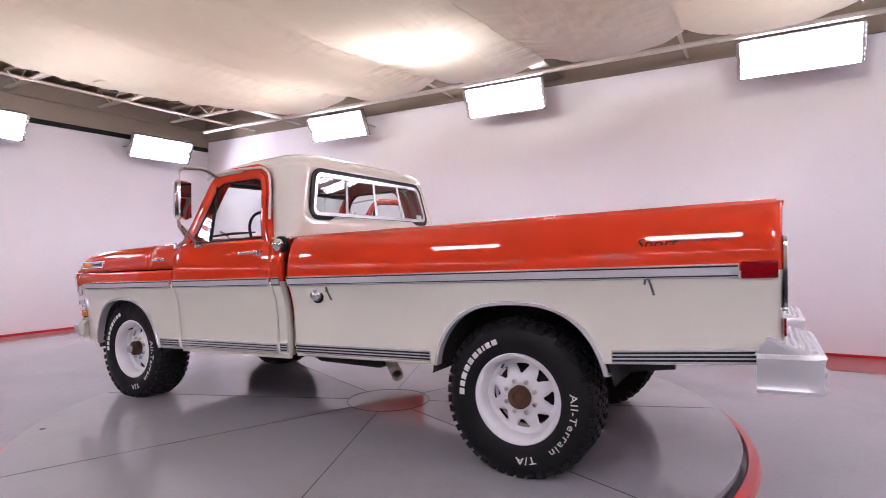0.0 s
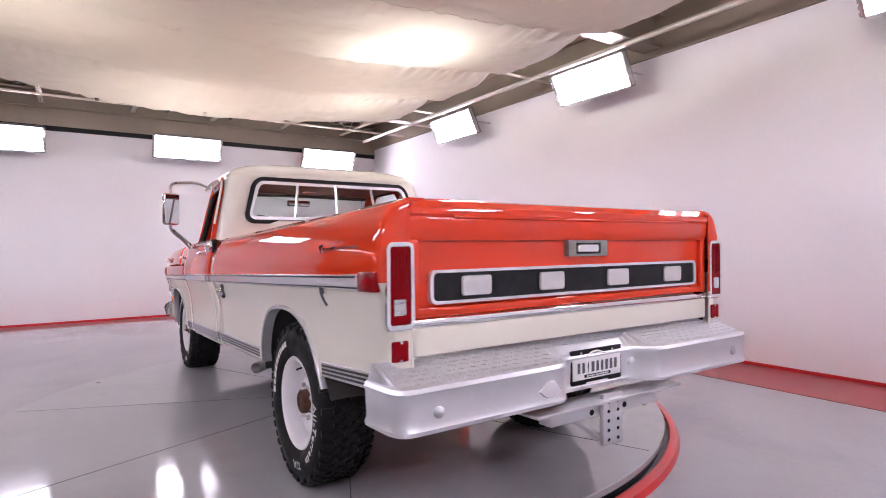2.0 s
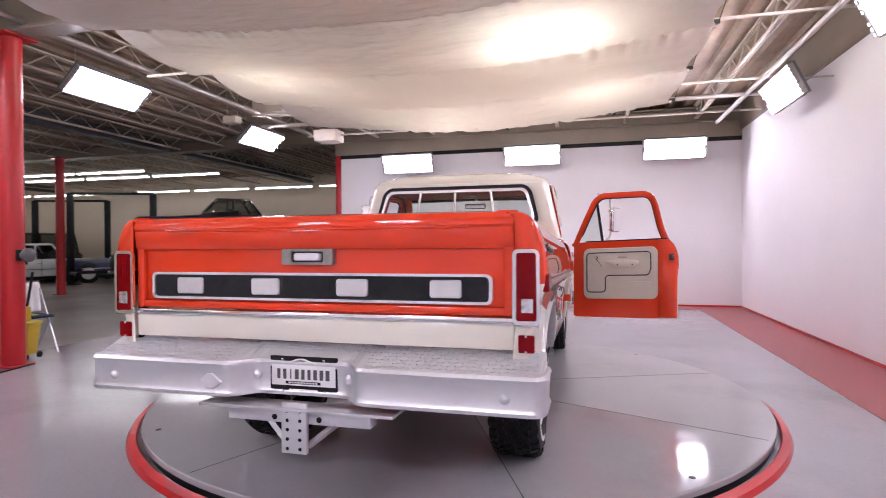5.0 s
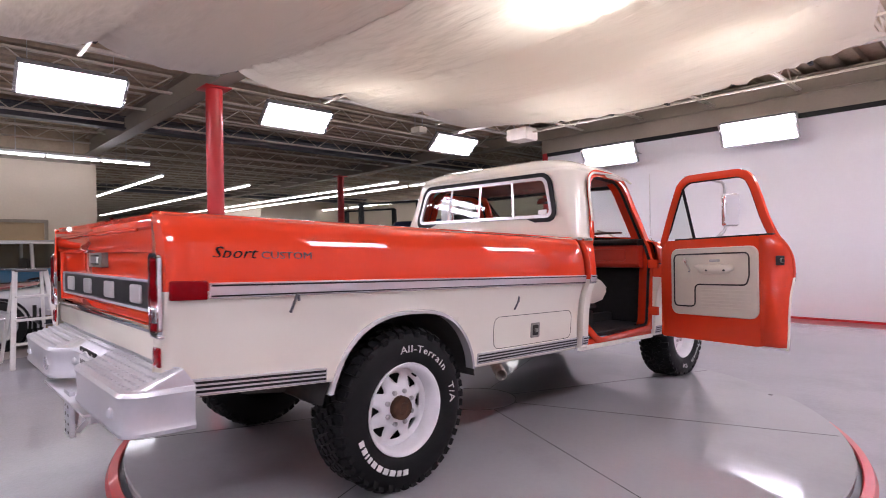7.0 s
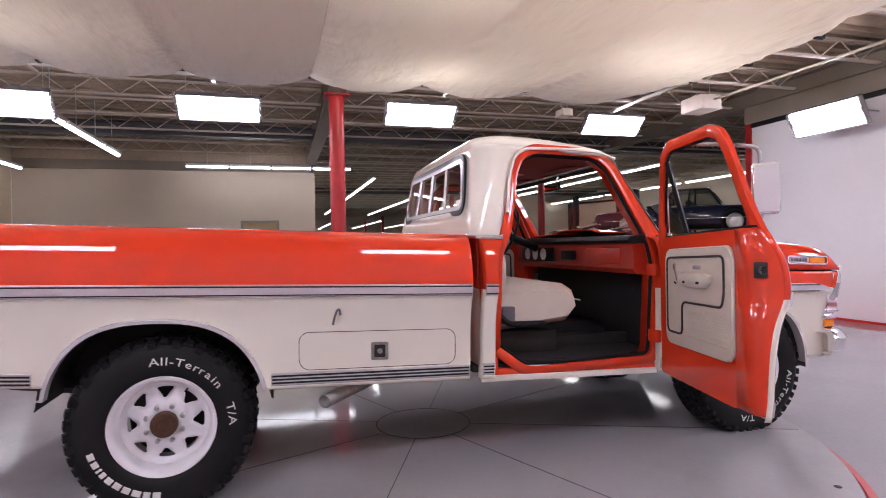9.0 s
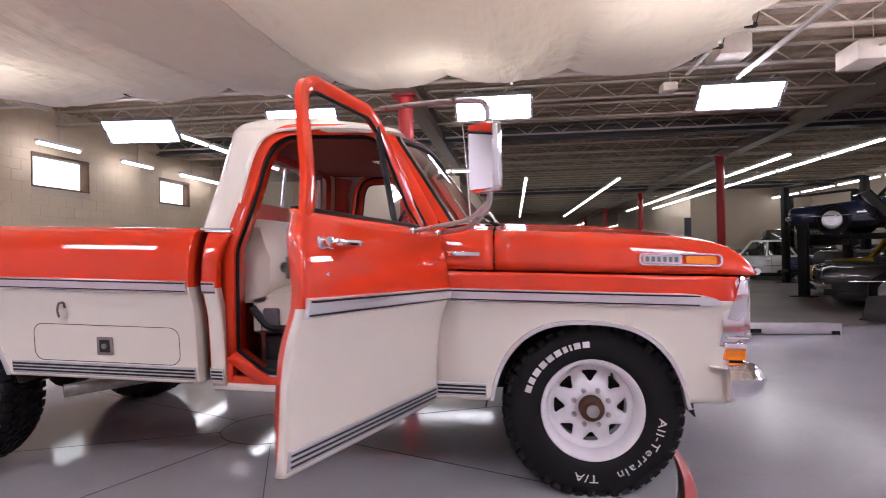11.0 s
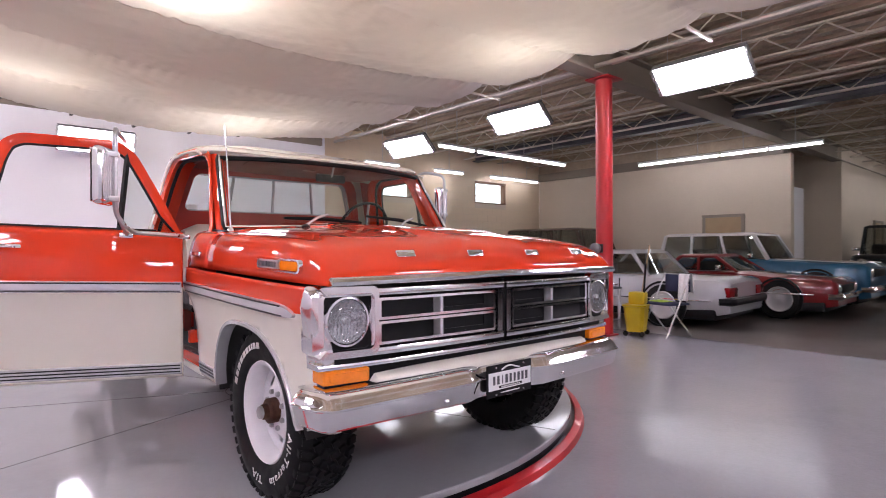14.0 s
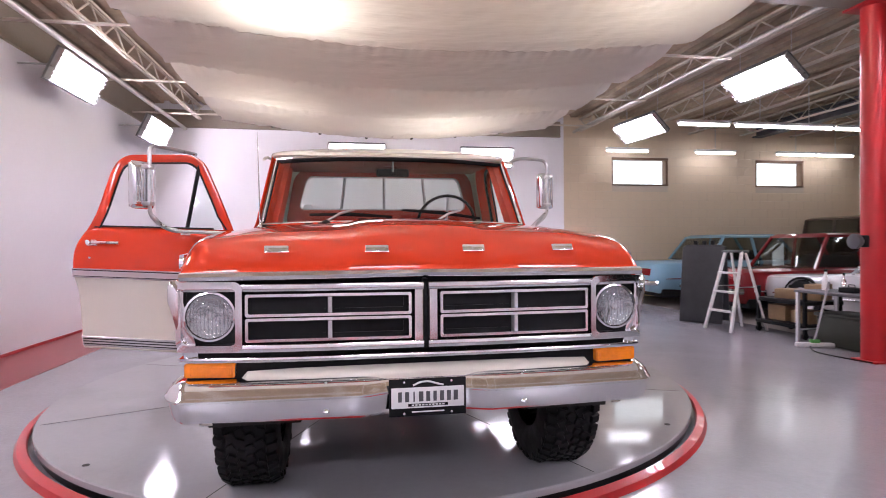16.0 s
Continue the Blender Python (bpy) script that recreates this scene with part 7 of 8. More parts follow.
tp("backrest", bm, VINYL, seat, "cream seat backrest", 50)
tp("seat_piping", tube(bmesh.new(), [(x, 2.236, 0.93) for x in span(-0.70, 0.70, 10)], 0.005, 6), VINYL, seat)
tp("seat_base", boxed((-0.66, 1.68, 0.62), (0.66, 2.1, 0.75), 0.01), UNDER, seat, "dark seat frame")
bl = tp("seat_belt", boxed((0.60, 1.70, 0.62), (0.645, 1.705, 0.86), 0.002, 1, Matrix.Translation((0.08, 0, 0)) @ pose(0, 0, 0)), LINER, None, "grey seat belt hanging by the seat")
tp("belt_buckle", boxed((0.70, 1.72, 0.80), (0.745, 1.80, 0.90), 0.008), DARK_STEEL, bl, "dark belt buckle")
tp("belt_stalk", tube(bmesh.new(), bent([(0.735, 1.66, 0.90), (0.74, 1.75, 0.80), (0.742, 1.98, 0.80)], 0.04), 0.02, 6), BLACK, bl, "black belt stalk")
# dashboard
bm = bmesh.new()
rings = []
for x in span(-0.83, 0.83, 10):
    rings.append([(x, y, z) for y, z in ((2.74, 1.30), (2.58, 1.315), (2.50, 1.30), (2.485, 1.275), (2.505, 1.26), (2.52, 1.18), (2.515, 1.12), (2.54, 1.09), (2.74, 1.08))])
loft(bm, rings)
dash = tp("dashboard", bm, CABIN_RED, None, "red dashboard with a black padded top", 40)
bm = bmesh.new()
rings = []
for x in span(-0.84, 0.84, 10):
    rings.append([(x, y, z) for y, z in ((2.80, 1.318), (2.58, 1.325), (2.49, 1.31), (2.472, 1.288), (2.485, 1.27), (2.52, 1.268), (2.78, 1.30))])
loft(bm, rings)
tp("dash_pad", bm, BLACK, dash, "black padded dash top", 50)
tp("instrument_panel", boxed((-0.68, 2.488, 1.14), (-0.14, 2.512, 1.25), 0.01), BLACK, dash, "black instrument panel")
for xx in (-0.55, -0.41, -0.27):
    tp("gauge", lathe(bmesh.new(), [(2.488, 0.045), (2.482, 0.045), (2.484, 0.038), (2.486, 0.0001)], 20, "y", (xx, 0, 1.195)), STEEL, dash, "round gauge")
tp("radio", boxed((0.0, 2.49, 1.16), (0.18, 2.513, 1.225), 0.005), BLACK, dash, "black radio")
tp("glove_door", boxed((0.32, 2.5, 1.14), (0.72, 2.514, 1.24), 0.008), CABIN_RED, dash, "red glove box door")
# steering wheel
sw = Matrix.Translation((-0.40, 2.22, 1.35)) @ pose(0, 0, 0, 68)
st = new("steering_wheel")
st.parent = truck
st["label"] = "thin black steering wheel"
rim = [sw @ Vector((0.205 * math.cos(a), 0.205 * math.sin(a), 0)) for a in [2 * math.pi * i / 40 for i in range(40)]]
tp("wheel_rim", tube(bmesh.new(), rim, 0.011, 8, True), BLACK, st)
for a in (90, 210, 330):
    c, q = math.cos(radians(a)), math.sin(radians(a))
    tp("spoke", tube(bmesh.new(), [sw @ Vector((0, 0, -0.03)), sw @ Vector((0.2 * c, 0.2 * q, 0))], 0.009, 6), SATIN, st)
tp("boss", lathe(bmesh.new(), [(-0.05, 0.035), (0.0, 0.04), (0.01, 0.03), (0.012, 0.0001)], 16, "z"), BLACK, st).data.transform(RAKE @ sw @ RAKE.inverted())
tp("column", tube(bmesh.new(), [sw @ Vector((0, 0, -0.04)), sw @ Vector((0, 0, -0.36))], 0.03, 10), BLACK, st)
rv = tp("inside_mirror", boxed((-0.11, 2.42, 1.655), (0.11, 2.445, 1.71), 0.012, 2), BLACK, None, "inside mirror")
tp("mirror_glass", boxed((-0.1, 2.418, 1.662), (0.1, 2.4195, 1.703)), MIRROR, rv, "mirror glass")
tp("mirror_stem", tube(bmesh.new(), [(0, 2.445, 1.69), (0, 2.48, 1.76)], 0.007, 6), STEEL, rv)
tp("dome_lamp", boxed((-0.05, 2.12, 1.752), (0.05, 2.19, 1.766), 0.008), LENS_CLEAR, None, "pale roof lamp")
# ---------------------------------------------------------------- vehicles in the shop
DARK_GLASS = glass("tinted car window", (0.72, 0.76, 0.75), 0.72)
SEAT_DARK = mat("dark seat cloth", (0.03, 0.026, 0.024), 0.8, 0, 0.2, 10, 80, 0.05)
PAINTS = {n: mat(n + " car paint", c, 0.4, 0.1, 0.04, 3, 200, 0.0, coat=1.0, spec=0.3) for n, c in dict(
    silver=(0.46, 0.46, 0.48), red=(0.24, 0.012, 0.014), blue=(0.035, 0.15, 0.27), white=(0.7, 0.7, 0.7), black=(0.012, 0.012, 0.014),
    sky=(0.19, 0.35, 0.45), navy=(0.015, 0.022, 0.075), yellow=(0.65, 0.36, 0.012), brown=(0.07, 0.045, 0.035), cherry=(0.22, 0.008, 0.012)).items()}


def car(name, label, style, paint, roof=None, L=4.5, W=1.75, H=1.35, at=None, group="", deck=None, hood_up=False):
    """A parked vehicle: its nose towards -y, standing on z = 0."""
    t = thing(name, label, "car" if style not in ("pickup", "jeep", "wagon") else {"pickup": "pickup truck", "jeep": "jeep", "wagon": "station wagon"}[style], group or "parked vehicles", at=at)
    p = PAINTS[paint]
    rf = PAINTS[roof] if roof else p
    wr = 0.33 if style not in ("jeep", "pickup", "wagon") else 0.38
    z0 = wr * 0.62
    belt = {"coupe": 0.78, "sedan": 0.86, "wagon": 0.98, "pickup": 1.1, "jeep": 1.1, "beetle": 0.9, "suv": 1.1}[style]
    hood = {"coupe": 0.72, "sedan": 0.82, "wagon": 0.94, "pickup": 1.06, "jeep": 1.05, "beetle": 0.84, "suv": 1.05}[style]
    h = L / 2
    cut = {"coupe": (-0.28, 0.44), "sedan": (-0.28, 0.5), "wagon": (-0.20, 0.96), "pickup": (-0.14, 0.24), "jeep": (-0.05, 0.9), "beetle": (-0.26, 0.7), "suv": (-0.18, 0.94)}[style]
    # body
    bm = bmesh.new()
    rings = []
    ys = [-1.0, -0.985, -0.95, -0.85, -0.6, -0.35, cut[0], 0.1, cut[1], 0.6, 0.8, 0.93, 0.985, 1.0]
    for k in sorted(set(ys)):
        y = k * h
        e_ = max(0.0, abs(k) - 0.9) / 0.1
        w = W / 2 * (1 - 0.05 * abs(k) ** 3 - 0.10 * e_ ** 2)
        top = interp(k, [(-1, hood - 0.12), (-0.97, hood - 0.03), (-0.6, hood), (cut[0], belt), (cut[1], belt), (0.97, belt - 0.03 if style != "beetle" else 0.6), (1.0, belt - 0.1 if style != "beetle" else 0.5)])
        if style == "beetle":
            top = interp(k, [(-1, 0.45), (-0.9, 0.66), (-0.6, 0.84), (cut[0], 0.9), (0.5, 0.95), (0.85, 0.75), (1.0, 0.45)])
        zb = z0 + 0.05 * e_
        mid = (zb + top) / 2 + 0.04
        rings.append([(w * 0.92, y, zb), (w * 0.985, y, zb + 0.08), (w, y, mid), (w * 0.985, y, top - 0.1), (w * 0.95, y, top - 0.03), (w * 0.86, y, top), (0, y, top + 0.02),
                      (-w * 0.86, y, top), (-w * 0.95, y, top - 0.03), (-w * 0.985, y, top - 0.1), (-w, y, mid), (-w * 0.985, y, zb + 0.08), (-w * 0.92, y, zb)])
    loft(bm, rings)
    body = part("body", bm, p, t, "", 30)
    # cabin
    slope_f, slope_r = (0.42, 0.34) if style in ("coupe", "sedan") else (0.3, 0.12) if style in ("wagon", "suv", "jeep") else (0.3, 0.1) if style == "pickup" else (0.3, 0.75)
    y0, y1 = cut[0] * h, cut[1] * h
    wb, wt = W / 2 * 0.87, W / 2 * (0.72 if style in ("coupe", "sedan", "beetle") else 0.8)
    base = [(wb, y0 + 0.04), (wb, y1 - 0.02), (wb - 0.1, y1), (-wb + 0.1, y1), (-wb, y1 - 0.02), (-wb, y0 + 0.04), (-wb + 0.12, y0 - 0.03), (wb - 0.12, y0 - 0.03)]
    ya, yb = y0 + slope_f, y1 - slope_r
    topo = [(wt, ya + 0.04), (wt, yb - 0.02), (wt - 0.1, yb), (-wt + 0.1, yb), (-wt, yb - 0.02), (-wt, ya + 0.04), (-wt + 0.12, ya), (wt - 0.12, ya)]
    bm = bmesh.new()
    loft(bm, [[(x, y, belt - 0.02) for x, y in base], [(x, y, H - 0.05) for x, y in topo]])
    part("window_band", bm, DARK_GLASS, t, "tinted windows", 20).visible_shadow = False
    for k in ((0.3,) if style in ("coupe", "pickup") else (0.25, 0.55)):
        ys_ = y0 + (y1 - y0) * k + 0.25
        part("seat_row", boxed((-wt * 0.85, ys_, belt - 0.25), (wt * 0.85, ys_ + 0.14, min(belt + 0.2, H - 0.15)), 0.05), SEAT_DARK, t, "dark seat backs")
    part("steering_wheel", tube(bmesh.new(), [(0.35 + 0.17 * math.cos(a), y0 + 0.42, belt + 0.05 + 0.15 * math.sin(a)) for a in span(0, 2 * math.pi, 16)], 0.012, 5), BLACK, t)
    bm = bmesh.new()
    loft(bm, [[(x * 1.02, y + math.copysign(0.015, y - (ya + yb) / 2), H - 0.07) for x, y in topo], [(x * 1.02, y, H - 0.035) for x, y in topo], [(x * 0.9, (y - (ya + yb) / 2) * 0.92 + (ya + yb) / 2, H) for x, y in topo]])
    part("roof", bm, rf, t, "", 30)
    bm = bmesh.new()
    pil = [(0, 0), (5, 5), (1, 1), (4, 4)]
    mids = [0.5] if style in ("coupe", "pickup") else [0.36, 0.68] if style in ("wagon", "suv") else [0.5]
    for i, j in pil:
        bm = tube(bmesh.new(), [(base[i][0] * 1.005, base[i][1], belt - 0.02), (topo[j][0] * 1.0, topo[j][1], H - 0.05)], 0.045 if style == "wagon" else 0.034, 6)
        part("pillar", bm, rf, t)
    for m_ in mids:
        for s in (-1, 1):
            yy0, yy1 = y0 + (y1 - y0) * m_, ya + (yb - ya) * m_
            part("pillar", tube(bmesh.new(), [(s * wb * 1.004, yy0, belt - 0.02), (s * wt * 1.01, yy1, H - 0.05)], 0.03, 6), rf, t)
    if deck:     # pale lower or upper band
        for s in (-1, 1):
            part("side_band", boxed((min(s * W / 2 * 0.99, s * (W / 2 + 0.006)), -h * 0.9, belt - 0.34), (max(s * W / 2 * 0.99, s * (W / 2 + 0.006)), h * 0.93, belt - 0.12), 0.004), PAINTS[deck], t, deck + " painted side band")
    # wheels
    wbse = 0.56 * h
    for y in (-wbse - 0.08, wbse):
        for s in (-1, 1):
            x = s * (W / 2 - 0.1)
            tyre = [(-0.1, wr * 0.6), (-0.1, wr * 0.93), (-0.07, wr), (0.07, wr), (0.1, wr * 0.93), (0.104, wr * 0.66)]
            wh = part("wheel", lathe(bmesh.new(), [(s * a, r) for a, r in tyre], 28, "x", (x, y, wr)), RUBBER, t, "black tyre")
            part("rim", lathe(bmesh.new(), [(s * 0.1, wr * 0.66), (s * 0.112, wr * 0.62), (s * 0.09, wr * 0.5), (s * 0.1, wr * 0.25), (s * 0.11, 0.001)], 20, "x", (x, y, wr)), SATIN, wh, "bright wheel disc")
            part("arch", lathe(bmesh.new(), [(s * 0.103 - s * 0.06, wr * 1.1), (s * 0.103, wr * 1.1), (s * 0.103, wr * 1.0)], 28, "x", (x, y, wr + 0.01)), BLACK, t, "dark wheel arch")
    # bumpers and lamps
    for sgn, zb in ((-1, z0 + 0.2), (1, z0 + 0.22)):
        yy = sgn * (h + 0.03)
        pts = [(-W / 2 * 0.9, yy - sgn * 0.16, zb), (-W / 2 * 0.84, yy, zb), (W / 2 * 0.84, yy, zb), (W / 2 * 0.9, yy - sgn * 0.16, zb)]
        part("bumper", tube(bmesh.new(), bent(pts, 0.08), 0.06, 8), BLACK if paint == "silver" else CHROME, t, "bumper")
    for s in (-1, 1):
        if style == "beetle":
            c = (s * W / 2 * 0.62, 0, 0.62)
            yy = -h + 0.12
        else:
            c = (s * W / 2 * 0.7, 0, hood - 0.2)
            yy = -h - 0.005
        part("head_light", lathe(bmesh.new(), [(yy + 0.03, 0.09), (yy, 0.09), (yy - 0.012, 0.07), (yy - 0.02, 0.001)], 20, "y", c), LENS_CLEAR, t, "round head light")
        part("tail_light", boxed((s * W / 2 * 0.68 - 0.16, h - 0.1, belt - 0.29), (s * W / 2 * 0.68 + 0.17, h + 0.012, belt - 0.15), 0.012), LENS_RED, t, "red tail light")
    if style != "beetle":
        part("grille", boxed((-W / 2 * 0.52, -h - 0.008, hood - 0.28), (W / 2 * 0.52, -h + 0.05, hood - 0.13), 0.01), BLACK, t, "dark grille")
    for s in (-1, 1):
        part("side_trim", boxed((min(s * (W / 2 - 0.01), s * (W / 2 + 0.008)), -h * 0.85, belt - 0.36), (max(s * (W / 2 - 0.01), s * (W / 2 + 0.008)), h * 0.9, belt - 0.34), 0.003), CHROME, t)
        part("door_gap", boxed((min(s * (W / 2 - 0.02), s * (W / 2 + 0.002)), y0 + 1.05, z0 + 0.1), (max(s * (W / 2 - 0.02), s * (W / 2 + 0.002)), y0 + 1.06, belt - 0.06)), BLACK, t, "door gap")
    part("sill", boxed((-W / 2 * 0.965, -h * 0.92, z0 - 0.06), (W / 2 * 0.965, h * 0.92, z0 + 0.1), 0.02), BLACK, t, "dark lower sill")
    if style == "wagon":
        bm = bmesh.new()
        grid(bm, 8, 8, lambda u, v: ((u - 0.5) * W * 0.8, -h * 0.95 + v * (cut[0] * h - 0.05 + h * 0.95), interp(-0.95 + v * (cut[0] + 0.93), [(-0.97, hood - 0.03), (-0.6, hood), (cut[0], belt)]) + 0.025 - 0.02 * (2 * u - 1) ** 2))
        thicken(part("hood_panel", bm, rf, t, "hood top"), 0.012)
    for s in (-1, 1):
        part("door_handle", boxed((min(s * (W / 2 - 0.01), s * (W / 2 + 0.02)), y0 + 0.9, belt - 0.17), (max(s * (W / 2 - 0.01), s * (W / 2 + 0.02)), y0 + 1.03, belt - 0.145), 0.006), CHROME, t)
        part("belt_trim", tube(bmesh.new(), [(s * (wb + 0.012), y0 + 0.06, belt + 0.005), (s * (wb + 0.012), y1 - 0.03, belt + 0.005)], 0.012, 5), CHROME, t, "bright belt trim")
        part("door_mirror", boxed((min(s * W * 0.46, s * (W / 2 + 0.1)), y0 + 0.28, belt + 0.02), (max(s * W * 0.46, s * (W / 2 + 0.1)), y0 + 0.36, belt + 0.12), 0.02), CHROME, t)
    if hood_up:
        lid = boxed((-W * 0.42, -h * 0.66, 0), (W * 0.42, 0, 0.04), 0.015, 2, Matrix.Translation((0, cut[0] * h - 0.05, belt + 0.05)) @ pose(0, 0, 0, -52))
        part("raised_hood", lid, p, t, "hood raised open")
        part("engine_bay", boxed((-W * 0.36, -h * 0.92, hood - 0.1), (W * 0.36, cut[0] * h - 0.1, hood + 0.03), 0.02), UNDER, t, "dark engine bay")
        part("air_cleaner", lathe(bmesh.new(), [(hood + 0.03, 0.2), (hood + 0.12, 0.2), (hood + 0.13, 0.18), (hood + 0.13, 0.001)], 20, "z", (0, -h * 0.55, 0)), BLACK, t)
    if style == "jeep":
        part("spare_wheel", lathe(bmesh.new(), [(h + 0.02, 0.2), (h + 0.02, 0.36), (h + 0.06, 0.38), (h + 0.18, 0.38), (h + 0.21, 0.34), (h + 0.21, 0.001)], 28, "y", (0, 0, 0.95)), RUBBER, t, "spare wheel on the tail")
        part("spare_cover", lathe(bmesh.new(), [(h + 0.212, 0.24), (h + 0.22, 0.22), (h + 0.22, 0.001)], 28, "y", (0, 0, 0.95)), PAINTS["white"], t, "pale wheel face")
    if style == "pickup":
        part("bed_well", boxed((-W / 2 * 0.8, y1 + 0.06, belt - 0.05), (W / 2 * 0.8, h - 0.1, belt + 0.005), 0.01), BLACK, t, "dark open bed")
    return t


def at(x, y, heading, z=FLOOR_Z):
    """A vehicle's pose: its nose points along the heading, in degrees from +x towards +y."""
    return pose(x, y, z, 0, 0, heading + 90)


car("silver_coupe", "silver two-door coupe with a hardtop, parked", "coupe", "silver", L=4.25, W=1.66, H=1.19, at=at(-7.1, 0.3, -88))
car("red_coupe", "dark red low sports car, parked", "coupe", "red", L=4.1, W=1.62, H=1.1, at=at(-9.45, 1.12, 92))
car("blue_wagon", "blue and white tall station wagon, parked", "wagon", "blue", "white", L=4.1, W=1.72, H=1.54, at=at(-11.3, 1.22, 90))
car("sky_blue_sedan", "sky blue vintage sedan by the block wall", "sedan", "sky", L=5.1, W=1.9, H=1.38, at=at(-8.15, -4.6, 177))
car("cherry_coupe", "cherry red vintage coupe with a cream top", "coupe", "cherry", L=4.9, W=1.85, H=1.36, at=at(-8.3, -2.45, 176))
car("brown_wagon", "dark brown van-like wagon by the beige wall", "wagon", "brown", L=4.8, W=1.9, H=1.78, at=at(-11.25, -3.2, 92))
car("black_pickup", "black pickup truck parked by the hall wall", "pickup", "black", L=5.2, W=1.95, H=1.8, at=at(-16.6, 2.75, 8))
car("black_jeep", "black off-roader with pale nose, parked", "jeep", "black", L=3.9, W=1.7, H=1.75, at=at(-23.8, 2.95, 6))
car("white_jeep", "white open jeep with a spare wheel on its tail", "jeep", "white", "black", L=3.8, W=1.65, H=1.75, at=at(-23.8, 7.4, 180))
car("brown_sedan", "dark brown sedan parked far down the hall", "sedan", "brown", L=4.8, W=1.85, H=1.4, at=at(-24.9, 9.8, 195))
car("white_sedan", "white sedan parked in the workshop", "sedan", "white", L=4.7, W=1.85, H=1.42, at=at(-18.4, 11.9, 250))
car("black_wagon", "black off-road wagon parked at the back", "suv", "black", L=4.6, W=1.9, H=1.85, at=at(-20.6, 13.2, 250))
car("black_sedan", "black vintage sedan with its hood raised", "sedan", "black", L=5.0, W=1.9, H=1.42, at=at(-8.0, 11.5, 250), hood_up=True)
car("black_truck", "black vintage pickup truck in the workshop", "pickup", "black", L=5.0, W=1.95, H=1.78, at=at(-12.9, 14.0, 222))
car("yellow_beetle", "small round yellow car under the lift", "beetle", "yellow", L=3.7, W=1.5, H=1.36, at=at(-10.7, 11.8, 232))
car("lifted_muscle_car", "dark blue two-door car raised on a lift", "coupe", "navy", "black", L=4.9, W=1.85, H=1.3, at=at(-10.1, 12.0, 223, 1.36))
car("black_van", "black off-roader parked behind the white jeep", "suv", "black", L=4.6, W=1.9, H=1.9, at=at(-29.0, 6.8, 184))
car("dark_sedan", "dark sedan parked along the hall wall", "sedan", "black", L=4.8, W=1.85, H=1.42, at=at(-30.8, 3.0, 6))
car("grey_sedan", "dark grey sedan parked far down the hall", "sedan", "navy", L=4.8, W=1.85, H=1.42, at=at(-60.0, 4.2, 10))
car("far_sedan", "dark sedan parked by the far end wall", "sedan", "brown", L=4.8, W=1.85, H=1.42, at=at(-61.5, 10.2, 170))
car("green_sedan", "dark teal covered car in the workshop", "sedan", "navy", L=4.2, W=1.7, H=1.2, at=at(-16.0, 14.2, 230))

# ---------------------------------------------------------------- workshop gear
def lift(x, y, heading, zarm, tall=True):
    top = 3.1 if tall else zarm + 0.25
    t = thing("car_lift", "black car lift with steel posts", "lift", "car lifts", at=pose(x, y, FLOOR_Z, 0, 0, heading))
    for s in (-1, 1):
        for sy in ((0,) if tall else (-1, 1)):
            yy = sy * 1.9
            part("post", boxed((s * 1.35 - 0.08, yy - 0.1, 0), (s * 1.35 + 0.08, yy + 0.1, top), 0.01), BLACK, t)
            part("base", boxed((s * 1.35 - 0.2, yy - 0.25, 0), (s * 1.35 + 0.2, yy + 0.25, 0.02), 0.005), BLACK, t)
        if tall:
            for sy in (-1, 1):
                part("arm", tube(bmesh.new(), [(s * 1.35, 0, zarm), (s * 0.6, sy * 1.0, zarm)], 0.06, 6), BLACK, t)
        else:
            part("runway", boxed((s * 0.72 - 0.24, -2.2, zarm - 0.12), (s * 0.72 + 0.24, 2.2, zarm), 0.01), BLACK, t)
    if tall:
        part("crossbar", boxed((-1.35, -0.08, 3.05), (1.35, 0.08, 3.13), 0.01), BLACK, t)
    else:
        for sy in (-1, 1):
            part("crossbeam", boxed((-1.35, sy * 1.9 - 0.07, zarm - 0.26), (1.35, sy * 1.9 + 0.07, zarm - 0.12), 0.01), BLACK, t)
    return t


lift(-10.1, 12.0, -47, 1.45, False)
lift(-14.6, 12.2, 20, 0.4)
lift(-18.6, 14.2, 20, 0.4)

ALU = mat("scuffed aluminium", (0.55, 0.55, 0.56), 0.4, 0.85, 0.15, 8, 90, 0.05, rvar=0.12)
rp = thing("loading_ramp", "low wedge-shaped aluminium ramp lying on the floor", "ramp", at=pose(-5.15, 6.17, FLOOR_Z, 0, 0, 1))
bm = bmesh.new()
loft(bm, [[(-0.56, y, 0.004), (0.56, y, 0.135), (0.56, y, 0.155), (-0.56, y, 0.018)] for y in (-1.12, 1.12)])
part("deck", bm, ALU, rp)
for s in (-1, 1):
    bm = bmesh.new()
    loft(bm, [[(-0.55, y, 0.0), (0.56, y, 0.0), (0.56, y, 0.145), (-0.55, y, 0.012)] for y in (s * 1.12 - 0.006, s * 1.12 + 0.006)])
    part("side_plate", bm, ALU, rp)
part("front_plate", boxed((0.55, -1.115, 0.012), (0.57, 1.115, 0.15), 0.004), ALU, rp)
for k in range(12):
    part("tread_rib", boxed((-0.5, -1.02 + k * 0.18, 0.0), (0.5, -1.0 + k * 0.18, 0.006), m=Matrix.Translation((0, 0, 0.088)) @ pose(0, 0, 0, 0, -6.9, 0)), ALU, rp)
part("latch", boxed((0.57, -0.16, 0.03), (0.6, 0.1, 0.085), 0.006), BLACK, rp, "dark latch box")
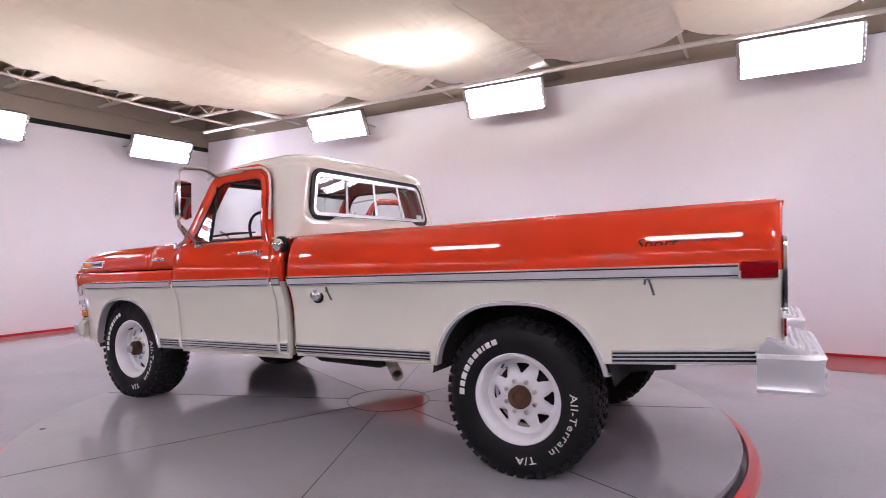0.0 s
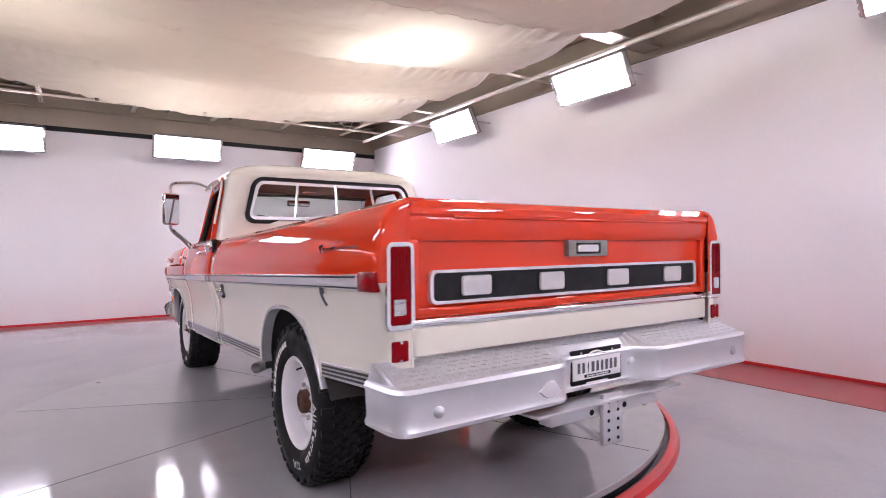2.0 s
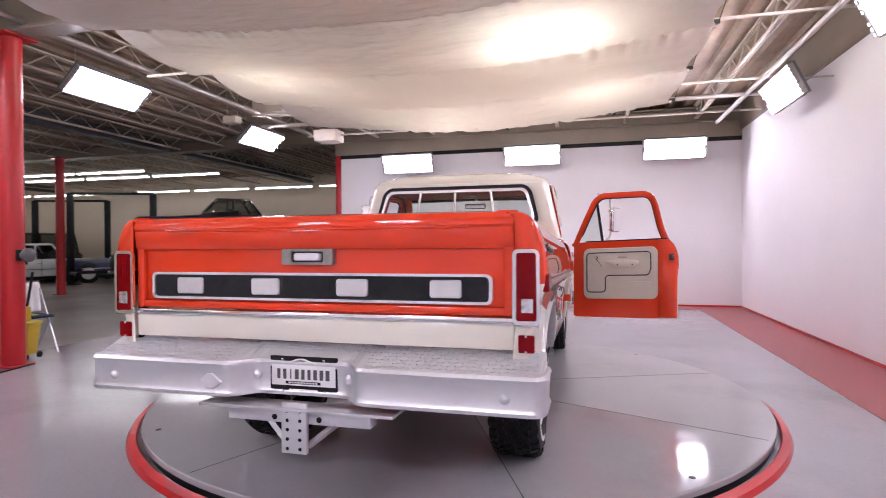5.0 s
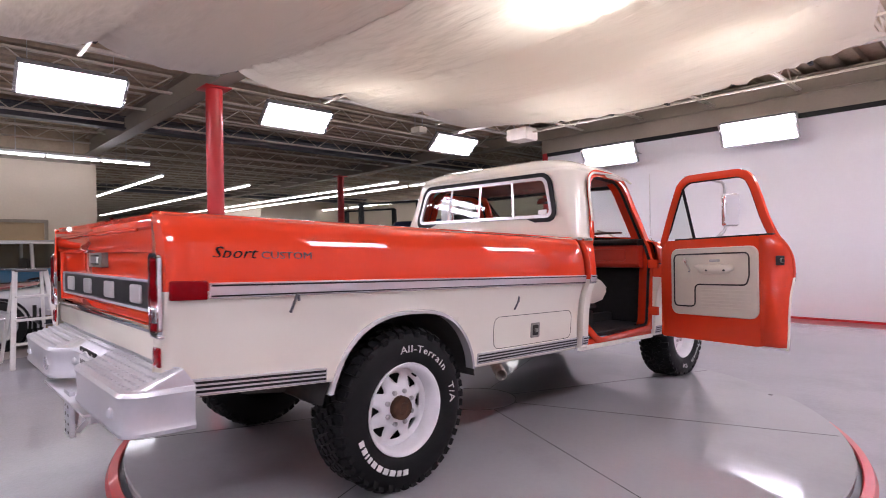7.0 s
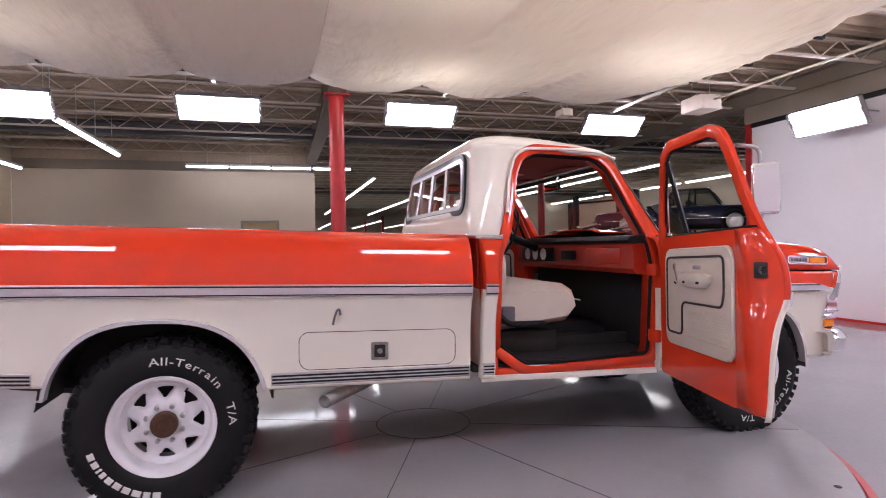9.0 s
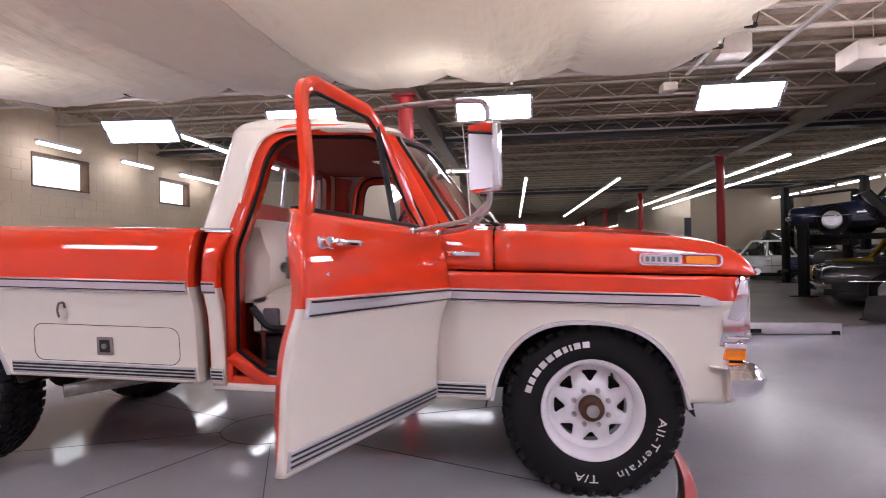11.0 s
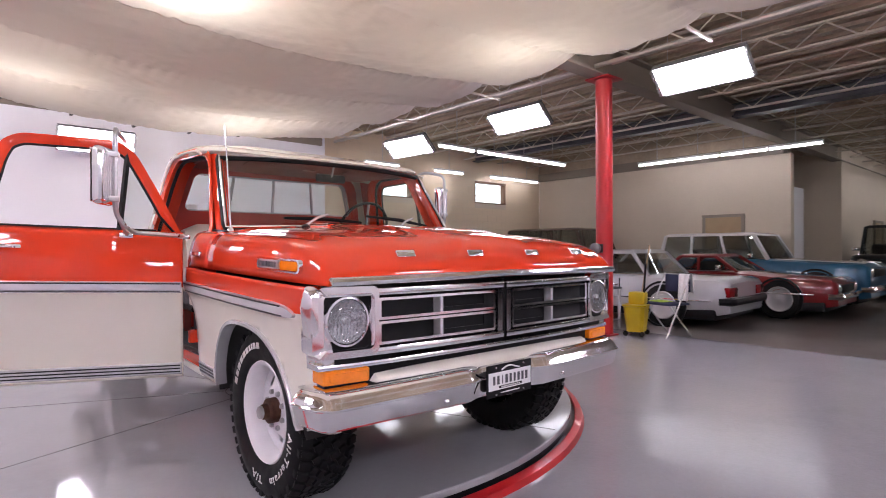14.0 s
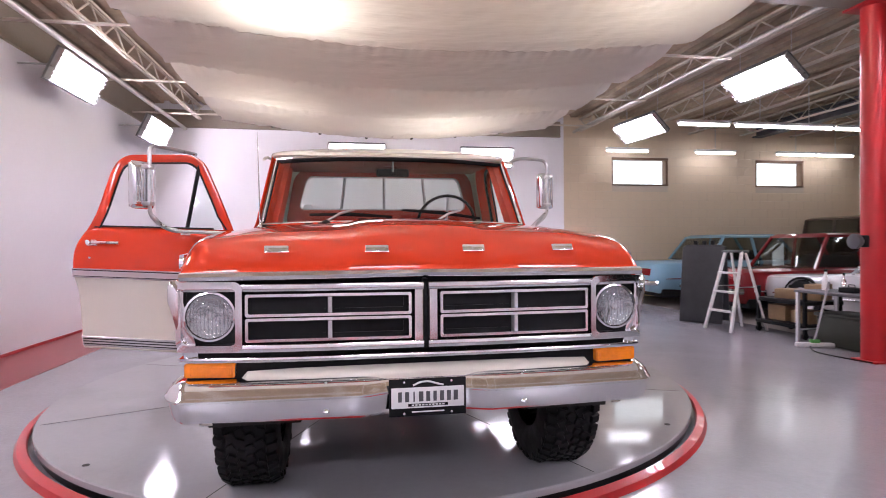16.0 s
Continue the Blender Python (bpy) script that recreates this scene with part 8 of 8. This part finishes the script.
for y in (-1.05, 1.05):
    part("foot", boxed((0.5, y - 0.05, 0.0), (0.585, y + 0.05, 0.05), 0.008), BLACK, rp, "dark foot")

WHITE_LADDER = mat("white fibreglass", (0.66, 0.65, 0.63), 0.5, 0, 0.08, 10, 80, 0.02)
ld = thing("step_ladder", "white folding step ladder standing open", "ladder", at=pose(-5.0, -0.75, FLOOR_Z, 0, 0, -84))
for s in (-1, 1):
    part("front_rail", boxed((-0.025, -0.012, 0), (0.025, 0.012, 1.12), 0.004, 2, Matrix.Translation((s * 0.24, 0.30, 0)) @ pose(0, 0, 0, 14, -s * 5, 0)), WHITE_LADDER, ld)
    part("rear_rail", boxed((-0.018, -0.01, 0), (0.018, 0.01, 1.1), 0.004, 2, Matrix.Translation((s * 0.22, -0.32, 0)) @ pose(0, 0, 0, -14, -s * 5, 0)), WHITE_LADDER, ld)
for k in range(3):
    z = 0.27 + k * 0.26
    yy = 0.30 - 0.249 * z
    part("step", boxed((-0.23 + z * 0.08, yy - 0.045, z - 0.012), (0.23 - z * 0.08, yy + 0.045, z + 0.012), 0.004), WHITE_LADDER, ld)
part("cap", boxed((-0.15, -0.1, 1.07), (0.15, 0.1, 1.1), 0.01), DARK_STEEL, ld, "dark top cap")
for s in (-1, 1):
    part("spreader", tube(bmesh.new(), [(s * 0.2, 0.14, 0.6), (s * 0.19, -0.16, 0.6)], 0.008, 5), STEEL, ld)

CHALK = mat("dark grey board", (0.03, 0.031, 0.034), 0.6, 0, 0.2, 8, 60, 0.03)
sb = thing("sign_board", "dark grey folding sign board standing on the floor", "sign board", at=pose(-5.05, -1.5, FLOOR_Z, 0, 0, 131))
for s in (-1, 1):
    part("panel", boxed((-0.3, -0.015, 0.02), (0.3, 0.015, 1.17), 0.012, 2, Matrix.Translation((0, s * 0.24, 0)) @ pose(0, 0, 0, s * 10)), CHALK, sb)
part("hinge_bar", boxed((-0.26, -0.05, 1.12), (0.26, 0.05, 1.18), 0.015), CHALK, sb)
for k in (-0.12, 0, 0.12):
    part("clip", boxed((k - 0.025, -0.03, 1.17), (k + 0.025, 0.03, 1.24), 0.01), BLACK, sb)

WOOD = mat("worn plywood", (0.36, 0.25, 0.15), 0.6, 0, 0.15, 6, 60, 0.04)
CARD = mat("brown cardboard", (0.30, 0.2, 0.11), 0.8, 0, 0.12, 8, 80, 0.03)
YELLOW = mat("yellow plastic", (0.5, 0.36, 0.012), 0.4, 0, 0.08, 8, 60, 0.02)
NAVY = mat("navy fabric", (0.02, 0.025, 0.06), 0.8, 0, 0.15, 20, 200, 0.05)
TOWEL = mat("white towel", (0.7, 0.69, 0.7), 0.9, 0, 0.08, 20, 200, 0.1)
OLIVE = mat("olive plastic bin", (0.03, 0.035, 0.024), 0.5, 0, 0.1, 8, 60, 0.03)
GREEN = mat("green plastic", (0.12, 0.4, 0.1), 0.5)

wt = thing("work_table", "narrow metal-legged work table with a dark top", "table", at=pose(-5.35, 0.72, FLOOR_Z, 0, 0, 90))
part("tabletop", boxed((-0.5, -0.3, 0.60), (0.5, 0.3, 0.63), 0.005), DARK_STEEL, wt)
for sx in (-1, 1):
    for sy in (-1, 1):
        part("leg", boxed((sx * 0.47 - 0.018, sy * 0.27 - 0.018, 0), (sx * 0.47 + 0.018, sy * 0.27 + 0.018, 0.60), 0.003), SATIN, wt)
    part("stretcher", tube(bmesh.new(), [(sx * 0.47, -0.27, 0.15), (sx * 0.47, 0.27, 0.15)], 0.012, 6), SATIN, wt)
for k, (dx, dy, w, hh, m_) in enumerate(((-0.35, 0, 0.08, 0.22, TOWEL), (-0.2, 0.1, 0.05, 0.18, LENS_CLEAR), (0.05, -0.05, 0.2, 0.06, BLACK), (0.3, 0.05, 0.04, 0.3, BLACK))):
    b = thing("bottle" if hh > 0.1 else "tool_case", ("pale bottle on the work table" if m_ is not BLACK else "black spray bottle on the work table") if hh > 0.1 else "black tool case on the work table", "bottle" if hh > 0.1 else "case", at=pose(-5.35, 0.72, FLOOR_Z + 0.63, 0, 0, 90) @ Matrix.Translation((dx, dy, 0)))
    if hh > 0.1:
        part("body", lathe(bmesh.new(), [(0, w / 2), (hh * 0.65, w / 2), (hh * 0.8, w / 5), (hh, w / 5), (hh, 0.001)], 12, "z"), m_, b)
        part("cap", lathe(bmesh.new(), [(hh, w / 4), (hh + 0.03, w / 4), (hh + 0.03, 0.001)], 10, "z"), BLACK, b)
    else:
        part("body", boxed((-w / 2, -0.08, 0), (w / 2, 0.08, hh), 0.01), m_, b)
        part("handle", tube(bmesh.new(), bent([(-0.04, 0, hh), (-0.04, 0, hh + 0.03), (0.04, 0, hh + 0.03), (0.04, 0, hh)], 0.01), 0.005, 6), BLACK, b)
ob_ = thing("storage_bin", "olive green bin under the work table", "bin", at=pose(-5.38, 0.75, FLOOR_Z, 0, 0, 90))
part("tub", boxed((-0.32, -0.22, 0), (0.3, 0.22, 0.36), 0.03), OLIVE, ob_)
part("rim", boxed((-0.34, -0.24, 0.34), (0.32, 0.24, 0.38), 0.012), OLIVE, ob_)

ct = thing("utility_cart", "low black shop cart loaded with boxes", "cart", at=pose(-5.5, -0.22, FLOOR_Z, 0, 0, 90))
for z in (0.12, 0.42):
    part("tray", boxed((-0.42, -0.28, z), (0.42, 0.28, z + 0.05), 0.01), BLACK, ct)
for sx in (-1, 1):
    for sy in (-1, 1):
        part("leg", boxed((sx * 0.39 - 0.02, sy * 0.25 - 0.02, 0.06), (sx * 0.39 + 0.02, sy * 0.25 + 0.02, 0.62), 0.004), BLACK, ct)
        part("caster", lathe(bmesh.new(), [(-0.015, 0.001), (-0.015, 0.04), (0.015, 0.04), (0.015, 0.001)], 12, "x", (sx * 0.39, sy * 0.25, 0.04)), RUBBER, ct)
for k, (dx, w, hh, z) in enumerate(((-0.2, 0.3, 0.2, 0.17), (0.15, 0.25, 0.16, 0.17), (-0.05, 0.34, 0.12, 0.47), (0.25, 0.2, 0.2, 0.47))):
    b = thing("cardboard_box", "brown cardboard box on the shop cart", "box", "boxes on the cart", at=pose(-5.5, -0.22, FLOOR_Z + z, 0, 0, 90 + 7 * k) @ Matrix.Translation((dx, 0, 0)))
    part("carton", boxed((-w / 2, -0.14, 0), (w / 2, 0.14, hh), 0.004), CARD, b)
    part("tape", boxed((-w / 2 - 0.001, -0.025, 0.002), (w / 2 + 0.001, 0.025, hh + 0.001)), WOOD, b)

br = thing("floor_broom", "green and white floor broom leaning on the table", "broom", at=pose(-4.98, 0.6, FLOOR_Z, 0, 0, 160))
part("head", boxed((-0.2, -0.04, 0), (0.2, 0.04, 0.05), 0.015), TOWEL, br)
part("bracket", boxed((-0.05, -0.03, 0.05), (0.05, 0.03, 0.09), 0.01), GREEN, br)
part("handle", tube(bmesh.new(), [(0, 0, 0.08), (-0.1, -0.55, 0.78)], 0.012, 8), SATIN, br)

mb = thing("mop_bucket", "yellow mop bucket with a wringer", "mop bucket", at=pose(-5.22, 1.7, FLOOR_Z, 0, 0, 15))
bm = bmesh.new()
loft(bm, [[(w * sx, d * sy, z) for sx, sy in ((1, 0.7), (0.7, 1), (-0.7, 1), (-1, 0.7), (-1, -0.7), (-0.7, -1), (0.7, -1), (1, -0.7))] for w, d, z in ((0.13, 0.11, 0.06), (0.165, 0.145, 0.4), (0.18, 0.16, 0.41), (0.18, 0.16, 0.43))])
part("tub", bm, YELLOW, mb)
part("wringer", boxed((-0.15, -0.1, 0.43), (0.05, 0.12, 0.60), 0.02), YELLOW, mb)
part("lever", tube(bmesh.new(), [(0.0, 0.1, 0.55), (0.05, 0.14, 1.0)], 0.014, 8), BLACK, mb)
for sx in (-1, 1):
    for sy in (-1, 1):
        part("caster", lathe(bmesh.new(), [(-0.012, 0.001), (-0.012, 0.035), (0.012, 0.035), (0.012, 0.001)], 12, "x", (sx * 0.14, sy * 0.11, 0.035)), RUBBER, mb)
part("mop_handle", tube(bmesh.new(), [(-0.06, 0.0, 0.2), (-0.25, 0.12, 1.25)], 0.012, 8), WOOD, mb)

ch = thing("folding_chair", "navy folding chair with a thin steel frame", "chair", at=pose(-5.5, 2.0, FLOOR_Z, 0, 0, 75))
part("seat", boxed((-0.22, -0.2, 0.43), (0.22, 0.2, 0.46), 0.012), NAVY, ch)
part("backrest", boxed((-0.21, 0.2, 0.6), (0.21, 0.225, 0.84), 0.012), NAVY, ch)
for s in (-1, 1):
    part("back_leg", tube(bmesh.new(), [(s * 0.22, -0.26, 0), (s * 0.22, 0.22, 0.86)], 0.011, 8), SATIN, ch)
    part("front_leg", tube(bmesh.new(), [(s * 0.2, 0.24, 0), (s * 0.2, -0.18, 0.44)], 0.011, 8), SATIN, ch)
tw = thing("towel", "white towel hung over the chair back", "towel", at=pose(-5.5, 2.0, FLOOR_Z, 0, 0, 75))
bm = bmesh.new()
def drape(u, v):
    a = (v - 0.5) * 2
    x = 0.05 + 0.17 * u
    if abs(a) < 0.12:
        return (x, 0.2125 + a * 0.16, 0.853)
    return (x, 0.2125 + math.copysign(0.03 + 0.03 * abs(a) + 0.012 * math.sin(u * 9), a), 0.853 - (abs(a) - 0.12) * (0.42 if a < 0 else 0.3))
grid(bm, 10, 24, drape)
thicken(part("cloth", bm, TOWEL, tw, "", 60), 0.008)
rg = thing("green_rag", "yellow-green rag on the chair seat", "rag", at=pose(-5.5, 2.0, FLOOR_Z + 0.462, 0, 0, 75))
bm = bmesh.new()
grid(bm, 8, 8, lambda u, v: (-0.2 + u * 0.26, -0.15 + v * 0.2, 0.012 + 0.02 * abs(noise.noise((u * 4, v * 4, 1.0)))))
thicken(part("cloth", bm, mat("lime cloth", (0.35, 0.5, 0.06), 0.9), rg, "", 60), 0.006)

fan = thing("clamp_fan", "grey clamp fan fixed to the red post", "fan", at=pose(-4.735, 1.39, 1.12, 0, 0, 0))
part("cage", lathe(bmesh.new(), [(-0.02, 0.05), (0.02, 0.075), (0.06, 0.075), (0.08, 0.03), (0.08, 0.001)], 20, "x"), DARK_STEEL, fan)
part("clamp", boxed((-0.08, -0.05, -0.06), (0.0, 0.05, 0.06), 0.01), BLACK, fan)
part("arm", tube(bmesh.new(), [(-0.02, 0, 0.0), (0.02, 0.0, -0.1)], 0.012, 6), BLACK, fan)
cd = thing("power_cord", "black power cord lying by the post", "cord")
pts = [(-4.78, 1.5, FLOOR_Z + 0.012), (-4.72, 1.2, FLOOR_Z + 0.01), (-4.7, 0.9, FLOOR_Z + 0.01), (-4.9, 0.6, FLOOR_Z + 0.01), (-5.2, 0.5, FLOOR_Z + 0.01)]
part("cable", tube(bmesh.new(), bent(pts, 0.12), 0.008, 6), BLACK, cd)
hs = thing("floor_broom", "green-headed broom standing against the ramp", "broom", at=pose(-6.14, 5.96, FLOOR_Z))
part("handle", tube(bmesh.new(), [(0.2, 0.02, 0.02), (-0.0, 0.0, 0.36)], 0.012, 8), BLACK, hs)
part("head", boxed((-0.12, -0.03, 0.33), (0.1, 0.03, 0.40), 0.015), GREEN, hs)

# heaters and boxes hung under the roof
for x, y, z, w, d, h in ((-4.5, 5.9, 3.62, 0.62, 0.4, 0.26), (-4.09, 7.35, 3.34, 0.5, 0.4, 0.24), (-4.89, 5.23, 3.34, 0.26, 0.2, 0.12)):
    hb = thing("hanging_box", "pale metal unit hung under the roof joists", "heater", "units under the roof", at=pose(x, y, z))
    part("case", boxed((-w / 2, -d / 2, 0), (w / 2, d / 2, h), 0.02), JOIST_M, hb)
    for s in (-1, 1):
        part("hanger", tube(bmesh.new(), [(s * w * 0.4, 0, h), (s * w * 0.4, 0, DECK + 0.02 - z)], 0.008, 5), STEEL, hb)

ts = thing("tool_stand", "low black tapered stand with a short pole on the shop floor", "stand", at=pose(-5.95, 8.8, FLOOR_Z, 0, 0, 25))
part("base", loft_bm([[(w * a, d * b, z) for a, b in ((1, 1), (-1, 1), (-1, -1), (1, -1))] for w, d, z in ((0.36, 0.26, 0.0), (0.34, 0.25, 0.03), (0.29, 0.2, 0.36), (0.27, 0.18, 0.38))]), UNDER, ts)
part("pole", tube(bmesh.new(), [(0, 0, 0.37), (0, 0, 0.72)], 0.025, 8), BLACK, ts)
part("round_head", lathe(bmesh.new(), [(-0.03, 0.001), (-0.03, 0.07), (0.03, 0.075), (0.04, 0.06), (0.04, 0.001)], 20, "y", (0, 0, 0.55)), DARK_STEEL, ts, "round grey head")
for sx in (-1, 1):
    part("foot", boxed((sx * 0.3 - 0.06, -0.28, 0.0), (sx * 0.3 + 0.06, 0.28, 0.025), 0.006), BLACK, ts)
